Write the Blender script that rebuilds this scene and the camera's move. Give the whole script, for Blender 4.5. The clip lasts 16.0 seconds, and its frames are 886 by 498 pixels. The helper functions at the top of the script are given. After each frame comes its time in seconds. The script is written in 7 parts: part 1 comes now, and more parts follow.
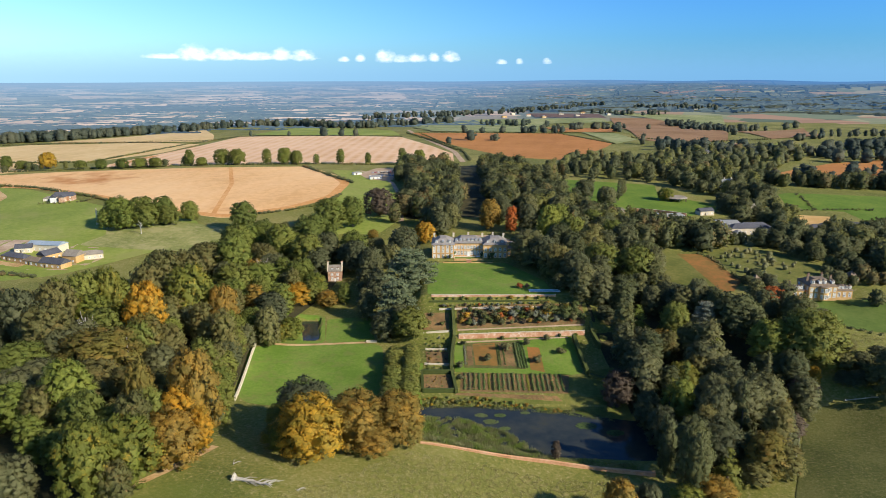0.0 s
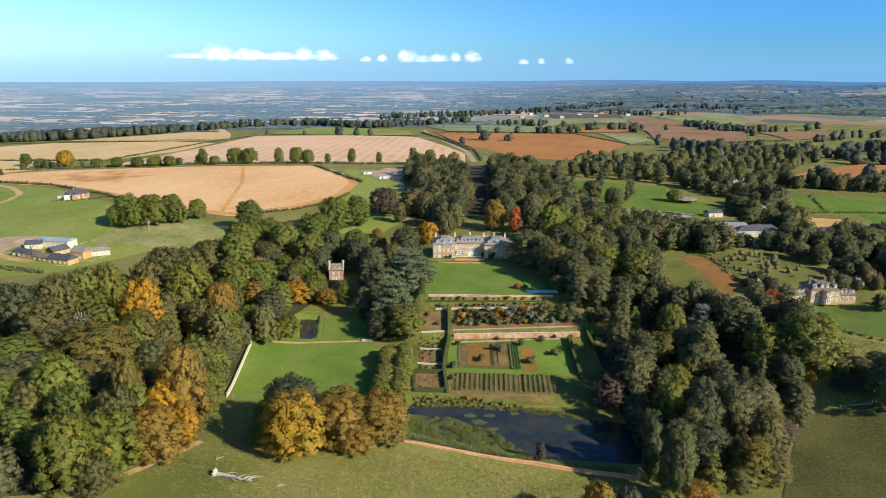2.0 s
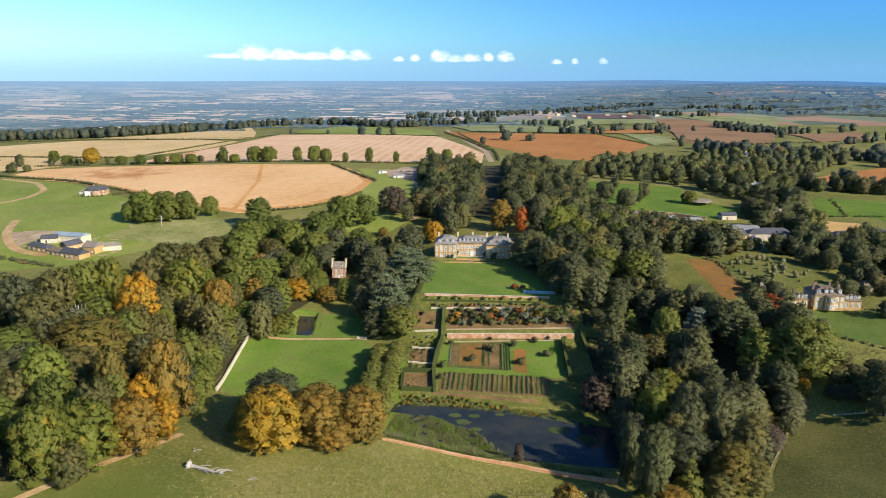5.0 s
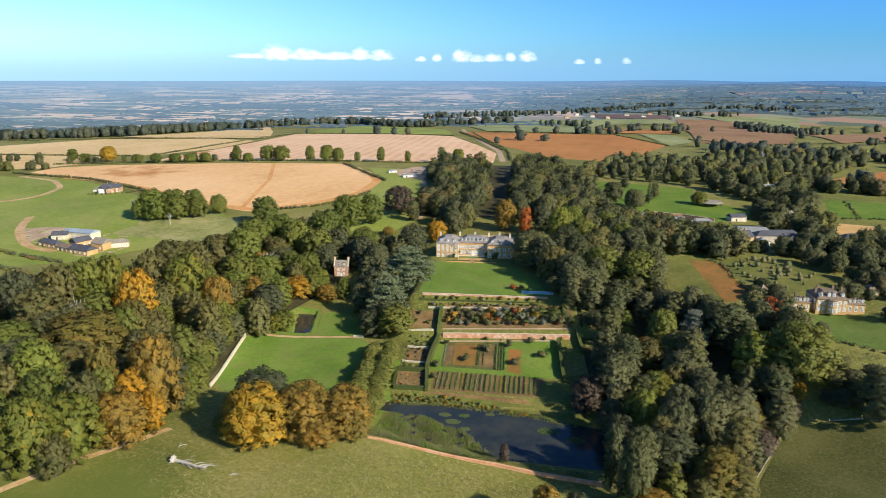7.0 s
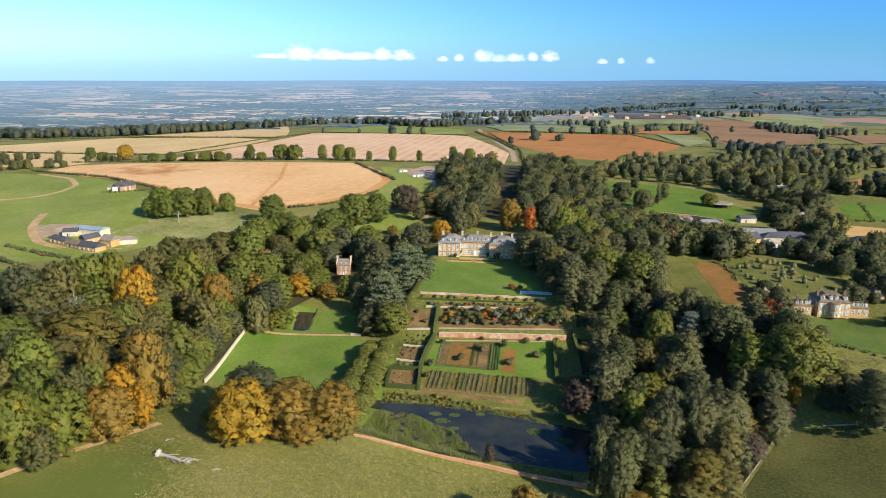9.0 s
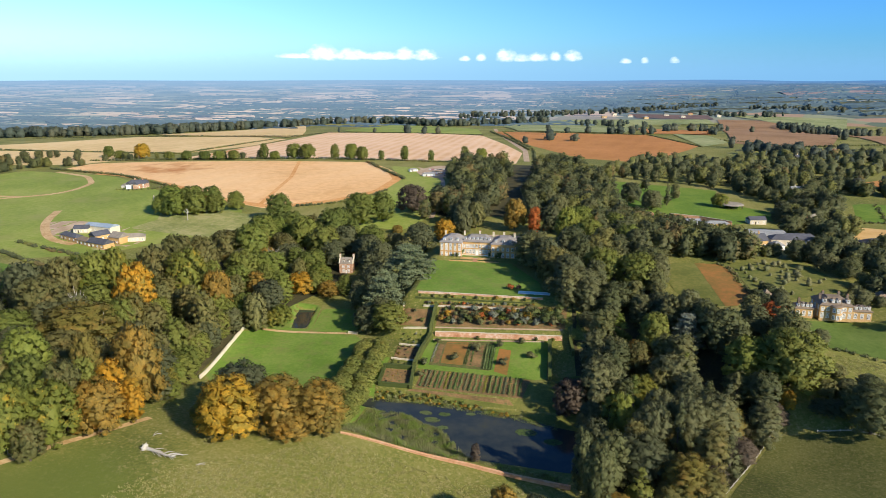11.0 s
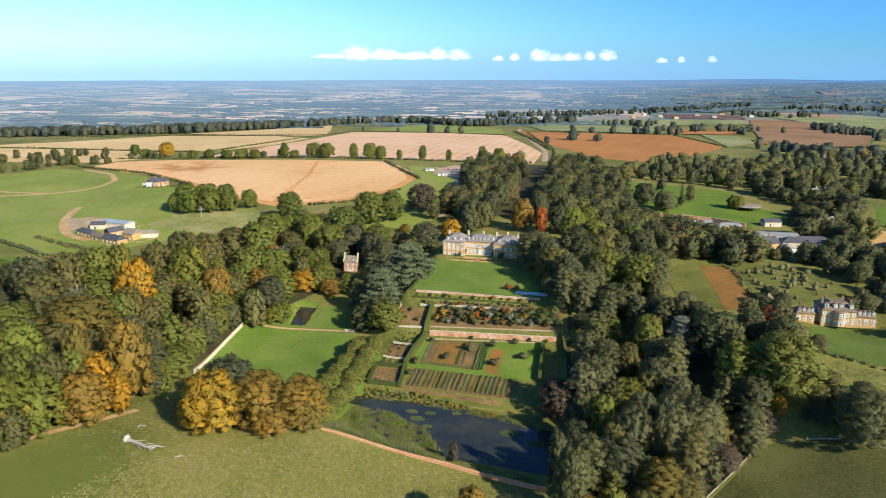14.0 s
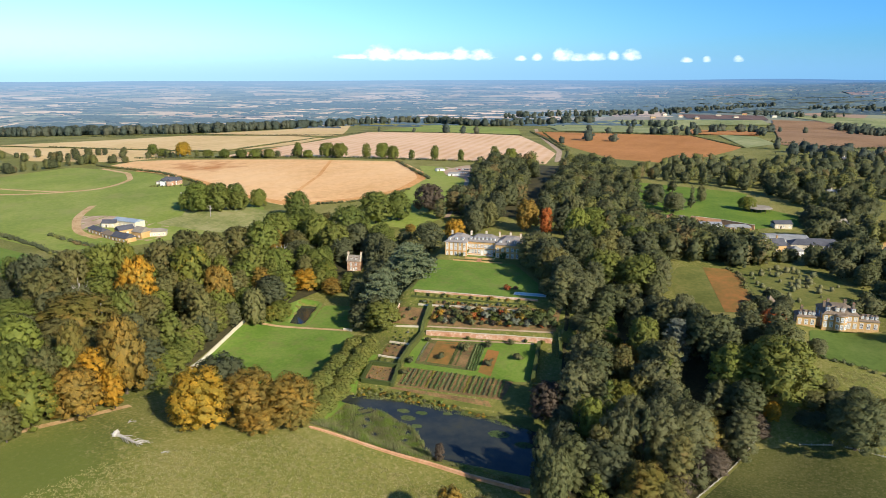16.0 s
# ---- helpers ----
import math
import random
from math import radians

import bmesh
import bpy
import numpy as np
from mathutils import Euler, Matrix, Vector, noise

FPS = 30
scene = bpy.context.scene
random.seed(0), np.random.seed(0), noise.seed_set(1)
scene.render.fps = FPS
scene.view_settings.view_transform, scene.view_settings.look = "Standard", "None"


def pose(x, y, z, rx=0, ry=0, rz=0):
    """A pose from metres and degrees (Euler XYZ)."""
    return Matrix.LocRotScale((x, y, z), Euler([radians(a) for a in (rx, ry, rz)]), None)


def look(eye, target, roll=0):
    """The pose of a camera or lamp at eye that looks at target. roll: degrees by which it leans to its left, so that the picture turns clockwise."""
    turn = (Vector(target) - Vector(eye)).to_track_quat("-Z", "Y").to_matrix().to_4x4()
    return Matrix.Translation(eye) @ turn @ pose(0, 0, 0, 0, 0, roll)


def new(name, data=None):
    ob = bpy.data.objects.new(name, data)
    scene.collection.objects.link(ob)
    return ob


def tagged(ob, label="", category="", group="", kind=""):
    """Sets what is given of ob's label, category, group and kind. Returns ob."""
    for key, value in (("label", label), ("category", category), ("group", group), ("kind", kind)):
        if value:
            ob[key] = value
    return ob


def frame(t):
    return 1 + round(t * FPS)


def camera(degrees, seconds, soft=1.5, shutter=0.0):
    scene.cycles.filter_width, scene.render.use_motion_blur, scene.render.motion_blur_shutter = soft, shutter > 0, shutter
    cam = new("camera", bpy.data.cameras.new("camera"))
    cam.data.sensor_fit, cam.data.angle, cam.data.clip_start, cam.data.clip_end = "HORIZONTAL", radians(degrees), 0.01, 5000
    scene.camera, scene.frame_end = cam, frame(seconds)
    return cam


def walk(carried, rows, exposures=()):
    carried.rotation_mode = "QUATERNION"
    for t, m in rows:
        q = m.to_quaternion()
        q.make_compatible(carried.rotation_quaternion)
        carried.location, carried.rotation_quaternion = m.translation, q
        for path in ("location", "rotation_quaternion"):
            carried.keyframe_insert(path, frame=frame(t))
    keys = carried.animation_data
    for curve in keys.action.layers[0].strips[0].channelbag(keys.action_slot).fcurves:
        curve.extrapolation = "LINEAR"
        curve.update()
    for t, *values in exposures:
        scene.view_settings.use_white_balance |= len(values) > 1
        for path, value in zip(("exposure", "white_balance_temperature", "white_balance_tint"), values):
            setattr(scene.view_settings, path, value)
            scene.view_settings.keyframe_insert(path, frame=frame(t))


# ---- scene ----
cam = camera(67.3, 16.0, soft=0.8)
PATH = [
    (0, (-6.376, -391.507, 107.512), (-7.187, -294.722, 82.373), -0.12),
    (1, (-0.631, -391.535, 107.520), (-2.928, -294.776, 82.374), -0.07),
    (2, (5.073, -391.426, 107.478), (1.280, -294.714, 82.329), -0.04),
    (3, (10.745, -391.194, 107.399), (5.447, -294.554, 82.249), -0.00),
    (4, (16.391, -390.854, 107.292), (9.584, -294.308, 82.141), 0.02),
    (5, (22.020, -390.415, 107.169), (13.698, -293.988, 82.014), 0.04),
    (6, (27.636, -389.885, 107.035), (17.796, -293.604, 81.875), 0.06),
    (7, (33.243, -389.273, 106.900), (21.883, -293.161, 81.731), 0.07),
    (8, (38.844, -388.580, 106.768), (25.961, -292.664, 81.586), 0.07),
    (9, (44.439, -387.810, 106.643), (30.033, -292.115, 81.447), 0.06),
    (10, (50.029, -386.961, 106.529), (34.098, -291.512, 81.317), 0.05),
    (11, (55.613, -386.031, 106.428), (38.156, -290.853, 81.199), 0.04),
    (12, (61.187, -385.014, 106.340), (42.203, -290.133, 81.096), 0.01),
    (13, (66.747, -383.903, 106.264), (46.235, -289.343, 81.011), -0.01),
    (14, (72.289, -382.688, 106.199), (50.245, -288.475, 80.944), -0.05),
    (15, (77.805, -381.358, 106.141), (54.224, -287.514, 80.895), -0.09),
    (16, (83.288, -379.897, 106.087), (58.165, -286.448, 80.865), -0.14),
]
walk(cam, [(t, look(eye, aim, roll)) for t, eye, aim, roll in PATH], exposures=[(0, 0.34), (8, 0.4), (16, 0.46)])

# ---------------------------------------------------------------- lie of the land
# Known ground heights (x, y, z) in metres; the land between them is a smooth sheet.
KNOTS = np.array([
    (-68, -225, -6), (-90, -232, -4), (-25, -208, -11.5), (-17, -191, -12.5), (4, -194, -15.5), (20, -207, -18.8), (30, -193, -19), (62, -198, -20.6), (30, -260, -21), (-60, -300, -4),
    (146, -161, -15.6), (120, -200, -18), (205, -145, -9), (180, -82, 0.3), (147, -52, 2.8), (117, -11, 5), (140, -9, 4.7), (166, -83, 0.2), (196, -86, 0.6), (225, -104, -2), (160, -135, -4.5), (156, -157, -12.5), (186, -116, -3.5),
    (100, -80, -7), (80, -140, -19),
    (-60, -100, -18), (-88, -140, -18), (-50, -150, -18), (-90, -95, -17), (-60, -60, -16), (-76, -5, -12), (-60, 20, -7), (-150, -150, -1), (-160, -60, -4), (-125, -190, -3), (-135, -120, -5), (-178, -120, 1), (-108, -165, -12),
    (-140, 20, -6), (-200, 70, 1), (-260, 10, -2), (-310, 20, 0), (-390, 100, -1), (-325, 155, 4), (-100, 236, 8),
])
KNOTS2 = np.array([
    (-280, 340, 9), (0, 120, 5), (0, 300, 8), (187, 168, 4), (233, 126, 1), (300, 60, 2), (100, 90, 4), (190, 62, 3.5), (278, 172, 5.5), (270, 95, 1.5), (180, -20, 4.2), (300, 300, 6), (60, 30, 3),
    (-50, 500, 8), (-400, 500, 6), (390, 700, 6), (0, 900, 4), (-600, 700, 2), (800, 600, 6), (-800, 0, 0), (900, 0, 0), (0, -800, -10),
    (-700, -500, -5), (700, -500, -10), (0, 1500, 2), (900, 1400, 8), (-1000, 1300, 0), (380, -100, -4), (-300, -200, -4),
])
ALL_KNOTS = np.vstack([KNOTS, KNOTS2]).astype(float)
GRIP = 18.0


def _spread(px, py):
    return -np.sqrt((px[..., None] - ALL_KNOTS[:, 0]) ** 2 + (py[..., None] - ALL_KNOTS[:, 1]) ** 2 + GRIP ** 2)


_n = len(ALL_KNOTS)
_m = np.zeros((_n + 1, _n + 1))
_m[:_n, :_n] = _spread(ALL_KNOTS[:, 0], ALL_KNOTS[:, 1]) + np.eye(_n) * -1.0
_m[:_n, _n] = _m[_n, :_n] = 1
_w = np.linalg.solve(_m, np.r_[ALL_KNOTS[:, 2], 0])
FALL = np.array([(60, 2.5), (12, 1.6), (-9, 1.4), (-10.5, 0.2), (-70, 0.0), (-70.9, -1.2), (-73, -2.4), (-94.6, -9.6), (-95.8, -12.6),
                 (-101, -13.8), (-142.5, -19.3), (-147, -21.5), (-154, -22.5), (-158, -23.2), (-192, -23.5), (-196, -22.0), (-215, -21.0)])
HUB = (30.0, -385.0)


def _step(v, a, b):
    s = np.clip((v - a) / (b - a), 0, 1)
    return s * s * (3 - 2 * s)


def height(px, py):
    """Ground height; takes numbers or arrays."""
    px, py = np.asarray(px, float), np.asarray(py, float)
    z = _spread(px, py) @ _w[:_n] + _w[_n]
    slope = np.interp(-py, -FALL[:, 0], FALL[:, 1]) + 0.05 * (px - 28) * _step(py, -115, -97) * (1 - _step(py, -76, -70.5))
    slope = slope + 2.7 * (1 - _step(px, -17, -10)) * _step(py, -200, -188) * (1 - _step(py, -158, -152))
    inside = _step(px, -34, -18) * (1 - _step(px, 62, 84)) * _step(py, -192 + 0.08 * (28 - px).clip(0), -178 + 0.2 * (28 - px).clip(0)) * (1 - _step(py, 14, 50))
    z = z + (slope - z) * inside
    west, east = -85 - 0.294 * (py + 62), -74.5 - 0.155 * (py + 58.5)
    pool = _step(px, west - 0.8, west + 0.8) * (1 - _step(px, east - 0.8, east + 0.8)) * _step(py, -88.2, -86.4) * (1 - _step(py, -62.5, -59))
    z = z + (-18.7 - z) * pool
    d = np.hypot(px - HUB[0], py - HUB[1])
    far = np.where(d < 1700, -15.0, -15 + 87 * (np.clip(d - 1700, 0, None) / 3200) ** 1.6)
    return z + (far - z) * _step(d, 1250, 1750)

# ---------------------------------------------------------------- sky, sun
SUN_TO = Vector((0.84, -0.54, 0.0)).normalized()
SUN_HEIGHT = radians(30)
sun_dir = Vector((SUN_TO.x * math.cos(SUN_HEIGHT), SUN_TO.y * math.cos(SUN_HEIGHT), math.sin(SUN_HEIGHT)))
sun = new("sun", bpy.data.lights.new("sun", "SUN"))
sun.data.energy, sun.data.angle, sun.data.color = 5.0, radians(0.53), (1.0, 0.9, 0.75)
sun.matrix_world = look(sun_dir * 500, (0, 0, 0))


def join(nt, a, b):
    nt.links.new(a, b)


def math_node(nt, op, a, b=None, clamp=False):
    n = nt.nodes.new("ShaderNodeMath")
    n.operation, n.use_clamp = op, clamp
    for i, v in enumerate((a, b)):
        if v is None:
            continue
        if isinstance(v, (int, float)):
            n.inputs[i].default_value = v
        else:
            join(nt, v, n.inputs[i])
    return n.outputs[0]


def blend(nt, fac, a, b, mode="MIX"):
    n = nt.nodes.new("ShaderNodeMix")
    n.data_type, n.blend_type = "RGBA", mode
    for sock, v in ((n.inputs[0], fac), (n.inputs[6], a), (n.inputs[7], b)):
        if isinstance(v, tuple):
            sock.default_value = (*v, 1)
        elif isinstance(v, (int, float)):
            sock.default_value = v
        else:
            join(nt, v, sock)
    return n.outputs[2]


def build_sky():
    w = bpy.data.worlds.new("sky")
    scene.world = w
    w.use_nodes = True
    nt = w.node_tree
    nt.nodes.clear()
    out = nt.nodes.new("ShaderNodeOutputWorld")
    bg = nt.nodes.new("ShaderNodeBackground")
    sky = nt.nodes.new("ShaderNodeTexSky")
    sky.sky_type, sky.sun_disc = "NISHITA", False
    sky.sun_elevation, sky.sun_rotation = SUN_HEIGHT, math.atan2(SUN_TO.x, SUN_TO.y)
    sky.altitude, sky.air_density, sky.dust_density, sky.ozone_density = 100, 1.0, 0.6, 2.0
    co = nt.nodes.new("ShaderNodeTexCoord")
    sep = nt.nodes.new("ShaderNodeSeparateXYZ")
    join(nt, co.outputs["Generated"], sep.inputs[0])
    az = math_node(nt, "MULTIPLY", math_node(nt, "ARCTAN2", sep.outputs[0], sep.outputs[1]), 57.296)
    el = math_node(nt, "MULTIPLY", math_node(nt, "ARCSINE", sep.outputs[2]), 57.296)
    comb = nt.nodes.new("ShaderNodeCombineXYZ")
    join(nt, az, comb.inputs[0])
    join(nt, math_node(nt, "MULTIPLY", el, 1.6), comb.inputs[1])
    puff = nt.nodes.new("ShaderNodeTexNoise")
    puff.inputs["Scale"].default_value, puff.inputs["Detail"].default_value = 1.5, 9
    join(nt, comb.outputs[0], puff.inputs["Vector"])
    total = None
    # a low row of fair-weather clouds: azimuth, elevation, half width, half height in degrees
    for a, e, rw, rh in CLOUDS:
        da = math_node(nt, "DIVIDE", math_node(nt, "SUBTRACT", az, a), rw)
        up = math_node(nt, "DIVIDE", math_node(nt, "SUBTRACT", el, e), rh)
        under = math_node(nt, "MULTIPLY", math_node(nt, "MINIMUM", up, 0.0), 1.6)
        up = math_node(nt, "ADD", up, under)
        r2 = math_node(nt, "ADD", math_node(nt, "MULTIPLY", da, da), math_node(nt, "MULTIPLY", up, up))
        blob = math_node(nt, "SUBTRACT", 1.0, r2, clamp=True)
        total = blob if total is None else math_node(nt, "MAXIMUM", total, blob)
    rough = math_node(nt, "MULTIPLY", math_node(nt, "SUBTRACT", puff.outputs[0], 0.5), 1.5)
    dense = math_node(nt, "ADD", total, rough)
    some = math_node(nt, "MULTIPLY", total, 6.0, clamp=True)
    mask = nt.nodes.new("ShaderNodeMapRange")
    mask.interpolation_type = "SMOOTHSTEP"
    mask.inputs[1].default_value, mask.inputs[2].default_value = 0.06, 1.45
    join(nt, math_node(nt, "MULTIPLY", dense, some), mask.inputs[0])
    # pale air low over the horizon
    haze = nt.nodes.new("ShaderNodeMapRange")
    haze.interpolation_type = "SMOOTHSTEP"
    haze.inputs[1].default_value, haze.inputs[2].default_value = 3.2, 0.0
    join(nt, math_node(nt, "ADD", el, math_node(nt, "MULTIPLY", math_node(nt, "SUBTRACT", puff.outputs[0], 0.5), 0.5)), haze.inputs[0])
    tint = nt.nodes.new("ShaderNodeMix")
    tint.data_type = "RGBA"
    join(nt, math_node(nt, "MULTIPLY", haze.outputs[0], 0.7), tint.inputs[0])
    hue = nt.nodes.new("ShaderNodeMix")
    hue.data_type, hue.blend_type = "RGBA", "MULTIPLY"
    hue.inputs[0].default_value = 1.0
    # deeper overhead, as the air thins
    deep = nt.nodes.new("ShaderNodeMapRange")
    deep.inputs[1].default_value, deep.inputs[2].default_value = 9, 55
    deep.inputs[3].default_value, deep.inputs[4].default_value = 1.0, 0.5
    join(nt, el, deep.inputs[0])
    # clear air is darkest at right angles to the sun
    dot = nt.nodes.new("ShaderNodeVectorMath")
    dot.operation = "DOT_PRODUCT"
    dot.inputs[1].default_value = sun_dir
    join(nt, co.outputs["Generated"], dot.inputs[0])
    polar = math_node(nt, "MULTIPLY", math_node(nt, "MULTIPLY", dot.outputs["Value"], dot.outputs["Value"]), 1.35, clamp=True)
    thin = nt.nodes.new("ShaderNodeVectorMath")
    thin.operation = "SCALE"
    join(nt, sky.outputs[0], thin.inputs[0])
    join(nt, deep.outputs[0], thin.inputs["Scale"])
    join(nt, thin.outputs[0], hue.inputs[6])
    join(nt, blend(nt, polar, SKY_CROSS, SKY_TINT), hue.inputs[7])
    join(nt, hue.outputs[2], tint.inputs[6])
    join(nt, blend(nt, polar, HORIZON_CROSS, HORIZON_AIR), tint.inputs[7])
    mix = nt.nodes.new("ShaderNodeMix")
    mix.data_type = "RGBA"
    join(nt, math_node(nt, "MULTIPLY", mask.outputs[0], 0.9), mix.inputs[0])
    join(nt, tint.outputs[2], mix.inputs[6])
    shade = nt.nodes.new("ShaderNodeMapRange")
    shade.inputs[1].default_value, shade.inputs[2].default_value = 1.0, 1.9
    join(nt, math_node(nt, "ADD", el, math_node(nt, "MULTIPLY", puff.outputs[0], 0.5)), shade.inputs[0])
    join(nt, blend(nt, shade.outputs[0], (4.6, 6.0, 7.6), (8.6, 8.9, 9.2)), mix.inputs[7])
    join(nt, mix.outputs[2], bg.inputs[0])
    bg.inputs[1].default_value = SKY_STRENGTH
    join(nt, bg.outputs[0], out.inputs[0])


SKY_STRENGTH = 0.135
SKY_TINT = (0.63, 0.93, 1.11)
SKY_CROSS = (0.19, 0.53, 1.05)
HORIZON_AIR = (2.7, 4.8, 6.8)
HORIZON_CROSS = (1.4, 3.3, 5.8)
CLOUDS = [(-16.6, 1.45, 6.8, 0.55), (-22.4, 1.45, 2.0, 0.35), (-20.2, 1.5, 1.6, 1.15), (-18.0, 1.45, 1.6, 0.85), (-15.8, 1.4, 1.4, 0.6), (-13.6, 1.5, 1.1, 0.9), (-11.9, 1.45, 1.2, 0.85), (-8.6, 1.25, 0.6, 0.4), (-7.3, 1.3, 0.55, 0.6),
          (-5.2, 1.35, 1.05, 0.95), (-3.9, 1.25, 1.0, 0.55), (-2.6, 1.3, 1.1, 0.65), (-1.2, 1.35, 0.6, 0.7), (0.2, 1.35, 0.9, 0.8), (4.4, 1.05, 0.55, 0.4), (5.9, 1.05, 0.42, 0.42), (8.1, 1.05, 0.5, 0.45)]
build_sky()


# ---------------------------------------------------------------- materials
def ramp(nt, fac, stops):
    n = nt.nodes.new("ShaderNodeValToRGB")
    e = n.color_ramp.elements
    while len(e) < len(stops):
        e.new(0.5)
    for el, (p, c) in zip(e, stops):
        el.position, el.color = p, (*c, 1)
    join(nt, fac, n.inputs[0])
    return n.outputs[0]


def noise_node(nt, vec, scale, detail=4, rough=0.6):
    n = nt.nodes.new("ShaderNodeTexNoise")
    n.inputs["Scale"].default_value, n.inputs["Detail"].default_value, n.inputs["Roughness"].default_value = scale, detail, rough
    join(nt, vec, n.inputs["Vector"])
    return n.outputs[0]


def start_mat(name):
    m = bpy.data.materials.new(name)
    m.use_nodes = True
    nt = m.node_tree
    bsdf = nt.nodes["Principled BSDF"]
    bsdf.inputs["Specular IOR Level"].default_value = 0.25
    geo = nt.nodes.new("ShaderNodeNewGeometry")
    return m, nt, bsdf, geo


def stretched(nt, vec, turn, sx, sy, sz=1.0):
    n = nt.nodes.new("ShaderNodeMapping")
    n.inputs["Rotation"].default_value = (0, 0, radians(turn))
    n.inputs["Scale"].default_value = (sx, sy, sz)
    join(nt, vec, n.inputs[0])
    return n.outputs[0]


def land(name, dark, mid, light, broad=0.02, fine=0.6, rows=None, row_tint=None, bump=0.15, rough=0.9, spots=None, lush=None):
    """Grass, stubble or soil: two scales of colour, optional drill rows (turn in degrees, spacing in metres)."""
    m, nt, bsdf, geo = start_mat(name)
    pos = geo.outputs["Position"]
    a = noise_node(nt, pos, broad, 5)
    b = noise_node(nt, pos, fine, 6, 0.7)
    both = math_node(nt, "ADD", math_node(nt, "MULTIPLY", a, 0.55), math_node(nt, "MULTIPLY", b, 0.45))
    col = ramp(nt, both, [(0.4, dark), (0.5, mid), (0.6, light)])
    if rows:
        turn, space, strength = rows
        wv = nt.nodes.new("ShaderNodeTexWave")
        wv.wave_type, wv.bands_direction = "BANDS", "X"
        wv.inputs["Scale"].default_value, wv.inputs["Distortion"].default_value = 1.0, 1.2
        wv.inputs["Detail"].default_value = 2
        join(nt, stretched(nt, pos, turn, 0.314 / space, 0.02 / space), wv.inputs[0])
        col = blend(nt, math_node(nt, "MULTIPLY", wv.outputs[1], strength), col, row_tint or light)
    if spots:
        tint, scale, lo, hi = spots
        s = nt.nodes.new("ShaderNodeMapRange")
        s.inputs[1].default_value, s.inputs[2].default_value = lo, hi
        join(nt, noise_node(nt, pos, scale, 5, 0.65), s.inputs[0])
        col = blend(nt, s.outputs[0], col, tint)
    if lush:
        centre, reach, tint = lush
        away = nt.nodes.new("ShaderNodeVectorMath")
        away.operation = "DISTANCE"
        away.inputs[1].default_value = centre
        join(nt, pos, away.inputs[0])
        s = nt.nodes.new("ShaderNodeMapRange")
        s.interpolation_type = "SMOOTHSTEP"
        s.inputs[1].default_value, s.inputs[2].default_value = reach, reach * 0.5
        join(nt, math_node(nt, "ADD", away.outputs["Value"], math_node(nt, "MULTIPLY", math_node(nt, "SUBTRACT", noise_node(nt, pos, 0.06, 4), 0.5), 40.0)), s.inputs[0])
        col = blend(nt, math_node(nt, "MULTIPLY", s.outputs[0], 0.85), col, tint)
    join(nt, col, bsdf.inputs["Base Color"])
    bsdf.inputs["Roughness"].default_value = rough
    if bump:
        bp = nt.nodes.new("ShaderNodeBump")
        bp.inputs["Strength"].default_value, bp.inputs["Distance"].default_value = bump, 0.4
        join(nt, b, bp.inputs["Height"])
        join(nt, bp.outputs[0], bsdf.inputs["Normal"])
    return m


def solid(name, colours, scale=1.5, rough=0.8, metal=0.0, per_object=0.0, bump=0.1, detail=5, spec=0.25):
    """Masonry, slate, timber, paint: mottled at two scales; per_object varies brightness from piece to piece."""
    m, nt, bsdf, geo = start_mat(name)
    co = nt.nodes.new("ShaderNodeTexCoord")
    pos = geo.outputs["Position"]
    f = math_node(nt, "ADD", math_node(nt, "MULTIPLY", noise_node(nt, pos, scale, detail, 0.7), 0.6),
                  math_node(nt, "MULTIPLY", noise_node(nt, pos, scale * 0.17, 3), 0.4))
    col = ramp(nt, f, [(0.3 + 0.4 * i / max(1, len(colours) - 1), c) for i, c in enumerate(colours)])
    if per_object:
        info = nt.nodes.new("ShaderNodeObjectInfo")
        k = math_node(nt, "ADD", math_node(nt, "MULTIPLY", info.outputs["Random"], per_object), 1 - per_object / 2)
        hsv = nt.nodes.new("ShaderNodeHueSaturation")
        join(nt, k, hsv.inputs["Value"])
        join(nt, col, hsv.inputs["Color"])
        col = hsv.outputs[0]
    join(nt, col, bsdf.inputs["Base Color"])
    bsdf.inputs["Roughness"].default_value, bsdf.inputs["Metallic"].default_value = rough, metal
    bsdf.inputs["Specular IOR Level"].default_value = spec
    if bump:
        bp = nt.nodes.new("ShaderNodeBump")
        bp.inputs["Strength"].default_value, bp.inputs["Distance"].default_value = bump, 0.05
        join(nt, f, bp.inputs["Height"])
        join(nt, bp.outputs[0], bsdf.inputs["Normal"])
    return m


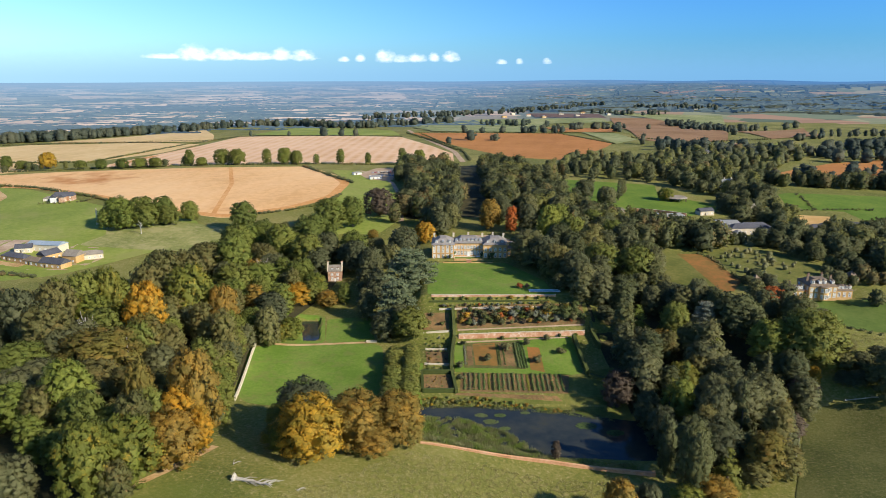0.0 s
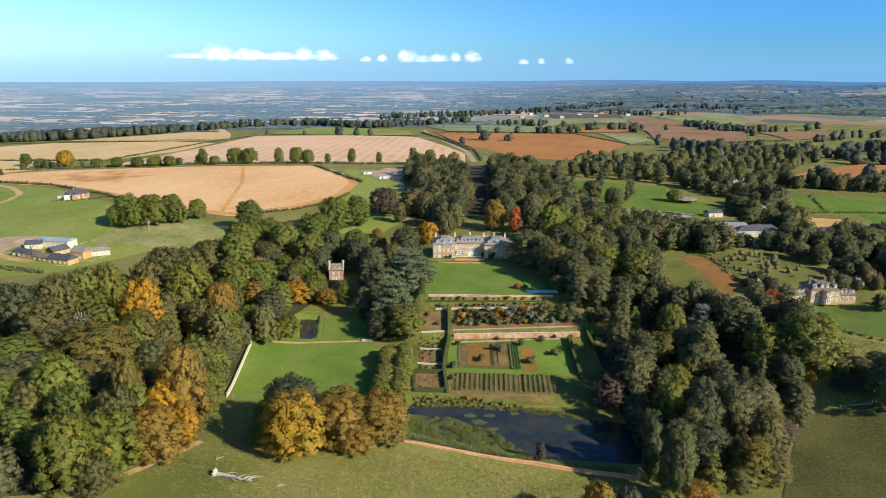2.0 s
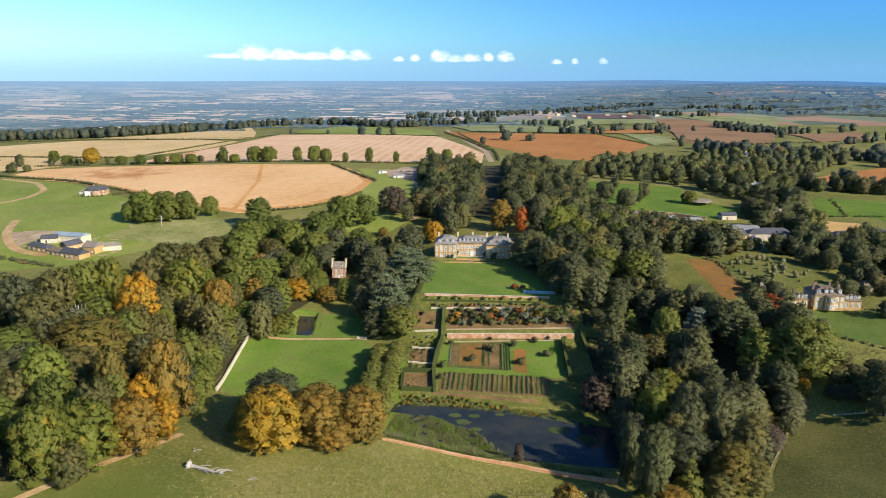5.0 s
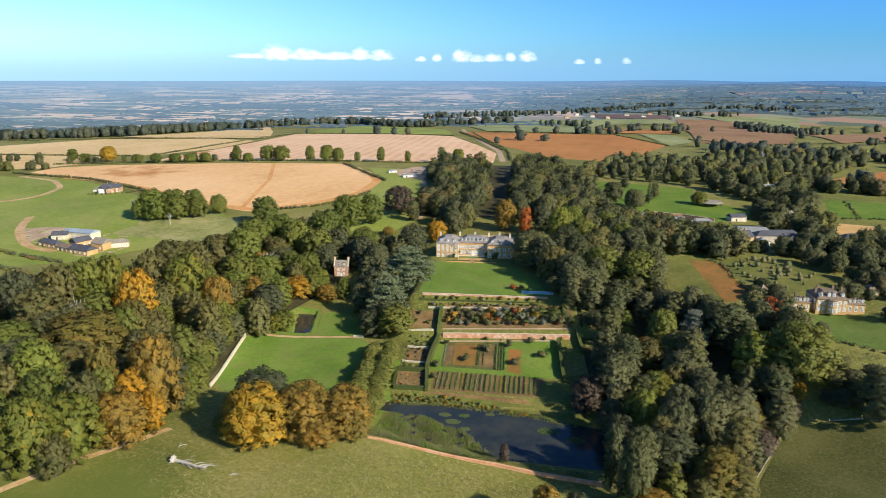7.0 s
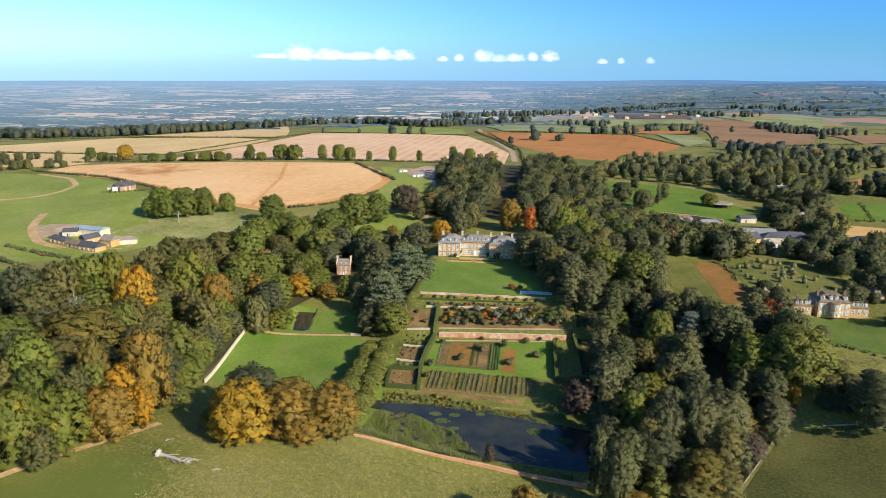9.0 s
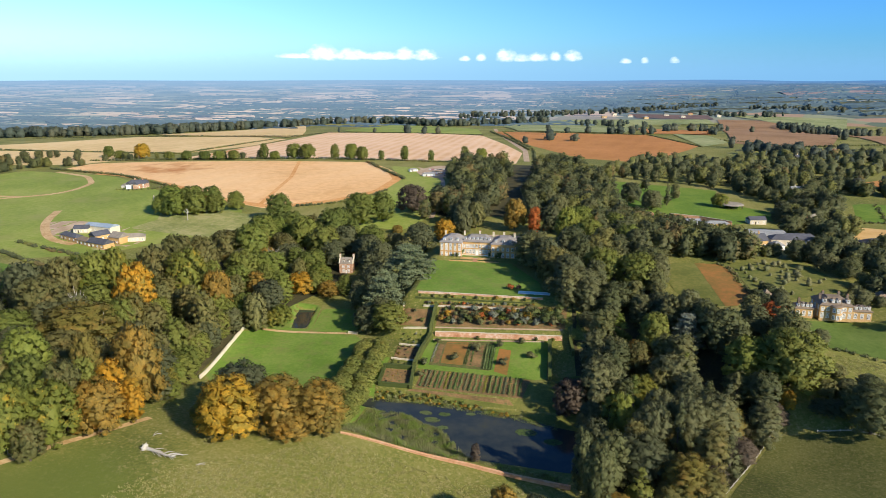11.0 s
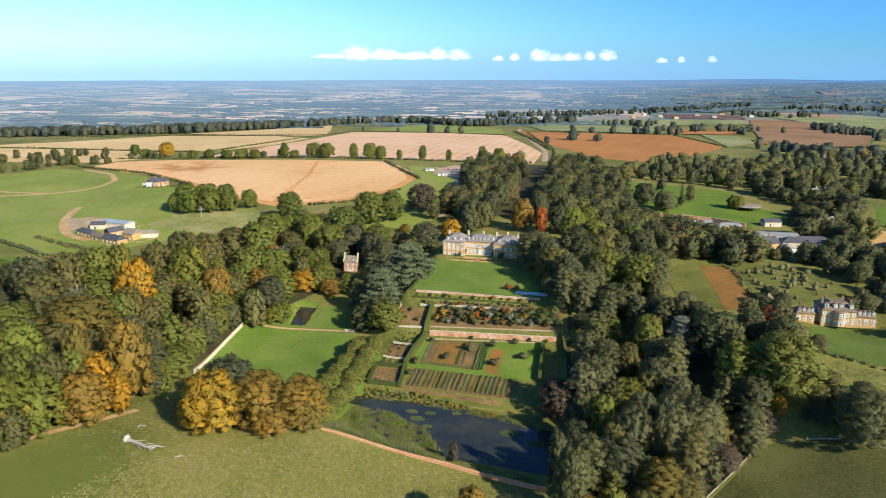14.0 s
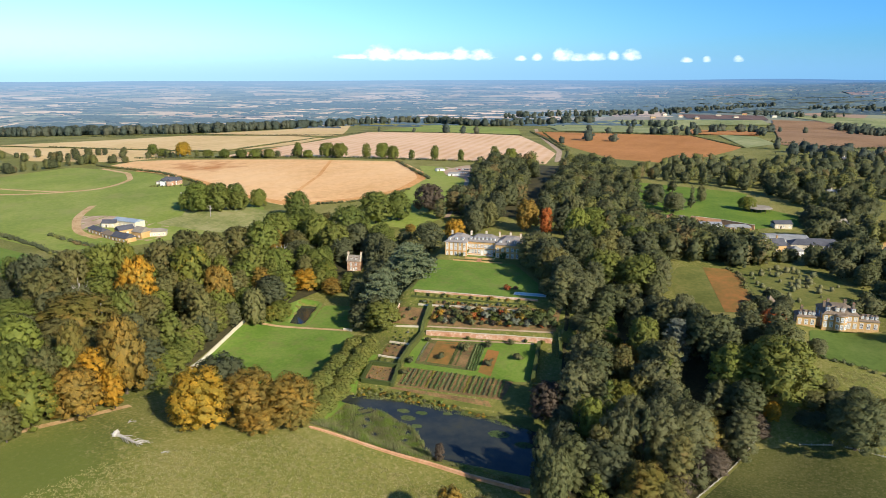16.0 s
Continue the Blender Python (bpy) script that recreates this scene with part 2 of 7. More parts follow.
def leafy(name, stops, patch=None, glow=0.4, massed=0.0, vary=1.0):
    """Foliage: a hue for each tree, a shade for each leaf clump, patches of turned leaves, light through the leaf."""
    m, nt, bsdf, geo = start_mat(name)
    info = nt.nodes.new("ShaderNodeObjectInfo")
    pos = geo.outputs["Position"]
    isl = geo.outputs["Random Per Island"]
    own = info.outputs["Random"]
    if massed:
        cell = nt.nodes.new("ShaderNodeTexVoronoi")
        cell.inputs["Scale"].default_value = massed
        join(nt, stretched(nt, pos, 0, 1, 1, 0.0), cell.inputs["Vector"])
        hue = nt.nodes.new("ShaderNodeSeparateColor")
        join(nt, cell.outputs["Color"], hue.inputs[0])
        own = hue.outputs[0]
    mixf = math_node(nt, "ADD", math_node(nt, "MULTIPLY", own, 0.72),
                     math_node(nt, "MULTIPLY", noise_node(nt, pos, 0.35, 3), 0.28))
    col = ramp(nt, mixf, stops)
    if patch:
        tint, lo, hi = patch
        s = nt.nodes.new("ShaderNodeMapRange")
        s.inputs[1].default_value, s.inputs[2].default_value = lo, hi
        join(nt, math_node(nt, "ADD", noise_node(nt, pos, 0.22, 4, 0.7), math_node(nt, "MULTIPLY", isl, 0.12)), s.inputs[0])
        col = blend(nt, s.outputs[0], col, tint)
    hsv = nt.nodes.new("ShaderNodeHueSaturation")
    fine = noise_node(nt, pos, 1.5 if not massed else 0.7, 5, 0.75)
    shade = math_node(nt, "ADD", math_node(nt, "MULTIPLY", isl, 0.48 * vary), math_node(nt, "MULTIPLY", fine, 0.8))
    join(nt, math_node(nt, "ADD", shade, 1.0 - 0.24 * vary), hsv.inputs["Value"])
    join(nt, col, hsv.inputs["Color"])
    col = hsv.outputs[0]
    join(nt, col, bsdf.inputs["Base Color"])
    bsdf.inputs["Roughness"].default_value = 0.65
    tr = nt.nodes.new("ShaderNodeBsdfTranslucent")
    join(nt, col, tr.inputs[0])
    mx = nt.nodes.new("ShaderNodeMixShader")
    mx.inputs[0].default_value = glow
    join(nt, bsdf.outputs[0], mx.inputs[1])
    join(nt, tr.outputs[0], mx.inputs[2])
    join(nt, mx.outputs[0], nt.nodes["Material Output"].inputs[0])
    return m


GRASS = land("rough pasture", (0.1, 0.115, 0.02), (0.17, 0.17, 0.034), (0.25, 0.22, 0.07), 0.018, 0.9, bump=0.6,
             spots=((0.33, 0.27, 0.12), 0.7, 0.54, 0.72), lush=((-84, -262, -5), 46, (0.115, 0.14, 0.022)))
PASTURE = land("grazed pasture", (0.16, 0.21, 0.032), (0.215, 0.262, 0.042), (0.28, 0.3, 0.07), 0.012, 0.3, bump=0.1, spots=((0.25, 0.25, 0.07), 0.03, 0.5, 0.75))
ROUGH = land("tussocky rough grass", (0.17, 0.19, 0.05), (0.25, 0.25, 0.08), (0.34, 0.31, 0.13), 0.05, 0.35, bump=0.3, spots=((0.33, 0.29, 0.15), 0.3, 0.55, 0.7))
LAWN = land("mown lawn", (0.1, 0.175, 0.018), (0.135, 0.215, 0.026), (0.175, 0.24, 0.042), 0.05, 0.6, rows=(10, 3.0, 0.14), row_tint=(0.14, 0.2, 0.04), bump=0.08,
            spots=((0.17, 0.18, 0.05), 0.12, 0.5, 0.75))
DEEP_GRASS = land("deep green meadow", (0.044, 0.052, 0.009), (0.072, 0.08, 0.016), (0.105, 0.104, 0.028), 0.04, 0.9, bump=0.6, spots=((0.16, 0.14, 0.055), 1.1, 0.52, 0.72))
STUBBLE = land("pale stubble", (0.62, 0.35, 0.14), (0.73, 0.44, 0.2), (0.78, 0.5, 0.245), 0.008, 0.15, rows=(80, 6.0, 0.25), row_tint=(0.68, 0.42, 0.21), bump=0.05,
               spots=((0.47, 0.2, 0.06), 0.006, 0.6, 0.68))
STRIPED = land("drilled stubble", (0.58, 0.34, 0.17), (0.66, 0.41, 0.23), (0.73, 0.49, 0.3), 0.01, 0.1, rows=(20, 14.0, 0.5), row_tint=(0.74, 0.53, 0.36), bump=0.0)
STRAW = land("straw field", (0.5, 0.34, 0.14), (0.6, 0.42, 0.19), (0.67, 0.49, 0.25), 0.006, 0.1, rows=(70, 8.0, 0.3), bump=0.0)
RED_SOIL = land("ploughed ironstone soil", (0.34, 0.14, 0.034), (0.4, 0.172, 0.046), (0.46, 0.205, 0.062), 0.01, 0.2, rows=(75, 7.0, 0.25), bump=0.05)
BROWN_SOIL = land("tilled brown soil", (0.22, 0.12, 0.05), (0.28, 0.16, 0.075), (0.32, 0.19, 0.095), 0.01, 0.15, bump=0.0)
PURPLE_SOIL = land("dark tilled soil", (0.1, 0.065, 0.055), (0.14, 0.09, 0.075), (0.17, 0.11, 0.09), 0.01, 0.15, bump=0.0)
PALE_GRASS = land("dry pale grass", (0.16, 0.19, 0.07), (0.24, 0.26, 0.1), (0.32, 0.32, 0.15), 0.01, 0.1, bump=0.0)
SAND = land("arena sand", (0.5, 0.3, 0.1), (0.56, 0.35, 0.13), (0.6, 0.39, 0.16), 0.05, 0.7, bump=0.02)
WORN = land("worn brown turf", (0.16, 0.112, 0.026), (0.24, 0.128, 0.032), (0.32, 0.14, 0.038), 0.04, 0.3, bump=0.1)
RED_EARTH = land("bare orange earth", (0.38, 0.235, 0.1), (0.49, 0.32, 0.155), (0.56, 0.39, 0.21), 0.1, 0.8, bump=0.1)
TUFT = leafy("dry grass tufts", [(0.0, (0.19, 0.18, 0.065)), (0.5, (0.25, 0.225, 0.09)), (1.0, (0.31, 0.27, 0.12))], glow=0.3)
GRAVEL = land("gravel", (0.32, 0.22, 0.14), (0.42, 0.3, 0.2), (0.5, 0.38, 0.27), 0.1, 1.2, bump=0.1)
EARTH = land("bare garden soil", (0.13, 0.085, 0.038), (0.2, 0.12, 0.05), (0.28, 0.165, 0.07), 0.12, 1.3, bump=0.4,
             spots=((0.1, 0.13, 0.035), 0.5, 0.52, 0.7))
# fallen leaves, coloured extra dark to stand for deep shade under trees
SHADE_LITTER = land("leaf litter darkened as shade", (0.035, 0.032, 0.014), (0.055, 0.05, 0.02), (0.09, 0.075, 0.03), 0.08, 0.9, bump=0.3)

WOOD_GREEN = leafy("mixed green foliage", [(0.05, (0.086, 0.108, 0.026)), (0.3, (0.123, 0.143, 0.030)), (0.5, (0.152, 0.156, 0.034)), (0.65, (0.136, 0.167, 0.032)),
                                           (0.8, (0.167, 0.174, 0.037)), (0.95, (0.152, 0.193, 0.033))], vary=0.8)
DARK_GREEN = leafy("dark green foliage", [(0.1, (0.079, 0.087, 0.043)), (0.45, (0.105, 0.110, 0.049)), (0.7, (0.130, 0.130, 0.057)), (0.95, (0.173, 0.164, 0.053))], vary=0.85)
YELLOWING = leafy("yellowing foliage", [(0.2, (0.115, 0.135, 0.024)), (0.6, (0.15, 0.152, 0.027)), (1.0, (0.185, 0.155, 0.028))], patch=((0.34, 0.22, 0.024), 0.62, 0.82), vary=0.8)
OLIVE = leafy("olive foliage", [(0.1, (0.106, 0.107, 0.036)), (0.5, (0.136, 0.124, 0.041)), (0.9, (0.157, 0.148, 0.047))], patch=((0.14, 0.1, 0.03), 0.58, 0.8), vary=0.9)
AMBERISH = leafy("olive amber foliage", [(0.1, (0.143, 0.127, 0.029)), (0.9, (0.182, 0.149, 0.033))], patch=((0.2, 0.125, 0.03), 0.54, 0.78), vary=0.9)
FRESH = leafy("yellow-green foliage", [(0.1, (0.162, 0.186, 0.034)), (0.9, (0.204, 0.206, 0.038))], vary=0.9)
GROVE = leafy("deep green foliage", [(0.1, (0.072, 0.083, 0.036)), (0.5, (0.091, 0.101, 0.042)), (0.9, (0.120, 0.124, 0.046))], patch=((0.105, 0.102, 0.03), 0.62, 0.86), vary=0.95)
AMBER = leafy("amber foliage", [(0.2, (0.2, 0.175, 0.024)), (0.8, (0.27, 0.185, 0.026))], patch=((0.46, 0.26, 0.024), 0.46, 0.75), vary=0.8)
LIME_LEAF = leafy("lime foliage", [(0.1, (0.155, 0.173, 0.041)), (0.9, (0.203, 0.203, 0.049))], patch=((0.2, 0.17, 0.04), 0.6, 0.8), vary=0.8)
GOLDEN = leafy("golden foliage", [(0.2, (0.36, 0.2, 0.02)), (0.8, (0.46, 0.25, 0.025))], patch=((0.2, 0.15, 0.025), 0.54, 0.7))
RUSSET = leafy("russet foliage", [(0.2, (0.185, 0.135, 0.03)), (0.6, (0.21, 0.142, 0.032)), (1.0, (0.185, 0.15, 0.034))], patch=((0.32, 0.185, 0.03), 0.5, 0.74), vary=0.9)
COPPER = leafy("copper purple foliage", [(0.2, (0.07, 0.052, 0.036)), (0.8, (0.105, 0.08, 0.055))])
CEDAR = leafy("blue-green cedar needles", [(0.2, (0.084, 0.103, 0.049)), (0.8, (0.106, 0.122, 0.059))], glow=0.1)
SCARLET = leafy("scarlet foliage", [(0.2, (0.27, 0.075, 0.025)), (0.8, (0.38, 0.12, 0.03))])
WOOD_MASS = leafy("woodland foliage", [(0.05, (0.063, 0.071, 0.034)), (0.35, (0.079, 0.088, 0.037)), (0.55, (0.102, 0.103, 0.043)), (0.68, (0.152, 0.151, 0.041)), (0.76, (0.084, 0.096, 0.039)), (0.92, (0.203, 0.133, 0.051))], massed=0.075, vary=0.6)
# far foliage: distance haze is put into the bluish, muted base colours
HAZE_MASS = leafy("distant foliage tinted for haze", [(0.0, (0.05, 0.065, 0.05)), (0.5, (0.064, 0.08, 0.058)), (0.9, (0.1, 0.1, 0.06))], massed=0.03, vary=0.5)
ORCHARD_LEAF = leafy("orchard foliage", [(0.0, (0.14, 0.15, 0.06)), (0.5, (0.18, 0.175, 0.08)), (1.0, (0.21, 0.195, 0.09))], massed=0.15, vary=0.6)
HEADLAND = land("orange headland soil", (0.5, 0.22, 0.06), (0.6, 0.3, 0.1), (0.68, 0.37, 0.15), 0.02, 0.3, bump=0.0)
HEDGE = leafy("clipped hedge leaves", [(0.1, (0.045, 0.06, 0.016)), (0.9, (0.075, 0.085, 0.022))], glow=0.08)
BED_GREEN = leafy("vegetable leaves", [(0.0, (0.06, 0.1, 0.025)), (0.5, (0.09, 0.13, 0.04)), (1.0, (0.14, 0.16, 0.06))])
GREY_LEAF = leafy("grey-green leaves", [(0.0, (0.13, 0.15, 0.1)), (1.0, (0.22, 0.22, 0.16))])
REED = leafy("reed stems", [(0.0, (0.16, 0.165, 0.07)), (0.5, (0.23, 0.215, 0.105)), (1.0, (0.15, 0.175, 0.06))], patch=((0.15, 0.2, 0.04), 0.54, 0.66), glow=0.35)
ORANGE_STONE = solid("weathered orange stone", [(0.45, 0.2, 0.09), (0.6, 0.32, 0.17), (0.7, 0.46, 0.3)], 0.9, 0.85)
BARK = solid("bark", [(0.06, 0.045, 0.03), (0.12, 0.095, 0.07), (0.18, 0.15, 0.11)], 3, 0.9)
DEADWOOD = solid("bleached dead wood", [(0.26, 0.23, 0.18), (0.42, 0.38, 0.32), (0.58, 0.54, 0.46)], 2, 0.8)
IRONSTONE = solid("golden ironstone", [(0.42, 0.24, 0.085), (0.54, 0.34, 0.14), (0.64, 0.46, 0.24)], 1.2, 0.85)
RED_BRICK = solid("weathered red brick", [(0.34, 0.14, 0.075), (0.52, 0.3, 0.18), (0.82, 0.68, 0.54)], 0.7, 0.85, per_object=0.3)
PALE_STONE = solid("pale dressed stone", [(0.5, 0.42, 0.3), (0.62, 0.54, 0.4), (0.7, 0.64, 0.5)], 2, 0.8)
GREY_STONE = solid("lichened grey stone", [(0.2, 0.18, 0.14), (0.29, 0.26, 0.2), (0.37, 0.33, 0.26)], 1.2, 0.85)
VILLA_SLATE = solid("brown stone slate", [(0.15, 0.11, 0.075), (0.21, 0.16, 0.115), (0.28, 0.22, 0.165)], 1.6, 0.85, per_object=0.1, spec=0.1)
SLATE = solid("stone slate", [(0.19, 0.16, 0.125), (0.27, 0.235, 0.19), (0.35, 0.31, 0.26)], 1.6, 0.85, per_object=0.2, spec=0.1)
DARK_SLATE = solid("dark slate", [(0.05, 0.052, 0.062), (0.08, 0.082, 0.096), (0.12, 0.12, 0.135)], 1.6, 0.75, per_object=0.25)
LEAD = solid("lead roof", [(0.2, 0.21, 0.23), (0.3, 0.31, 0.33), (0.4, 0.4, 0.42)], 1.0, 0.55, 0.15)
WHITE = solid("white paint", [(0.72, 0.71, 0.68), (0.8, 0.79, 0.76)], 2, 0.5)
TILE = solid("clay roof tile", [(0.3, 0.14, 0.08), (0.4, 0.2, 0.12), (0.48, 0.28, 0.18)], 1.6, 0.8, per_object=0.2)
POLY = solid("pale corrugated sheet", [(0.2, 0.2, 0.19), (0.27, 0.27, 0.26), (0.36, 0.36, 0.34)], 0.8, 0.6)

BLUE_SHEET = solid("weathered blue-grey sheet", [(0.2, 0.26, 0.32), (0.28, 0.34, 0.4), (0.36, 0.41, 0.46)], 0.8, 0.6)

ORCHARD_GRASS = land("orchard grass", (0.1, 0.115, 0.022), (0.145, 0.148, 0.032), (0.19, 0.175, 0.05), 0.05, 0.5, bump=0.3)

WEEDY = land("weedy fallow soil", (0.075, 0.085, 0.022), (0.12, 0.11, 0.035), (0.2, 0.135, 0.055), 0.15, 1.2, bump=0.4, spots=((0.09, 0.13, 0.03), 0.5, 0.5, 0.7))

MANOR_STONE = solid("sunlit ironstone ashlar", [(0.44, 0.24, 0.085), (0.57, 0.34, 0.14), (0.68, 0.47, 0.23)], 0.6, 0.85)
MANOR_SLATE = solid("weathered stone slate", [(0.17, 0.155, 0.145), (0.25, 0.225, 0.205), (0.34, 0.31, 0.28)], 1.2, 0.85, per_object=0.15, spec=0.1)

PADDOCK = land("lush paddock grass", (0.085, 0.15, 0.013), (0.115, 0.185, 0.018), (0.15, 0.205, 0.026), 0.04, 0.5, bump=0.1)

HOUSE_LAWN = land("house lawn", (0.07, 0.11, 0.016), (0.092, 0.138, 0.022), (0.118, 0.155, 0.032), 0.05, 0.5, rows=(80, 4.0, 0.15), row_tint=(0.12, 0.16, 0.04), bump=0.08)

PALE_BRICK = solid("sun-bleached brick", [(0.42, 0.16, 0.07), (0.62, 0.34, 0.2), (0.86, 0.76, 0.64)], 0.55, 0.85, per_object=0.2)

# ---------------------------------------------------------------- building blocks
def round_shading(me, normals):
    """Foliage takes the light of its whole crown: vertex normals that lean out of the crown."""
    me.polygons.foreach_set("use_smooth", np.ones(len(me.polygons), bool))
    me.normals_split_custom_set_from_vertices(normals)


def link_mesh(name, verts, faces, material, parent=None, label="", smooth=False):
    me = bpy.data.meshes.new(name)
    me.from_pydata(verts, [], faces)
    me.materials.append(material)
    if smooth:
        me.shade_smooth()
    me.update()
    ob = new(name, me)
    ob.parent = parent
    return tagged(ob, label)


def part(name, bm, material, parent=None, label=""):
    me = bpy.data.meshes.new(name)
    bm.normal_update()
    bm.to_mesh(me)
    bm.free()
    me.materials.append(material)
    ob = new(name, me)
    ob.parent = parent
    return tagged(ob, label)


def thing(name, x, y, z, turn, label, category, group="", kind=""):
    ob = new(name)
    ob.empty_display_size = 0.5
    ob.matrix_world = pose(x, y, z, 0, 0, turn)
    return tagged(ob, label, category, group, kind)


def box(x0, x1, y0, y1, z0, z1, bm=None, bevel=0.0):
    bm = bm or bmesh.new()
    made = bmesh.ops.create_cube(bm, size=1.0, matrix=Matrix.LocRotScale(((x0 + x1) / 2, (y0 + y1) / 2, (z0 + z1) / 2), None, (x1 - x0, y1 - y0, z1 - z0)))
    if bevel:
        edges = list({e for v in made["verts"] for e in v.link_edges})
        bmesh.ops.bevel(bm, geom=edges, offset=bevel, segments=1, affect="EDGES")
    return bm


from mathutils.geometry import delaunay_2d_cdt


def inside_poly(poly, px, py):
    px, py = np.asarray(px, float), np.asarray(py, float)
    hit = np.zeros(px.shape, bool)
    for (x0, y0), (x1, y1) in zip(poly, poly[1:] + poly[:1]):
        if y0 == y1:
            continue
        hit ^= ((y0 > py) != (y1 > py)) & (px < (x1 - x0) * (py - y0) / (y1 - y0) + x0)
    return hit


def smooth_ring(poly, cuts=2):
    for _ in range(cuts):
        nxt = []
        for (x0, y0), (x1, y1) in zip(poly, poly[1:] + poly[:1]):
            nxt += [(0.92 * x0 + 0.08 * x1, 0.92 * y0 + 0.08 * y1), (0.08 * x0 + 0.92 * x1, 0.08 * y0 + 0.92 * y1)]
        poly = nxt
    return poly


def drape(name, poly, material, label, category="field", lift=0.06, step=8.0, rounded=True, flat=None):
    """A sheet over the ground inside poly, which follows the lie of the land."""
    ring = smooth_ring(poly) if rounded and step < 25 else list(poly)
    dense = []
    for (x0, y0), (x1, y1) in zip(ring, ring[1:] + ring[:1]):
        n = max(1, int(math.hypot(x1 - x0, y1 - y0) / step))
        dense += [(x0 + (x1 - x0) * i / n, y0 + (y1 - y0) * i / n) for i in range(n)]
    xs, ys = [p[0] for p in dense], [p[1] for p in dense]
    gx, gy = np.meshgrid(np.arange(min(xs) + step / 2, max(xs), step), np.arange(min(ys) + step / 2, max(ys), step))
    keep = inside_poly(ring, gx, gy)
    pts = [Vector(p) for p in dense] + [Vector((float(a), float(b))) for a, b in zip(gx[keep], gy[keep])]
    edges = [(i, (i + 1) % len(dense)) for i in range(len(dense))]
    v, _, f, *_ = delaunay_2d_cdt(pts, edges, [], 1, 0.01)
    a = np.array([tuple(p) for p in v])
    lift = lift + 1.2 * _step(np.hypot(a[:, 0] - HUB[0], a[:, 1] - HUB[1]), 900, 1300)
    z = height(a[:, 0], a[:, 1]) + far_rise(a[:, 0], a[:, 1]) + lift if flat is None else np.full(len(a), flat)
    ob = link_mesh(name, [(p[0], p[1], float(q)) for p, q in zip(a, z)], [tuple(q) for q in f], material)
    return tagged(ob, label, category, kind="structure")


def lines_of(bounds):
    out = []
    for a, b, s in bounds:
        out += list(np.arange(a, b, s))
    return np.array(out + [bounds[-1][1]])


def build_ground():
    xs = lines_of([(-1900, -700, 60), (-700, -420, 20), (-420, -112, 8), (-112, 90, 2.5), (90, 234, 4), (234, 420, 8), (420, 700, 20), (700, 1900, 60)])
    ys = lines_of([(-1900, -500, 100), (-500, -260, 12), (-260, -210, 4), (-210, 60, 2.0), (60, 500, 10), (500, 900, 20), (900, 1560, 40)])
    gx, gy = np.meshgrid(xs, ys)
    gz = height(gx, gy)
    n = len(xs)
    idx = np.arange(n * len(ys)).reshape(len(ys), n)
    f = np.stack([idx[:-1, :-1], idx[:-1, 1:], idx[1:, 1:], idx[1:, :-1]], -1).reshape(-1, 4)
    ob = link_mesh("ground", np.stack([gx, gy, gz], -1).reshape(-1, 3).tolist(), f.tolist(), GRASS, smooth=True)
    # beyond the wooded scarp the sheet carries the patchwork of the plain, haze painted in
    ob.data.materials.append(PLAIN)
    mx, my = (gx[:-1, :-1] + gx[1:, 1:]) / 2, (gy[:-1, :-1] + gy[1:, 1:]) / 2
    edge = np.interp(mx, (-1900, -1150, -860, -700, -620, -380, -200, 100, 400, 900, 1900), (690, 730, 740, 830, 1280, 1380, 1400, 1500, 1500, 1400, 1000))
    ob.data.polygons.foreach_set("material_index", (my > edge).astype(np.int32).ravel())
    tagged(ob, "rolling rough pasture of mixed green and straw-coloured grass", "ground", kind="structure")


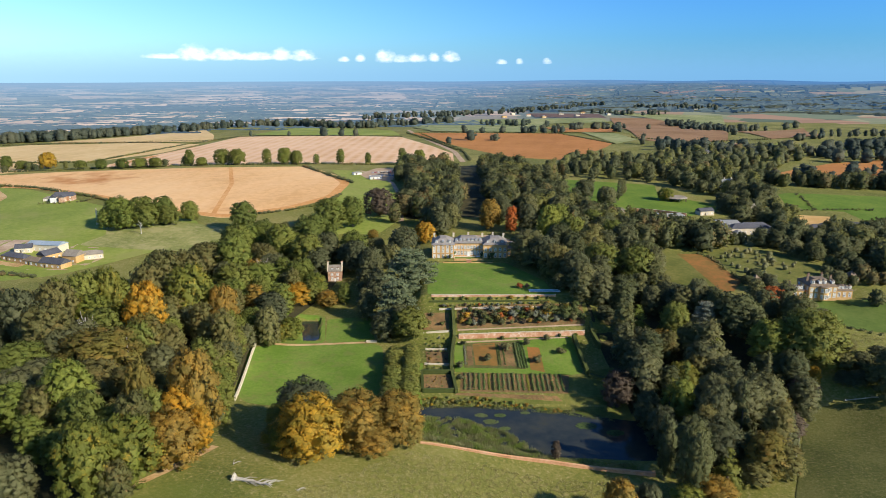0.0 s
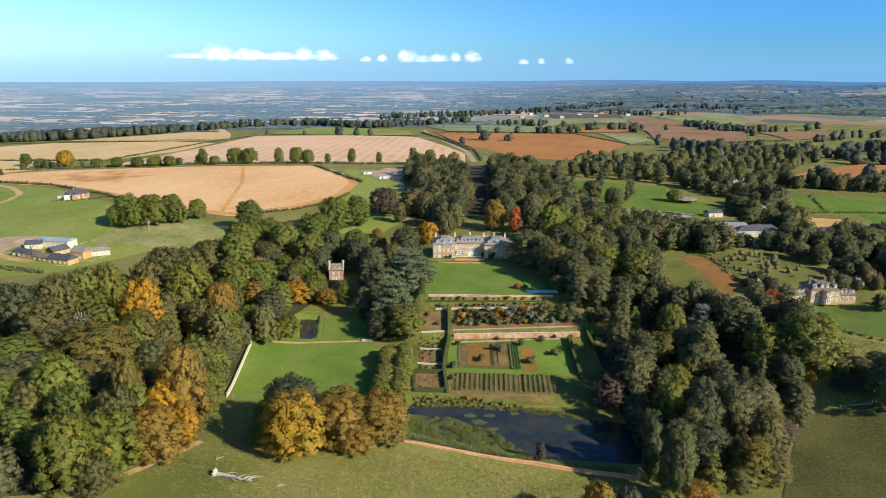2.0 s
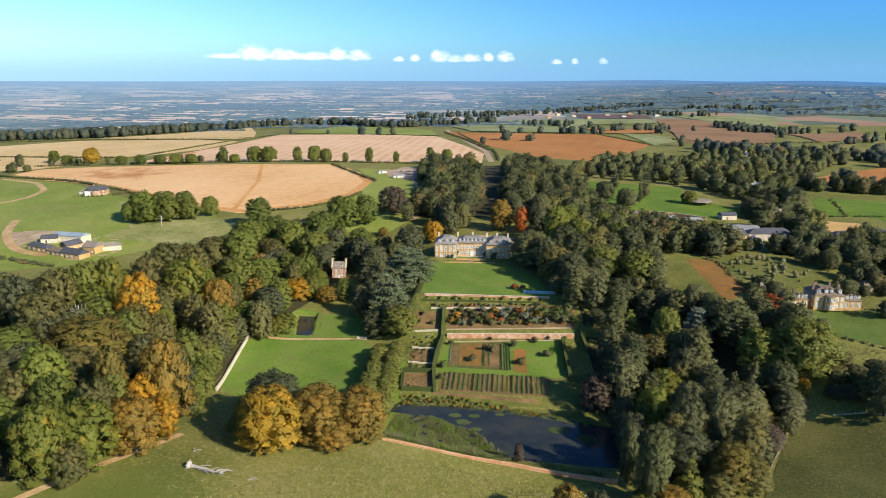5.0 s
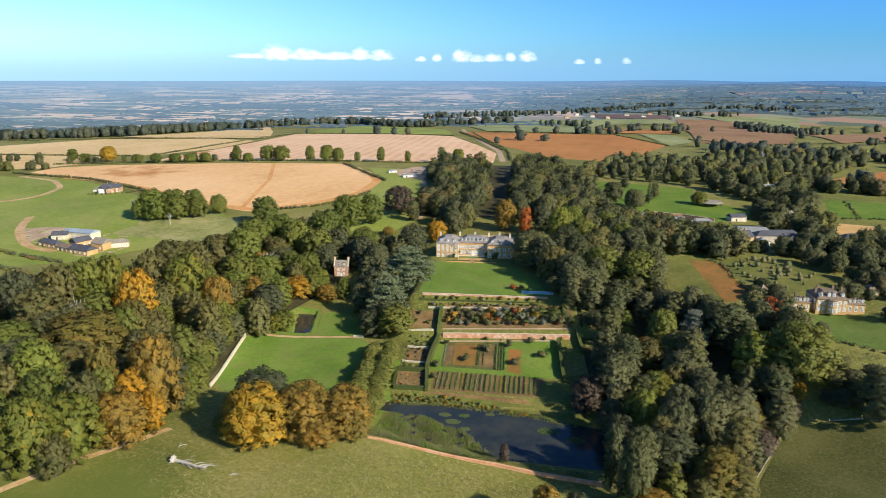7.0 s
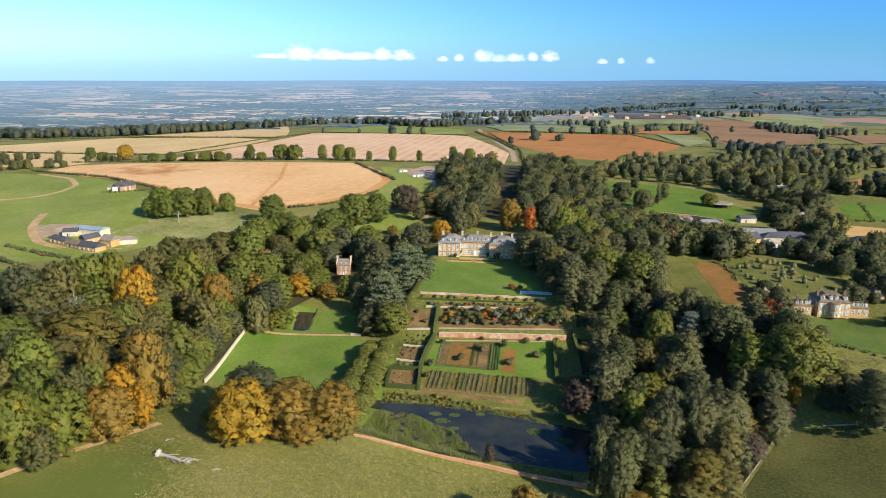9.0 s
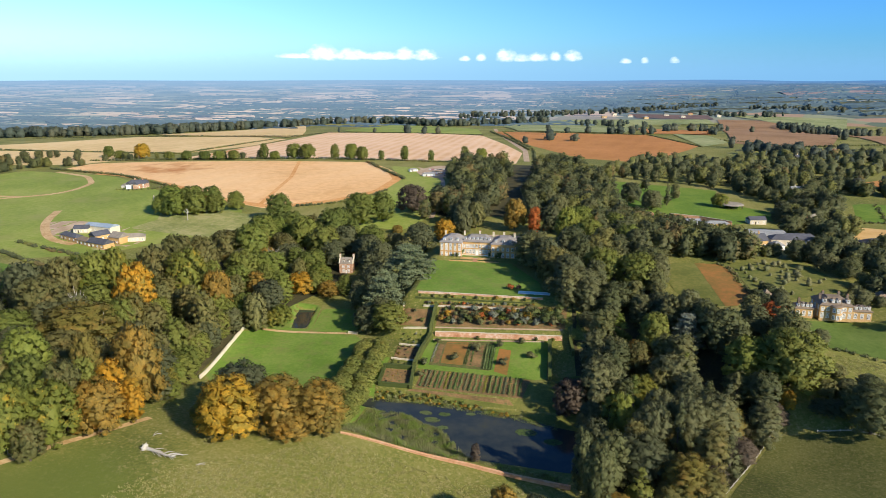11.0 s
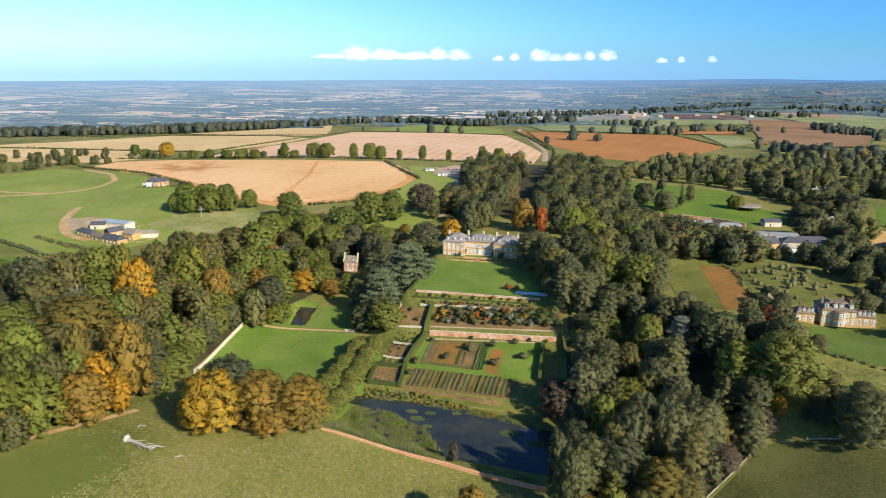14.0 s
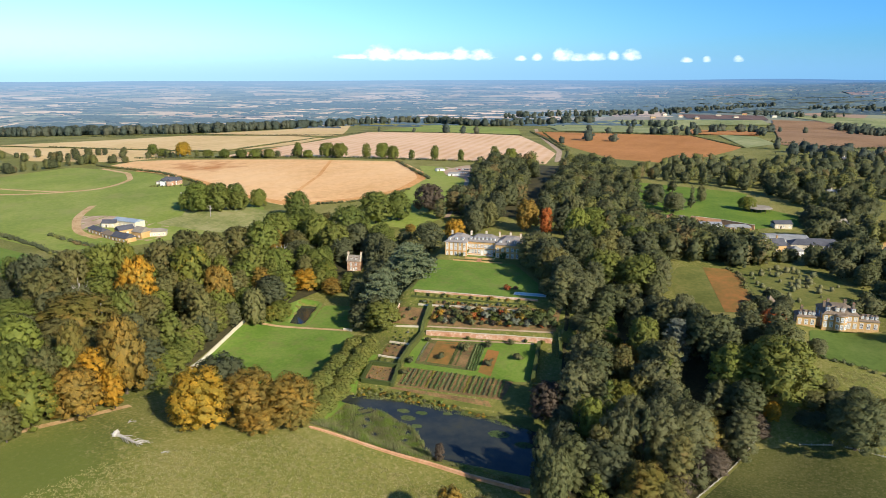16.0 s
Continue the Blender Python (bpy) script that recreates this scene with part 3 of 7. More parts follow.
def far_mat(name="distant plain with painted haze", plain_tint=None):
    """The patchwork plain at the edge of sight: small fields and woods, with haze painted in as a blue glow that grows
    with distance.
    """
    m, nt, bsdf, geo = start_mat(name)
    pos = geo.outputs["Position"]
    vor = nt.nodes.new("ShaderNodeTexVoronoi")
    vor.inputs["Scale"].default_value = 0.0052
    warp = stretched(nt, pos, 12, 1.25, 0.95, 0.0)
    join(nt, warp, vor.inputs["Vector"])
    sep = nt.nodes.new("ShaderNodeSeparateColor")
    join(nt, vor.outputs["Color"], sep.inputs[0])
    col = ramp(nt, sep.outputs[0], [(0.0, (0.19, 0.18, 0.12)), (0.18, (0.28, 0.26, 0.17)), (0.34, (0.4, 0.34, 0.23)), (0.5, (0.62, 0.43, 0.26)), (0.72, (0.95, 0.67, 0.43)), (0.85, (0.66, 0.44, 0.28)), (0.97, (0.28, 0.28, 0.17))])
    n = nt.nodes.new("ShaderNodeMapRange")
    n.inputs[1].default_value, n.inputs[2].default_value = 0.555, 0.6
    across = nt.nodes.new("ShaderNodeSeparateXYZ")
    join(nt, pos, across.inputs[0])
    wooded = nt.nodes.new("ShaderNodeMapRange")
    wooded.inputs[1].default_value, wooded.inputs[2].default_value = 0, 1500
    wooded.inputs[3].default_value, wooded.inputs[4].default_value = 0.0, 0.11
    join(nt, across.outputs[0], wooded.inputs[0])
    join(nt, math_node(nt, "ADD", wooded.outputs[0], noise_node(nt, stretched(nt, pos, 0, 0.6, 1.5, 0.0), 0.006, 6, 0.7)), n.inputs[0])
    # woods coloured bluish, as haze would tint them
    col = blend(nt, n.outputs[0], col, (0.05, 0.07, 0.075))
    east = nt.nodes.new("ShaderNodeMapRange")
    east.inputs[1].default_value, east.inputs[2].default_value, east.inputs[4].default_value = -200, 600, 0.88
    join(nt, across.outputs[0], east.inputs[0])
    greener = ramp(nt, sep.outputs[1], [(0.1, (0.075, 0.1, 0.04)), (0.35, (0.16, 0.19, 0.075)), (0.6, (0.3, 0.29, 0.13)), (0.75, (0.52, 0.38, 0.2)), (0.9, (0.36, 0.19, 0.09))])
    col = blend(nt, east.outputs[0], col, greener)
    if plain_tint:
        col = blend(nt, noise_node(nt, pos, 0.02, 3), plain_tint, tuple(c * 1.5 for c in plain_tint))
    join(nt, col, bsdf.inputs["Base Color"])
    bsdf.inputs["Roughness"].default_value = 1.0
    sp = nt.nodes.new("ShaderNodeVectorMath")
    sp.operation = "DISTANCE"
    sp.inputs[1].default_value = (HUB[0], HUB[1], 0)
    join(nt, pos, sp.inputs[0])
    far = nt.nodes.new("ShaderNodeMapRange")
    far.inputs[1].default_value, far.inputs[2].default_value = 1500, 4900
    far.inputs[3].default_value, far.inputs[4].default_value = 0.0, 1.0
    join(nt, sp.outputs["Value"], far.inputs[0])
    # blue emission, mixed in by distance below, stands for haze
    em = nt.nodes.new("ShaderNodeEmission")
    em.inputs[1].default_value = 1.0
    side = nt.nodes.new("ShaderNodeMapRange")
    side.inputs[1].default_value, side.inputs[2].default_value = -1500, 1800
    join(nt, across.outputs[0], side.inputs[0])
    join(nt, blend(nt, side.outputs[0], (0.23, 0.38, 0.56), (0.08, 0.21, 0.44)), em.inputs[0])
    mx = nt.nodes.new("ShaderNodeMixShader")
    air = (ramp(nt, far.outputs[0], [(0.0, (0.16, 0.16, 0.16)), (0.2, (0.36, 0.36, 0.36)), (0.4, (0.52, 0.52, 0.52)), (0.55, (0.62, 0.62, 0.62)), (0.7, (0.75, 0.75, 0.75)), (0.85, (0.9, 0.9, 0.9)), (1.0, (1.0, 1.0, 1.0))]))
    # the eastern hills, nearer and clearer, get less of the painted haze
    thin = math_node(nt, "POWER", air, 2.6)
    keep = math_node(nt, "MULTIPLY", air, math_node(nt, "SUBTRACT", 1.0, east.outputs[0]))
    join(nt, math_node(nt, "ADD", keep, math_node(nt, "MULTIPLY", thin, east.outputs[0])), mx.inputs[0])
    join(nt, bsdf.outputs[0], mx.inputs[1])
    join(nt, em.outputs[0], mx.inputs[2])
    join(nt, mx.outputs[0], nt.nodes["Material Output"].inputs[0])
    return m


def far_rise(px, py):
    """Low swells of the distant plain, higher hills to the east."""
    px, py = np.asarray(px, float), np.asarray(py, float)
    r, a = np.hypot(px - HUB[0], py - HUB[1]), np.degrees(np.arctan2(px - HUB[0], py - HUB[1]))
    right = _step(a, 2, 22)
    swell = np.sin(px / 310 + 1.3 * np.sin(py / 420)) * np.cos(py / 370 + 0.9 * np.sin(px / 520)) * 0.5
    return swell * (6 + 14 * right) * _step(r, 2150, 2900) + right * 28 * _step(r, 2400, 3700) * (1 - 0.8 * _step(r, 3600, 4900))


def build_backdrop():
    rs = np.r_[np.arange(1860, 2400, 60), np.arange(2400, 4700, 80), 4700, 4800, 4870, 4930]
    an = np.radians(np.arange(-75, 80, 1.0))
    gr, ga = np.meshgrid(rs, an)
    gx, gy = HUB[0] + gr * np.sin(ga), HUB[1] + gr * np.cos(ga)
    gz = height(gx, gy) + far_rise(gx, gy) - 0.4
    n = len(rs)
    idx = np.arange(n * len(an)).reshape(len(an), n)
    f = np.stack([idx[:-1, :-1], idx[1:, :-1], idx[1:, 1:], idx[:-1, 1:]], -1).reshape(-1, 4)
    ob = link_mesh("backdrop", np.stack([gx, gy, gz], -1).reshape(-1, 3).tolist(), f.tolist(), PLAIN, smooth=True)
    tagged(ob, "distant plain of small fields and woods with blue haze painted in", "distance", kind="structure")


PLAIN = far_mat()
# far hedges glow with the same painted haze
FAR_HEDGE = far_mat("distant hedge foliage with painted haze", (0.06, 0.078, 0.068))
build_ground()
build_backdrop()

# ---------------------------------------------------------------- fields, lawns, water
drape("field", [(-505, 278), (-500, 322), (-444, 341), (-375, 346), (-272, 350), (-165, 358), (-120, 290), (-101, 245), (-104, 180), (-134, 136), (-179, 106), (-236, 128), (-324, 189), (-402, 238)], STUBBLE,
      "broad pale orange stubble field with faint drill lines", step=20)
drape("field", [(-416, 372), (-385, 600), (-374, 790), (-200, 800), (-88, 768), (-30, 600), (0, 494), (0, 383), (-62, 390), (-184, 386), (-318, 374)], STRIPED,
      "pinkish drilled field striped by pale furrows", step=25)
drape("field", [(-860, 450), (-785, 446), (-693, 448), (-560, 444), (-446, 432), (-400, 523), (-394, 650), (-480, 690), (-668, 668), (-758, 545)], STRAW, "straw-coloured harvested field", step=30)
drape("field", [(-860, 430), (-802, 400), (-640, 300), (-515, 312), (-470, 378), (-490, 420), (-560, 432), (-700, 436)], STRAW, "straw-coloured harvested field beside a hedge", step=30)
drape("field", [(-360, 824), (-378, 1290), (-240, 1150), (-117, 938), (-91, 797)], PASTURE, "bright green field beyond the stubble", step=30)
drape("field", [(-672, 716), (-599, 839), (-573, 1180), (-434, 833), (-400, 730), (-400, 700), (-540, 700)], STRAW, "dry straw-coloured field on the plateau edge", step=30)
drape("field", [(-77, 865), (60, 850), (192, 828), (245, 640), (225, 590), (145, 426), (73, 454), (10, 590)], RED_SOIL, "red ironstone plough field", step=25)
drape("field", [(466, 1600), (567, 1575), (647, 1250), (500, 830), (438, 680), (336, 655), (306, 705)], BROWN_SOIL, "brown tilled field on the slope", step=30)
drape("field", [(560, 990), (834, 1211), (640, 776), (523, 712)], BROWN_SOIL, "dull brown tilled field", step=30)
drape("field", [(342, 318), (367, 341), (449, 405), (539, 444), (640, 440), (560, 300), (432, 275), (345, 285)], RED_SOIL, "red ploughed field behind trees", step=25)
drape("field", [(81, 259), (100, 277), (191, 243), (180, 196), (196, 178), (215, 160), (210, 134), (181, 121), (135, 126), (95, 133), (79, 203)], PADDOCK, "bright green paddock among trees", step=12)
drape("field", [(-95, 1231), (-42, 1440), (70, 1540), (440, 1600), (430, 1430), (250, 1380), (208, 1201), (160, 870), (-37, 906)], PALE_GRASS, "pale green field on the plateau", step=40)
drape("field", [(513, 1800), (819, 1660), (655, 1215), (590, 1445), (575, 1590)], PALE_GRASS, "grey-green field on the far slope", step=40)
drape("field", [(116, -11), (141, -9), (145, -16), (148, -56), (138, -69), (127, -66), (114, -51), (111, -33)], ORCHARD_GRASS, "small paddock of green and worn turf", lift=0.15, step=4)
drape("field", [(129, -9), (142, -8), (145, -16), (148, -56), (139, -68), (133.5, -67.5), (131, -38)], WORN, "worn orange-brown half of the small paddock", lift=0.22, step=4, rounded=False)
drape("sand_arena", [(260, 124), (287, 112), (262, 63), (240, 69)], SAND, "orange sand riding arena edged by a hedge", "riding arena", step=8, rounded=False)
drape("field", [(296, 197), (345, 190), (420, 176), (430, 70), (340, 36), (298, 50), (303, 78), (306, 126), (268, 139), (284, 191)], PADDOCK, "smooth green paddock with fenced edges", step=10, rounded=False)
drape("field", [(154, 143), (170, 184), (204, 166), (214, 141), (196, 128), (176, 108), (156, 118)], PADDOCK, "small green paddocks behind the stables", step=6, lift=0.14, rounded=False)
drape("field", [(-560, 200), (-540, 262), (-410, 236), (-299, 152), (-240, 118), (-197, 100), (-178, 60), (-188, 40), (-230, -30), (-267, -49), (-330, -30), (-420, 0), (-560, 60)], PASTURE, "green grazed pasture around the farm", step=12)
drape("rough_grass", [(-253, 36), (-246, 60), (-258, 84), (-233, 104), (-178, 84), (-150, 66), (-158, 44), (-180, 26), (-215, 28)], ROUGH, "pale tussocky grass around the tree clump", "rough grass", 0.16, 6)
drape("field", [(-330, -42), (-250, -66), (-236, -84), (-300, -140), (-480, -60), (-420, -14)], PADDOCK, "bright green field behind a low hedge", step=10)
drape("lawn", [(-19, -11), (27, -11), (45, -45), (48, -69.4), (-17, -69.4)], LAWN, "striped green main lawn before the manor", "lawn", step=3, rounded=False)
drape("lawn", [(-88, -93), (-38, -93), (-33, -146), (-36, -160), (-90, -152), (-100, -102)], LAWN, "smooth green sunken croquet lawn", "lawn", step=4)
drape("lawn", [(165, -83), (180, -78), (199, -83), (250, -84), (250, -116), (185, -113), (164, -108), (161, -101)], HOUSE_LAWN, "smooth green house lawn", "lawn", lift=0.15, step=4)
drape("meadow", [(109, -197), (124, -171), (133, -157), (146, -156), (157, -158), (190, -172), (260, -192), (420, -240), (420, -330), (96, -330), (98, -216)], DEEP_GRASS, "deep green grazed meadow beside the wood", "meadow", lift=0.15, step=4)
drape("park_grass", [(-100, 62), (-80, 72), (-57, 66), (-43, 100), (-44, 130), (-50, 179), (-62, 249), (-80, 320), (-135, 330), (-104, 250), (-102, 190), (-112, 150), (-108, 100)], PASTURE, "bright green park grass beside the lane", "park", step=8)
drape("lawn", [(-100, -56), (-72, -58), (-66, -91), (-92, -92.4)], LAWN, "rough lawn round the dark pool", "lawn", step=1.5)
drape("lawn", [(-70, -62), (-48, -60), (-42, -90), (-66, -91)], LAWN, "small bright lawn beside the dark pool", "lawn", step=2)
drape("field", [(251, 1800), (472, 1770), (458, 1600), (252, 1630)], PURPLE_SOIL, "dark purplish tilled strip", step=30)
drape("field", [(240, 857), (295, 837), (303, 708), (252, 640)], PALE_GRASS, "pale grass beside the red field", step=25)
drape("field", [(207, 1190), (280, 1120), (380, 1180), (305, 860), (200, 866)], RED_SOIL, "orange soil field beyond trees", step=25)
drape("field", [(-392, 1400), (-300, 1480), (-216, 1480), (-311, 1340)], RED_SOIL, "bare orange quarry ground", step=25)
drape("field", [(425, 560), (503, 648), (520, 600), (438, 514)], PASTURE, "light green field in a gap of the woods", step=20)
# dark litter sheets carry painted shade between and under the trees
drape("leaf_litter", [(60, -20), (103, -6), (103, -56), (112, -68), (150, -84), (135, -150), (108, -196), (66, -196), (66, -150), (62, -80)], SHADE_LITTER, "woodland floor of leaf litter with tree shade painted in", "woodland floor", step=6)
drape("leaf_litter", [(-40, 100), (14, 102), (74, 100), (96, 60), (97, 130), (80, 300), (60, 370), (-10, 370), (-50, 320), (-34, 160)], SHADE_LITTER, "floor of the avenue wood with shade painted in", "woodland floor", step=10)
drape("leaf_litter", [(-108, -238), (-92, -205), (-93, -170), (-94, -150), (-99, -97), (-80, -40), (-70, 10), (-140, 30), (-165, -55), (-182, -92), (-222, -126), (-250, -170), (-200, -260)], SHADE_LITTER,
      "woodland floor of fallen leaves with shade painted in", "woodland floor", step=8)
drape("gravel_yard", [(-322, 38), (-304, 46), (-277, 44), (-240, 36), (-222, 8), (-226, -14), (-240, -24), (-266, -16), (-296, 4)], GRAVEL, "pale gravel farmyard", "farmyard", step=6)


def water_mat():
    m, nt, bsdf, geo = start_mat("pond water")
    n = noise_node(nt, geo.outputs["Position"], 0.12, 4)
    join(nt, ramp(nt, n, [(0.35, (0.024, 0.031, 0.03)), (0.58, (0.042, 0.047, 0.036)), (0.75, (0.055, 0.054, 0.03))]), bsdf.inputs["Base Color"])
    bsdf.inputs["Roughness"].default_value = 0.1
    bsdf.inputs["IOR"].default_value, bsdf.inputs["Specular IOR Level"].default_value = 1.33, 0.5
    bp = nt.nodes.new("ShaderNodeBump")
    bp.inputs["Strength"].default_value, bp.inputs["Distance"].default_value = 0.08, 0.05
    join(nt, noise_node(nt, geo.outputs["Position"], 1.4, 3), bp.inputs["Height"])
    join(nt, bp.outputs[0], bsdf.inputs["Normal"])
    return m


WATER = water_mat()
POND = -21.4
drape("water", [(-26, -145), (0, -145), (20, -148), (40, -152), (56, -157), (84, -164), (84, -194), (62, -195), (30, -192), (0, -188), (-26, -180)], WATER, "dark still pond water", "pond", step=10, flat=POND)
drape("water", [(-85.5, -62), (-75, -58.6), (-72.6, -70), (-70.9, -80), (-70, -87.4), (-77.5, -87.6), (-80, -79)], WATER, "small dark pool by the lawn", "pool", step=6, rounded=False, flat=-17.78)


# ---------------------------------------------------------------- trees
_g = (1 + 5 ** 0.5) / 2
ICO_V = np.array([(a * 1.0, b * _g, 0.0) for a in (-1, 1) for b in (-1, 1)] + [(0.0, a * 1.0, b * _g) for a in (-1, 1) for b in (-1, 1)] + [(b * _g, 0.0, a * 1.0) for a in (-1, 1) for b in (-1, 1)])
ICO_V /= np.linalg.norm(ICO_V[0])
ICO_F = []
for _i in range(12):
    for _j in range(_i + 1, 12):
        for _k in range(_j + 1, 12):
            if all(np.linalg.norm(ICO_V[p] - ICO_V[q]) < 1.1 for p, q in ((_i, _j), (_j, _k), (_i, _k))):
                _c = np.cross(ICO_V[_j] - ICO_V[_i], ICO_V[_k] - ICO_V[_i]) @ ICO_V[_i]
                ICO_F.append((_i, _j, _k) if _c > 0 else (_i, _k, _j))
ICO_F = np.array(ICO_F)


OCT_V = np.array([(1.0, 0, 0), (0, 1.0, 0), (-1.0, 0, 0), (0, -1.0, 0), (0, 0, 1.0), (0, 0, -1.0)])
OCT_F = np.array([(0, 1, 4), (1, 2, 4), (2, 3, 4), (3, 0, 4), (1, 0, 5), (2, 1, 5), (3, 2, 5), (0, 3, 5)])


def leaf_cloud(rng, lobes, leaves, size, flat=1.0, core=0.8):
    """Lumpy crown: for each lobe (x, y, z, r) a rough core under a shaggy coat of leaf sprays."""
    vs, fs, ds, n = [], [], [], 0
    for x, y, z, r in lobes:
        c = np.array((x, y, z))
        kv, kf = (ICO_V, ICO_F) if r > 1.9 else (OCT_V, OCT_F)
        v = kv * r * core * rng.uniform(0.85, 1.2, (len(kv), 1)) * (1, 1, flat) + c
        vs.append(v)
        ds.append(kv)
        fs += (kf + n).tolist()
        n += len(v)
        k = max(6, int(leaves * (r / 1.7) ** 2)) if leaves > 40 else leaves
        if x == 0 and y == 0 and leaves > 40:
            k = k // 9
        d = rng.normal(size=(k, 3))
        d[:, 2] = np.abs(d[:, 2]) * 0.8 + d[:, 2] * 0.35
        d /= np.linalg.norm(d, axis=1, keepdims=True)
        p = c + d * (r * rng.uniform(0.82, 1.3, (k, 1))) * (1, 1, flat)
        ds.append(np.repeat(d, 3, axis=0))
        nrm = d + rng.normal(size=(k, 3)) * 0.5
        nrm /= np.linalg.norm(nrm, axis=1, keepdims=True)
        u = np.cross(nrm, rng.normal(size=(k, 3)))
        u /= np.linalg.norm(u, axis=1, keepdims=True)
        w = np.cross(nrm, u)
        s = size * rng.uniform(0.55, 1.5, (k, 1))
        leaf = np.stack([p - u * s * 0.7, p + u * s * 0.7, p + w * s * 1.2 + nrm * s * 0.4], 1).reshape(-1, 3)
        vs.append(leaf)
        fs += (np.arange(3 * k).reshape(-1, 3) + n).tolist()
        n += 3 * k
    return np.vstack(vs), fs, np.vstack(ds)


def tube(points, radii, sides=6):
    vs, fs = [], []
    for i, (p, r) in enumerate(zip(points, radii)):
        d = Vector(points[min(i + 1, len(points) - 1)]) - Vector(points[max(i - 1, 0)])
        q = d.to_track_quat("Z", "Y")
        for k in range(sides):
            a = 2 * math.pi * k / sides
            vs.append(tuple(Vector(p) + q @ Vector((r * math.cos(a), r * math.sin(a), 0))))
    for i in range(len(points) - 1):
        for k in range(sides):
            a, b = i * sides + k, i * sides + (k + 1) % sides
            fs.append((a, b, b + sides, a + sides))
    return vs, fs


def merge(chunks):
    vs, fs = [], []
    for v, f in chunks:
        n = len(vs)
        vs += [tuple(p) for p in v]
        fs += [tuple(i + n for i in q) for q in f]
    return vs, fs


def trunk_mesh(rng, tall, wide, limbs=5, girth=0.4):
    top = tall * 0.7
    lean = rng.normal(size=2) * 0.3
    chunks = [tube([(0, 0, -0.8), (0, 0, 1.0), (lean[0], lean[1], top * 0.5), (lean[0] * 1.5, lean[1] * 1.5, top)], [girth * 1.5, girth, girth * 0.75, girth * 0.25], 7)]
    for i in range(limbs):
        a, h = rng.uniform(0, 6.28), top * rng.uniform(0.3, 0.75)
        out = wide * rng.uniform(0.5, 0.8)
        chunks.append(tube([(0, 0, h), (0.5 * out * math.cos(a), 0.5 * out * math.sin(a), h + out * 0.4), (out * math.cos(a), out * math.sin(a), h + out * 0.6)],
                           [girth * 0.45, girth * 0.3, girth * 0.1], 5))
    return merge(chunks)


def crown_lobes(rng, form):
    """Lobes of a tree about 15 m tall."""
    lobes = []
    if form == "oak":
        # a rounded dome of overlapping boughs reaching low to the ground
        skew = rng.uniform(0, 6.28)
        for i in range(88):
            a, t = 2.399963 * i + rng.uniform(-0.3, 0.3), (i + 0.5) / 88
            z = 1.4 + 12.6 * t ** 0.85 + rng.uniform(-0.3, 0.3)
            bulge = 1 + 0.1 * math.sin(2 * a + skew) + 0.08 * math.sin(3 * a - skew + z)
            reach = 6.2 * math.sqrt(max(0.03, 1 - ((t - 0.36) / 0.68) ** 2)) * rng.uniform(0.84, 0.97) * bulge
            lobes.append((reach * math.cos(a), reach * math.sin(a), z, rng.uniform(0.85, 1.5)))
        lobes += [(0, 0, 4, 4.9), (0, 0, 7.6, 5.2), (0, 0, 10.8, 3.9)]
    elif form == "tall":
        for i in range(60):
            a, t = 2.399963 * i + rng.uniform(-0.35, 0.35), (i + 0.5) / 60
            z = 1.2 + 13.4 * t + rng.uniform(-0.3, 0.3)
            reach = 4.0 * math.sqrt(max(0.03, 1 - ((t - 0.4) / 0.64) ** 2)) * rng.uniform(0.8, 0.97)
            lobes.append((reach * math.cos(a), reach * math.sin(a), z, rng.uniform(0.75, 1.35)))
        lobes += [(0, 0, 3, 3.0), (0, 0, 6.5, 3.5), (0, 0, 10, 3.0), (0, 0, 12.4, 1.9)]
    elif form == "cone":
        for i in range(34):
            a, t = rng.uniform(0, 6.28), rng.uniform(0, 1) ** 1.3
            reach = 3.4 * (1 - t) ** 0.8 * rng.uniform(0.6, 1.0)
            lobes.append((reach * math.cos(a), reach * math.sin(a), 1.4 + 13.4 * t, 1.5 - 0.9 * t))
        lobes += [(0, 0, 3, 2.2), (0, 0, 6, 1.8), (0, 0, 9, 1.3), (0, 0, 12, 0.8)]
    elif form == "cedar":
        # flat boughs in tiers, wide and low at the skirt
        for tier in range(9):
            z, far = 1.6 + tier * 1.5, 8.2 - max(0, tier - 2) * 0.95 - (0.8 if tier == 0 else 0)
            count = 9 if tier < 6 else 6
            for k in range(count):
                a, r = 2 * math.pi * (k + rng.uniform(-0.35, 0.35)) / count, far * rng.uniform(0.5, 1.0)
                lobes.append((r * math.cos(a), r * math.sin(a), z + rng.uniform(-0.4, 0.4), rng.uniform(1.2, 2.0)))
            lobes.append((0, 0, z, far * 0.5))
    elif form == "bush":
        for i in range(11):
            a, r = rng.uniform(0, 6.28), rng.uniform(0.2, 1.0)
            lobes.append((r * 1.1 * math.cos(a), r * 1.1 * math.sin(a), rng.uniform(0.6, 2.2), rng.uniform(0.55, 0.95)))
    return lobes


CROWNS, TRUNKS = {}, {}


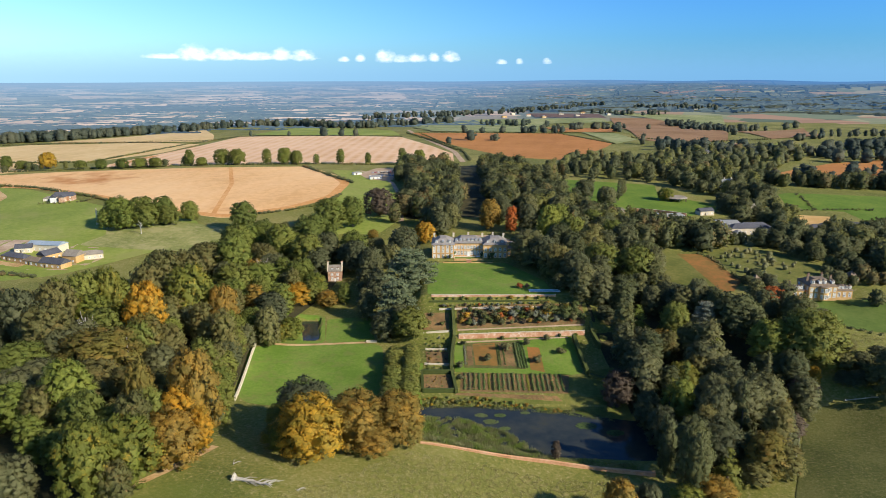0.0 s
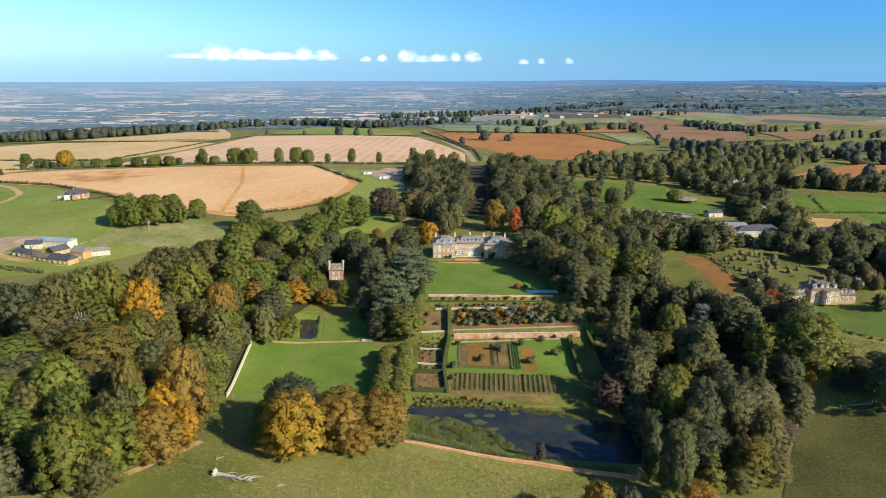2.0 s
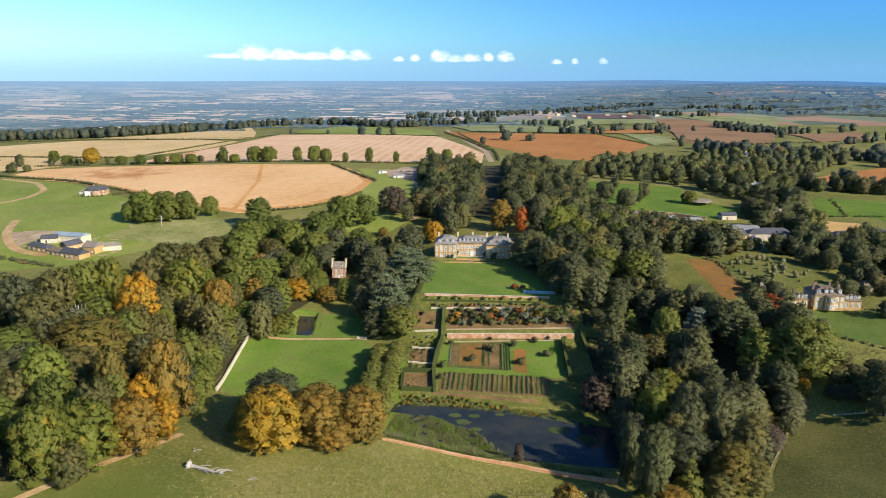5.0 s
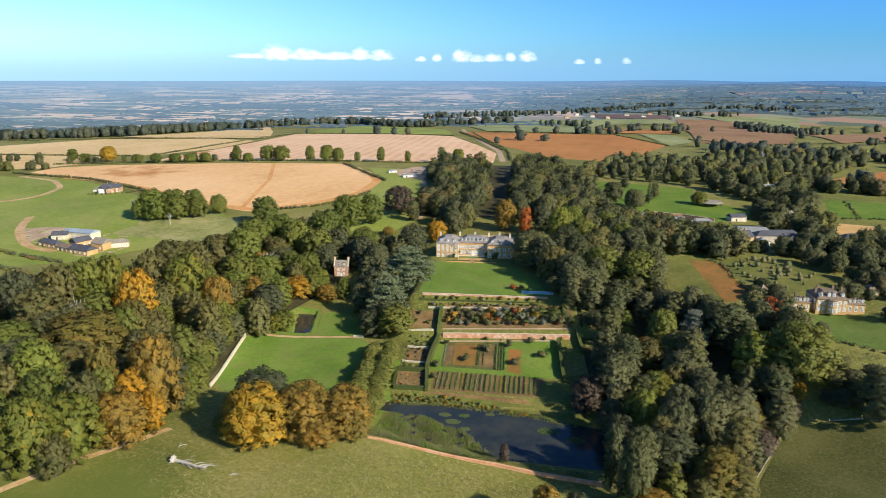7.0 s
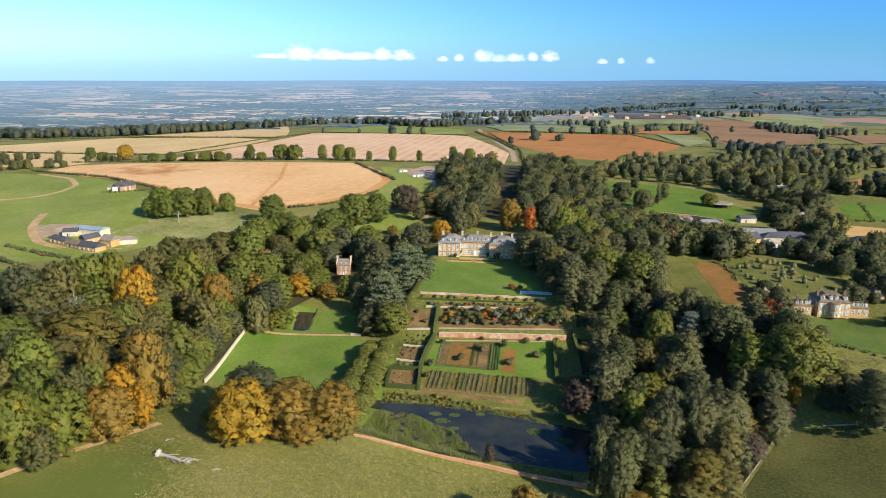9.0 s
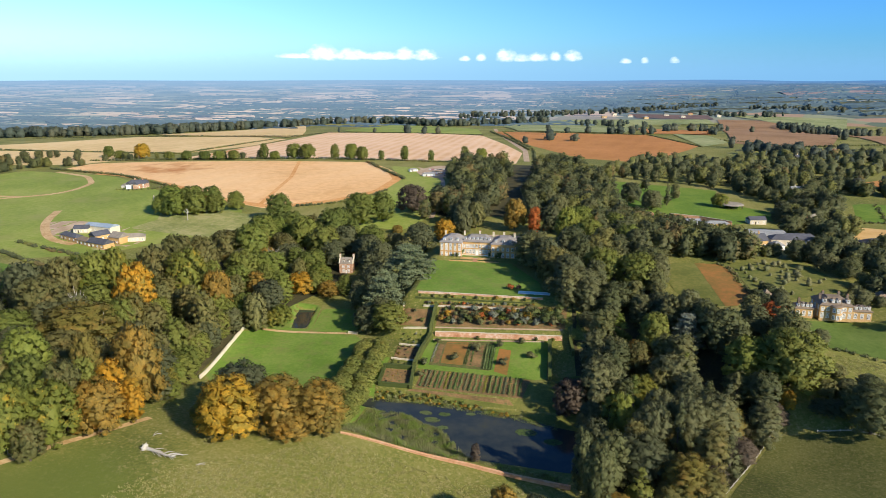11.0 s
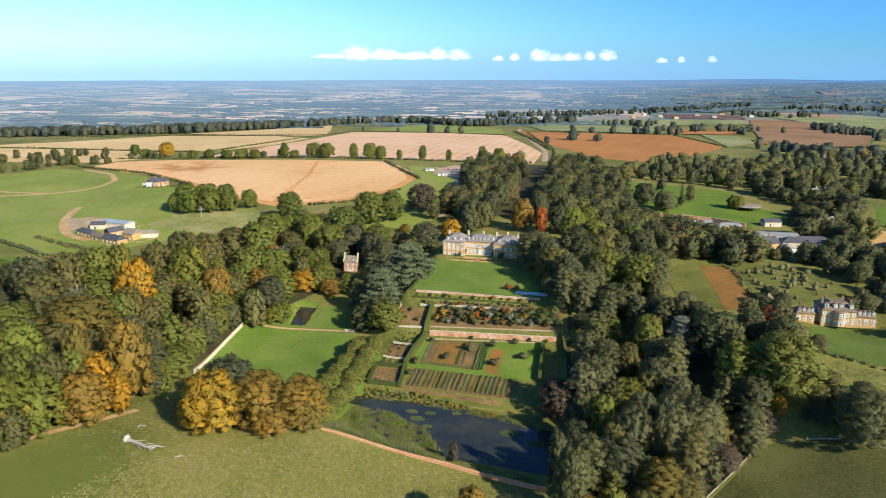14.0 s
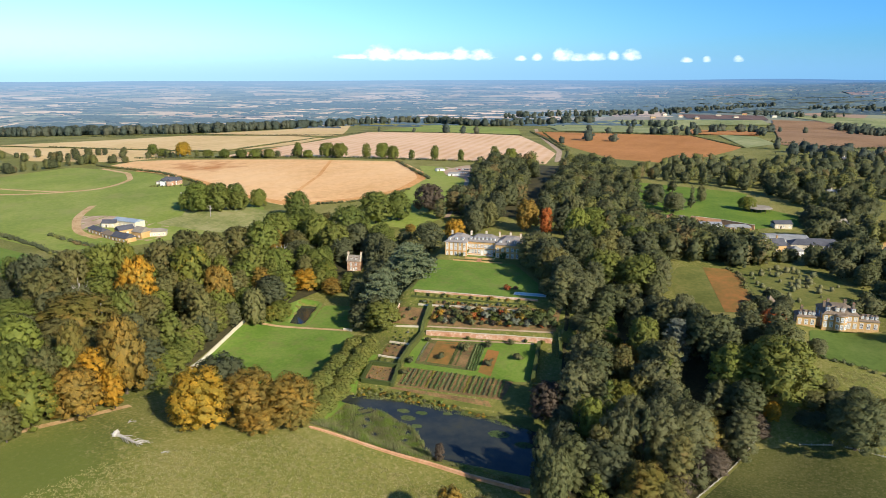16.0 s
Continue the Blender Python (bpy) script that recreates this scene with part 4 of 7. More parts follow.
def tree_meshes(form, variant, fine=True):
    key = (form, variant, int(fine))
    if key not in CROWNS:
        rng = np.random.default_rng(100 + variant * 7 + len(form) * 31 + (0 if fine > 0 else 900))
        lobes = crown_lobes(rng, form)
        leaves = {"oak": 78, "tall": 92, "cone": 95, "cedar": 84, "bush": 40}[form]
        size = {"oak": 0.38, "tall": 0.33, "cone": 0.28, "cedar": 0.34, "bush": 0.2}[form]
        if fine == 2:
            leaves, size = int(leaves * 2.0), size * 0.7
        if fine < 1:
            leaves, size, lobes = 15 if fine == 0 else 12, size * 1.7, [(a, c, e * 0.94, r * (1.2 if fine == 0 else 1.5)) for a, c, e, r in lobes[::2 if fine == 0 else 5] + lobes[-3:]]
        v, f, clump = leaf_cloud(rng, lobes, leaves, size, 0.3 if form == "cedar" else 0.88, 0.8 if form == "cedar" else 0.76)
        mid = np.array((0, 0, 6.0 if form != "bush" else 0.9))
        out = (v - mid) / (1, 1, 1.3)
        out /= np.linalg.norm(out, axis=1, keepdims=True) + 1e-6
        out = 0.62 * out + 0.42 * clump + rng.normal(size=v.shape) * 0.12
        out[:, 2] += 0.15
        out /= np.linalg.norm(out, axis=1, keepdims=True) + 1e-6
        CROWNS[key] = (v.tolist(), f, out)
        TRUNKS[key] = trunk_mesh(rng, {"bush": 2.0}.get(form, 14.0), {"bush": 0.8, "cone": 1.5, "tall": 2.6}.get(form, 4.0), 0 if form == "cone" else 5, {"bush": 0.08}.get(form, 0.4))
    return CROWNS[key], TRUNKS[key]


MESH_CACHE = {}


def plant(form, variant, material, x, y, tall, wide=1.0, fine=True, label="", category="tree", name="tree", group="", z=None, turn=None):
    """One tree or shrub: trunk and crown under an empty at its foot."""
    if fine and y < -150 and form in ("oak", "tall") and tall > 9:
        fine = 2
    key = (form, variant, int(fine), material.name)
    if key not in MESH_CACHE:
        (cv, cf, lean), (tv, tf) = tree_meshes(form, variant, fine)
        pair = []
        for nm, v, f, mt in (("crown", cv, cf, material), ("trunk", tv, tf, BARK)):
            me = bpy.data.meshes.new(nm)
            me.from_pydata(v, [], f)
            me.materials.append(mt)
            if nm == "crown" and form != "cedar":
                round_shading(me, lean)
            pair.append(me)
        MESH_CACHE[key] = pair
    crown, trunk = MESH_CACHE[key]
    s = tall / (2.9 if form == "bush" else 15.0)
    root = new(name)
    root.empty_display_size = 1
    root.matrix_world = Matrix.LocRotScale((x, y, float(height(x, y)) if z is None else z), Euler((0, 0, radians(turn if turn is not None else (x * 37 + y * 91) % 360))), (s * wide, s * wide, s))
    for nm, me in (("trunk", trunk), ("crown", crown)):
        new(nm, me).parent = root
    return tagged(root, label, category, group)


def scatter(poly, space, seed):
    """Evenly loose places inside poly."""
    rng = np.random.default_rng(seed)
    xs, ys = [p[0] for p in poly], [p[1] for p in poly]
    got = []
    tries = int((max(xs) - min(xs)) * (max(ys) - min(ys)) / space ** 2 * 6)
    for px, py in zip(rng.uniform(min(xs), max(xs), tries), rng.uniform(min(ys), max(ys), tries)):
        if inside_poly(poly, px, py) and all((px - a) ** 2 + (py - b) ** 2 > space ** 2 for a, b in got):
            got.append((float(px), float(py)))
    return got


LOOKS = {
    "green": (WOOD_GREEN, "broad green woodland tree in full leaf", "tree"),
    "dark": (DARK_GREEN, "dark green woodland tree with dense crown", "tree"),
    "yellow": (YELLOWING, "tall tree with yellowing green autumn leaves", "autumn_tree"),
    "amber": (AMBER, "broad tree in mixed amber and yellow-green leaf", "autumn_tree"),
    "lime": (LIME_LEAF, "pollarded lime tree in olive-green leaf", "lime_tree"),
    "gold": (GOLDEN, "tall tree in bright golden autumn leaf", "autumn_tree"),
    "russet": (RUSSET, "tall tree turning russet brown in autumn", "autumn_tree"),
    "olive": (OLIVE, "woodland tree in dull olive brown-green leaf", "tree"),
    "amberish": (AMBERISH, "broad tree in olive and amber leaf", "autumn_tree"),
    "lime2": (FRESH, "rounded tree in bright yellow-green leaf", "tree"),
    "grove": (GROVE, "deep green grove tree with open crown", "tree"),
    "copper": (COPPER, "dark purple copper-leaved beech tree", "copper_beech"),
    "cedar": (CEDAR, "spreading blue-green cedar with layered flat boughs", "cedar_tree"),
    "scarlet": (SCARLET, "small tree with scarlet orange autumn leaves", "autumn_tree"),
    "grey": (GREY_LEAF, "pale grey-green conifer with drooping boughs", "cedar_tree"),
}
KEPT = []


def stand(rows, group=""):
    """Trees that stand out: look, form, x, y, height, breadth in metres."""
    for i, (look_name, form, px, py, tall, broad) in enumerate(rows):
        mt, text, nm = LOOKS[look_name]
        usual = {"oak": 14.0, "tall": 10.0, "cone": 9.0, "cedar": 17.0}[form] * tall / 15
        plant(form, i % 4, mt, px, py, tall, broad / usual, True, text, name=nm, group=group)
        KEPT.append((px, py, broad * 0.42))


def wood(poly, space, seed, mixture, tall=(16, 23), forms=("oak", "oak", "tall"), group=""):
    """A wood of single trees between those that stand out."""
    rng = np.random.default_rng(seed + 5)
    names, weights = zip(*mixture)
    for px, py in scatter(poly, space, seed):
        look_name = str(rng.choice(names, p=np.array(weights) / sum(weights)))
        mt, text, nm = LOOKS[look_name]
        form = forms[int(rng.integers(len(forms)))]
        h, v, w = float(rng.uniform(*tall)), int(rng.integers(4)), float(rng.uniform(0.9, 1.2))
        if any((px - a) ** 2 + (py - b) ** 2 < r * r for a, b, r in KEPT):
            continue
        if form == "cone":
            text, nm = "dark green pointed woodland conifer", "conifer"
        plant(form, v, mt, px, py, h, w, True, text, name=nm, group=group)


def massed_wood(name, places, label, tall=(13, 19), seed=1, material=None, forms=("oak", "tall"), tier=0):
    """Trees too many to tell apart, as one mass of crowns and trunks."""
    rng = np.random.default_rng(seed)
    vs, fs, ns, n = [], [], [], 0
    for px, py in places:
        (cv, cf, lean), (tv, tf) = tree_meshes(forms[int(rng.integers(len(forms)))], int(rng.integers(4)), tier)
        s, a, w = rng.uniform(*tall) / 15, rng.uniform(0, 6.28), rng.uniform(0.9, 1.25)
        turn = np.array([[math.cos(a), math.sin(a), 0], [-math.sin(a), math.cos(a), 0], [0, 0, 1]])
        base = np.array((px, py, float(height(px, py)) + float(far_rise(px, py))))
        for v, f in ((cv, cf), (tv, tf)):
            v = (np.array(v) @ turn) * (s * w, s * w, s) + base
            vs.append(v)
            ns.append((lean if f is cf else (v - base) / 20 + (0.01, 0, 0)) @ (turn if f is cf else np.eye(3)))
            fs += [[i + n for i in q] for q in f]
            n += len(v)
    ob = link_mesh(name, np.vstack(vs).tolist(), fs, material or WOOD_MASS)
    ns = np.vstack(ns)
    round_shading(ob.data, ns / np.linalg.norm(ns, axis=1, keepdims=True))
    return tagged(ob, label, "woodland", kind="stuff")


def crowns(rows, group=""):
    """Trees known by their tops: look, form, x, y, height of the top above datum, breadth in metres."""
    stand([(look_name, form, px, py, max(broad * 0.7, top - float(height(px, py))), broad) for look_name, form, px, py, top, broad in rows], group)


crowns([
    ("gold", "oak", -134, -128, 25, 18), ("amberish", "oak", -130, -139, 15, 15), ("yellow", "oak", -129, -94, 23, 22), ("dark", "oak", -180, -141, 26, 17), ("olive", "oak", -172, -127, 25, 17),
    ("olive", "oak", -160, -155, 25, 20), ("green", "oak", -171, -108, 23, 17), ("yellow", "oak", -162, -103, 24, 14), ("olive", "oak", -148, -92, 23, 18),
    ("amberish", "oak", -136, -163, 15, 30), ("lime2", "oak", -127, -200, 22, 18), ("amberish", "oak", -105, -198, 21, 11), ("russet", "oak", -91, -190, 22, 17),
    ("olive", "tall", -103, -125, 11, 13), ("green", "tall", -104, -147, 7, 13), ("dark", "tall", -130, -116, 11, 12), ("olive", "tall", -115, -116, 11, 13),
    ("russet", "oak", -113, -95, 13, 15), ("green", "oak", -159, -174, 17, 19), ("dark", "oak", -152, -160, 16, 16), ("russet", "oak", -89, -215, 13, 18),
    ("gold", "tall", -91, -205, 14, 12), ("yellow", "oak", -103, -236, 21, 16), ("yellow", "oak", -97, -226, 17, 18), ("olive", "oak", -98, -218, 20, 12),
    ("green", "oak", -103, -230, 18, 10), ("green", "oak", -96, -159, -4, 15), ("green", "tall", -89, -176, -7, 10), ("gold", "tall", -84, -204, 8, 8), ("green", "oak", -114, -214, 18, 14),
    ("green", "tall", -96, -210, 17, 10), ("olive", "oak", -132, -206, 16, 13), ("olive", "oak", -95, -237, 10, 9), ("olive", "tall", -127, -140, 13, 12),
    ("green", "oak", -130, -145, 14, 13), ("olive", "tall", -99, -165, 9, 11), ("olive", "oak", -129, -180, 13, 17), ("amber", "oak", -50, -203, 11, 22),
    ("russet", "oak", -37, -194, 8, 21), ("russet", "oak", -23.5, -190, 6, 19), ("dark", "oak", -56, -181, 6, 22),
    ("russet", "oak", -30, -198, -3, 14), ("amberish", "oak", -20, -192, -2, 11), ("yellow", "oak", -61, -197, -1, 12), ("green", "oak", -63, -186, 0, 12),
    ("dark", "tall", -100, -104, -3, 10), ("green", "tall", -102, -114, -1, 11), ("dark", "tall", -101, -125, -2, 11), ("olive", "tall", -100, -136, -3, 11), ("green", "oak", -98, -147, -5, 11),
    ("dark", "oak", -92, -97, 3, 12),
], "west wood trees")
crowns([
    ("green", "oak", -25, -91, -5, 19), ("dark", "oak", -97, -71, 1, 18), ("gold", "oak", -90, -43, -5, 17), ("yellow", "oak", -84, -85, -7, 12), ("green", "oak", -132, -16, 19, 22),
    ("dark", "oak", -111, -9, 5, 19), ("green", "oak", -95, 10, 13, 23), ("dark", "oak", -67, 12, 7, 22), ("green", "oak", -124, -44, 9, 21), ("olive", "oak", -147, -20, 15, 20),
    ("olive", "oak", -146, -50, 18, 20), ("olive", "oak", -155, -60, 21, 20), ("green", "tall", -88, -30, 0, 13), ("dark", "oak", -99, -25, -2, 15), ("green", "oak", -112, -35, 7, 20),
    ("russet", "tall", -73, -45, -8, 13),
], "park trees")
stand([("cedar", "cedar", -32, -73, 24, 27), ("cedar", "cedar", -27, -40, 24, 36),
       ("dark", "oak", -38, -88, 13, 14), ("dark", "oak", -35, 24, 19, 19), ("gold", "oak", -22, 43, 15, 14), ("dark", "tall", -30, -86, 16, 11)], "garden trees")
stand([("dark", "oak", -71, 31, 10, 12), ("dark", "oak", -63, 2, 21, 18), ("dark", "tall", -52, -30, 20, 15), ("dark", "oak", -52, -8, 20, 17), ("green", "tall", -64, -42, 12, 9), ("dark", "oak", -84, 22, 19, 17), ("dark", "oak", -54, 34, 9, 12), ("dark", "tall", -49, -64, 17, 12), ("dark", "oak", -44, -48, 20, 16), ("dark", "oak", -42, 8, 14, 14), ("green", "tall", -82, -42, 13, 10)], "shade trees by the lodge")
stand([("russet", "oak", 23, 67, 22, 16), ("scarlet", "tall", 37, 58, 18, 10), ("lime2", "oak", 59, 32, 24, 17), ("dark", "oak", 48, 60, 19, 15), ("green", "oak", 72, 20, 20, 18), ("green", "oak", 68, 52, 20, 18), ("olive", "oak", 80, -2, 20, 18), ("grove", "oak", 62, 4, 19, 17), ("green", "oak", 94, 8, 18, 16), ("dark", "oak", 33, 86, 20, 13), ("olive", "oak", 52, -43, 20, 19), ("dark", "oak", 47, -26, 20, 17), ("dark", "tall", 60, -76, 20, 14), ("dark", "oak", 60, -55, 19, 16)], "house trees")
stand([("grey", "cedar", 110, -106, 19, 15)], "east wood trees")
crowns([
    ("copper", "oak", 62, -147, -6, 14), ("dark", "tall", 71, -148, 2, 14), ("green", "oak", 78, -38, 19, 22), ("green", "oak", 95, -45, 19, 21), ("green", "cone", 83, -95, 4, 13),
    ("green", "oak", 97, -105, 8, 15), ("dark", "oak", 113, -87, 14, 13), ("dark", "oak", 103, -79, 9, 17), ("grove", "oak", 123, -107, 13, 22), ("grove", "oak", 118, -98, 12, 11),
    ("lime2", "oak", 129, -129, 9, 19), ("green", "oak", 143, -134, 15, 25), ("scarlet", "oak", 150, -85, 8, 12), ("gold", "oak", 153, -96, 5, 10), ("dark", "oak", 162, -107, 6, 8),
    ("grove", "cone", 110, -155, 1, 12), ("gold", "oak", 140, -145, -5, 6), ("copper", "oak", 133, -151, -10, 12), ("grove", "oak", 126, -138, -2, 15), ("yellow", "oak", 89, -143, -4, 14),
    ("olive", "oak", 95, -141, -2, 10), ("lime2", "tall", 79, -170, 1, 10), ("yellow", "cone", 75, -168, 2, 11), ("grove", "cone", 96, -181, 5, 9), ("grove", "tall", 74, -194, -1, 13),
    ("grove", "tall", 65, -197, 1, 7), ("olive", "tall", 82, -184, -2, 10), ("olive", "tall", 105, -188, 2, 12), ("amberish", "tall", 96, -200, -3, 14), ("green", "cone", 82, -205, -5, 11),
    ("green", "cone", 106, -130, 2, 11), ("russet", "oak", 90, -111, -3, 12), ("dark", "tall", 69, -88, -2, 10), ("dark", "oak", 65, -63, 9, 21), ("olive", "oak", 58, -40, 15, 19),
    ("dark", "oak", 41, -16, 21, 27), ("grove", "oak", 84, -65, 9, 18), ("green", "cone", 84, -158, 3, 11), ("olive", "tall", 94, -172, -9, 10), ("copper", "oak", 118, -172, -13, 12),
    ("amberish", "oak", 116, -160, -5, 14), ("grove", "oak", 132, -143, 1, 14), ("russet", "oak", 43, -224, -4, 11), ("dark", "oak", 52, -222, -7, 9), ("dark", "oak", 53, -60, -1, 12),
    ("dark", "tall", 78, -75, 2, 14), ("grove", "cone", 92, -196, -3, 9), ("olive", "tall", 103, -200, -7, 12), ("grove", "tall", 100, -118, 3, 13), ("grove", "oak", 103, -50, 13, 12),
    ("russet", "oak", 75, -213, -12, 14), ("lime2", "oak", 67, -214, -13, 11), ("copper", "tall", 104, -190, -13, 13), ("olive", "oak", 92, -202, -12, 12),
    ("grove", "oak", 162, -160, 8, 20), ("grove", "oak", 70, -208, 3, 12),
], "east wood trees")
stand([("copper", "oak", -60, 112, 22, 23), ("green", "oak", -92, 78, 24, 24), ("green", "oak", -77, 88, 22, 20), ("green", "oak", -152, 70, 23, 20), ("green", "oak", -246, 82, 22, 23), ("green", "oak", -231, 86, 21, 22), ("green", "oak", -218, 92, 20, 19),
       ("green", "oak", -201, 98, 15, 14), ("green", "oak", -98, 39, 25, 25), ("green", "oak", -141, 18, 23, 22), ("green", "oak", -114, 24, 23, 22), ("russet", "oak", -59, 60, 6, 8)], "park trees")
KEPT.append((-74, -10, 11))
KEPT.append((-62, -72, 14))
WEST = [(-104, -224), (-97, -204), (-90, -190), (-102, -150), (-106, -100), (-92, -70), (-84, -44), (-80, -20), (-56, -4), (-52, 18), (-76, 40), (-104, 58), (-140, 46), (-152, 0), (-164, -50), (-180, -88), (-205, -112),
        (-240, -130), (-270, -170), (-240, -230), (-160, -260), (-118, -246)]
KEPT += [(-66, -34, 8), (-70, -24, 8)]
wood(WEST, 11.0, 11, [("green", 4), ("dark", 2.4), ("olive", 3), ("yellow", 0.8), ("russet", 0.5)], (13, 18), group="west wood trees")
EAST = [(42, -14), (62, 4), (100, -2), (108, -22), (104, -60), (108, -80), (130, -90), (152, -94), (154, -118), (138, -148), (108, -190), (84, -192), (76, -175), (72, -150), (66, -112), (64, -84), (54, -60), (48, -40)]
wood(EAST, 10.2, 12, [("dark", 6), ("grove", 3), ("olive", 0.8)], (15, 20), group="east wood trees", forms=("oak", "tall", "tall", "tall", "cone"))
# a row of pollarded limes between the sunken lawn and the grass walk
LIMES = [(-30.6 + 7.2 * (i % 2) + 0.08 * i, -110 - 3.0 * i) for i in range(24)]
stand([("lime", "oak", px, py, 5.8 + 0.9 * (i % 3), 8.2 + 0.6 * (i % 4)) for i, (px, py) in enumerate(LIMES)], "lime row")

NORTH_A = [(-50, 74), (-12, 84), (1, 120), (2, 300), (-4, 345), (-52, 330), (-60, 262), (-40, 220), (-34, 160)]
NORTH_B = [(34, 56), (62, 30), (100, 20), (108, 60), (95, 130), (90, 200), (80, 300), (60, 370), (28, 370), (28, 250), (29, 120)]
massed_wood("avenue_wood", [p for p in scatter(NORTH_A, 11, 13) if not (p[0] < -26 and p[1] < 90)] + [p for p in scatter(NORTH_B, 10.5, 14) if not (14 < p[0] < 74 and p[1] < 98)], "dense dark green wood lining a straight avenue", (14, 20), 3)
VILLAGE = [(94, 78), (104, 2), (118, -1), (150, 0), (160, 6), (158, 26), (150, 30), (122, 44), (104, 84)]
massed_wood("village_wood", scatter(VILLAGE, 7.6, 15), "dark green trees among village buildings", (14, 19), 4)
VILLAGE_B = [(186, 12), (206, 22), (240, 40), (300, 40), (320, 0), (240, -8), (214, -12), (204, -2)]
VILLAGE_D = [(152, 8), (178, 12), (184, 24), (170, 34), (162, 50), (160, 76), (152, 60), (148, 34)]
massed_wood("village_wood", scatter(VILLAGE_D, 6.5, 35), "small mixed garden trees below the stables", (6, 10), 24)
VILLAGE_C = [(214, 128), (222, 112), (240, 132), (262, 160), (262, 190), (240, 190), (222, 165)]
massed_wood("village_wood", scatter(VILLAGE_B, 8, 25) + scatter(VILLAGE_C, 10, 26) + [(224, 66), (213, 92), (207, 88), (222, 92), (231, 100), (244, 108), (250, 98), (240, 88), (246, 118), (254, 112)], "dark green trees between chapel and barns", (11, 17), 14)
ORCHARD = [(149, -10), (170, 1), (186, -10), (196, -37), (169, -52), (156, -48)]
massed_wood("orchard", [p for i, p in enumerate(scatter(ORCHARD, 4.6, 18)) if (i * 7) % 11 not in (1, 4, 5, 8)], "small rounded orchard trees on rough grass", (1.6, 3.6), 5, material=ORCHARD_LEAF, forms=("oak",), tier=-1)
drape("orchard_grass", [(143, -6), (174, 12), (190, -3), (200, -35), (167, -58), (150, -57), (147, -14)], ORCHARD_GRASS, "rough green orchard grass", "orchard", lift=0.15, step=4)
BELT = [(205, -52), (270, -40), (340, 10), (330, 60), (262, 30), (215, 0), (208, -25)]
massed_wood("shelter_belt", scatter(BELT, 11, 19), "belt of mixed dark trees behind the villa", (11, 16), 6)
NORTH_C = [(85, 300), (120, 288), (205, 250), (228, 185), (262, 200), (318, 252), (330, 300), (352, 345), (425, 425), (480, 540), (420, 540), (330, 500), (230, 420), (150, 430)]
massed_wood("north_wood", [p for p in scatter(NORTH_C, 14.5, 16) if p[1] < 330] + scatter([(300, 232), (330, 256), (420, 238), (540, 210), (530, 190), (410, 212)], 10, 17), "broad dark green wood with many crowns", (11, 17), 7)

# single trees standing in the green paddock and along the meadow's dark side
stand([("dark", "cone", 98, 205, 18, 11), ("dark", "oak", 110, 172, 17, 17), ("dark", "cone", 138, 168, 19, 9), ("dark", "oak", 124, 150, 15, 18), ("yellow", "oak", 179, 171, 11, 13), ("dark", "tall", 148, 196, 13, 9),
       ("dark", "cone", 128, 232, 19, 11), ("dark", "tall", 88, 246, 18, 12)], "paddock trees")
massed_wood("villa_shrubbery", scatter([(186, -66), (226, -62), (240, -40), (208, -30), (188, -48)], 6.5, 44) + scatter([(193, -88), (225, -84), (230, -94), (204, -92)], 6, 45), "dark shrubs and small trees beside the villa", (5, 10), 46)
massed_wood("north_wood", [p for p in scatter(NORTH_C, 14, 16) if p[1] >= 330], "broad dark green wood below the red field", (10, 16), 47, tier=-1)
stand([("green", "oak", -238, 74, 17, 19), ("green", "oak", -225, 79, 18, 19), ("green", "oak", -252, 76, 15, 16), ("green", "oak", -212, 86, 15, 16)], "park trees")
stand([("dark", "oak", -12, 58, 18, 15), ("dark", "oak", -5, 72, 19, 13), ("dark", "oak", -14, 76, 20, 16), ("dark", "oak", -3, 94, 20, 13), ("dark", "tall", 30, 102, 20, 12), ("dark", "oak", 52, 96, 19, 16), ("dark", "oak", 74, 92, 18, 15), ("green", "oak", 88, 34, 19, 17)], "house trees")
crowns([("dark", "oak", 150.5, -68, 8, 8), ("grove", "oak", 155, -55, 8, 9), ("dark", "oak", 160, -60, 8, 8), ("dark", "oak", 156, -70, 9, 8), ("grove", "oak", 149, -60, 7, 7),
        ("grove", "oak", 220, 75, 14, 13), ("dark", "oak", 215, 42, 15, 14), ("dark", "oak", 214, 16, 16, 14), ("dark", "oak", 196, -10, 15, 12), ("grove", "oak", 204, -20, 15, 13),
        ("dark", "oak", 221, 153, 14, 13), ("dark", "oak", 232, 160, 15, 13), ("dark", "oak", 212, 131, 13, 11)], "village trees")
crowns([("dark", "oak", 160, -132, 1.4, 7), ("dark", "oak", 160, -143, -1.2, 9), ("grove", "oak", 163, -146, -1.9, 8), ("dark", "oak", 154, -151, -5.4, 9), ("dark", "oak", 165, -150, -2.7, 7)], "meadow bushes")
# added to shade the pond bank; the first two only stand in for shade
crowns([("dark", "oak", 69, -163, -7, 11), ("dark", "oak", 70, -177, -6, 12), ("dark", "oak", 88, -178, 2, 14), ("dark", "oak", 92, -165, 1, 14), ("dark", "tall", 101, -172, 2, 13), ("dark", "oak", 74, -130, 0, 14), ("dark", "oak", 80, -118, 1, 14)], "east wood trees")
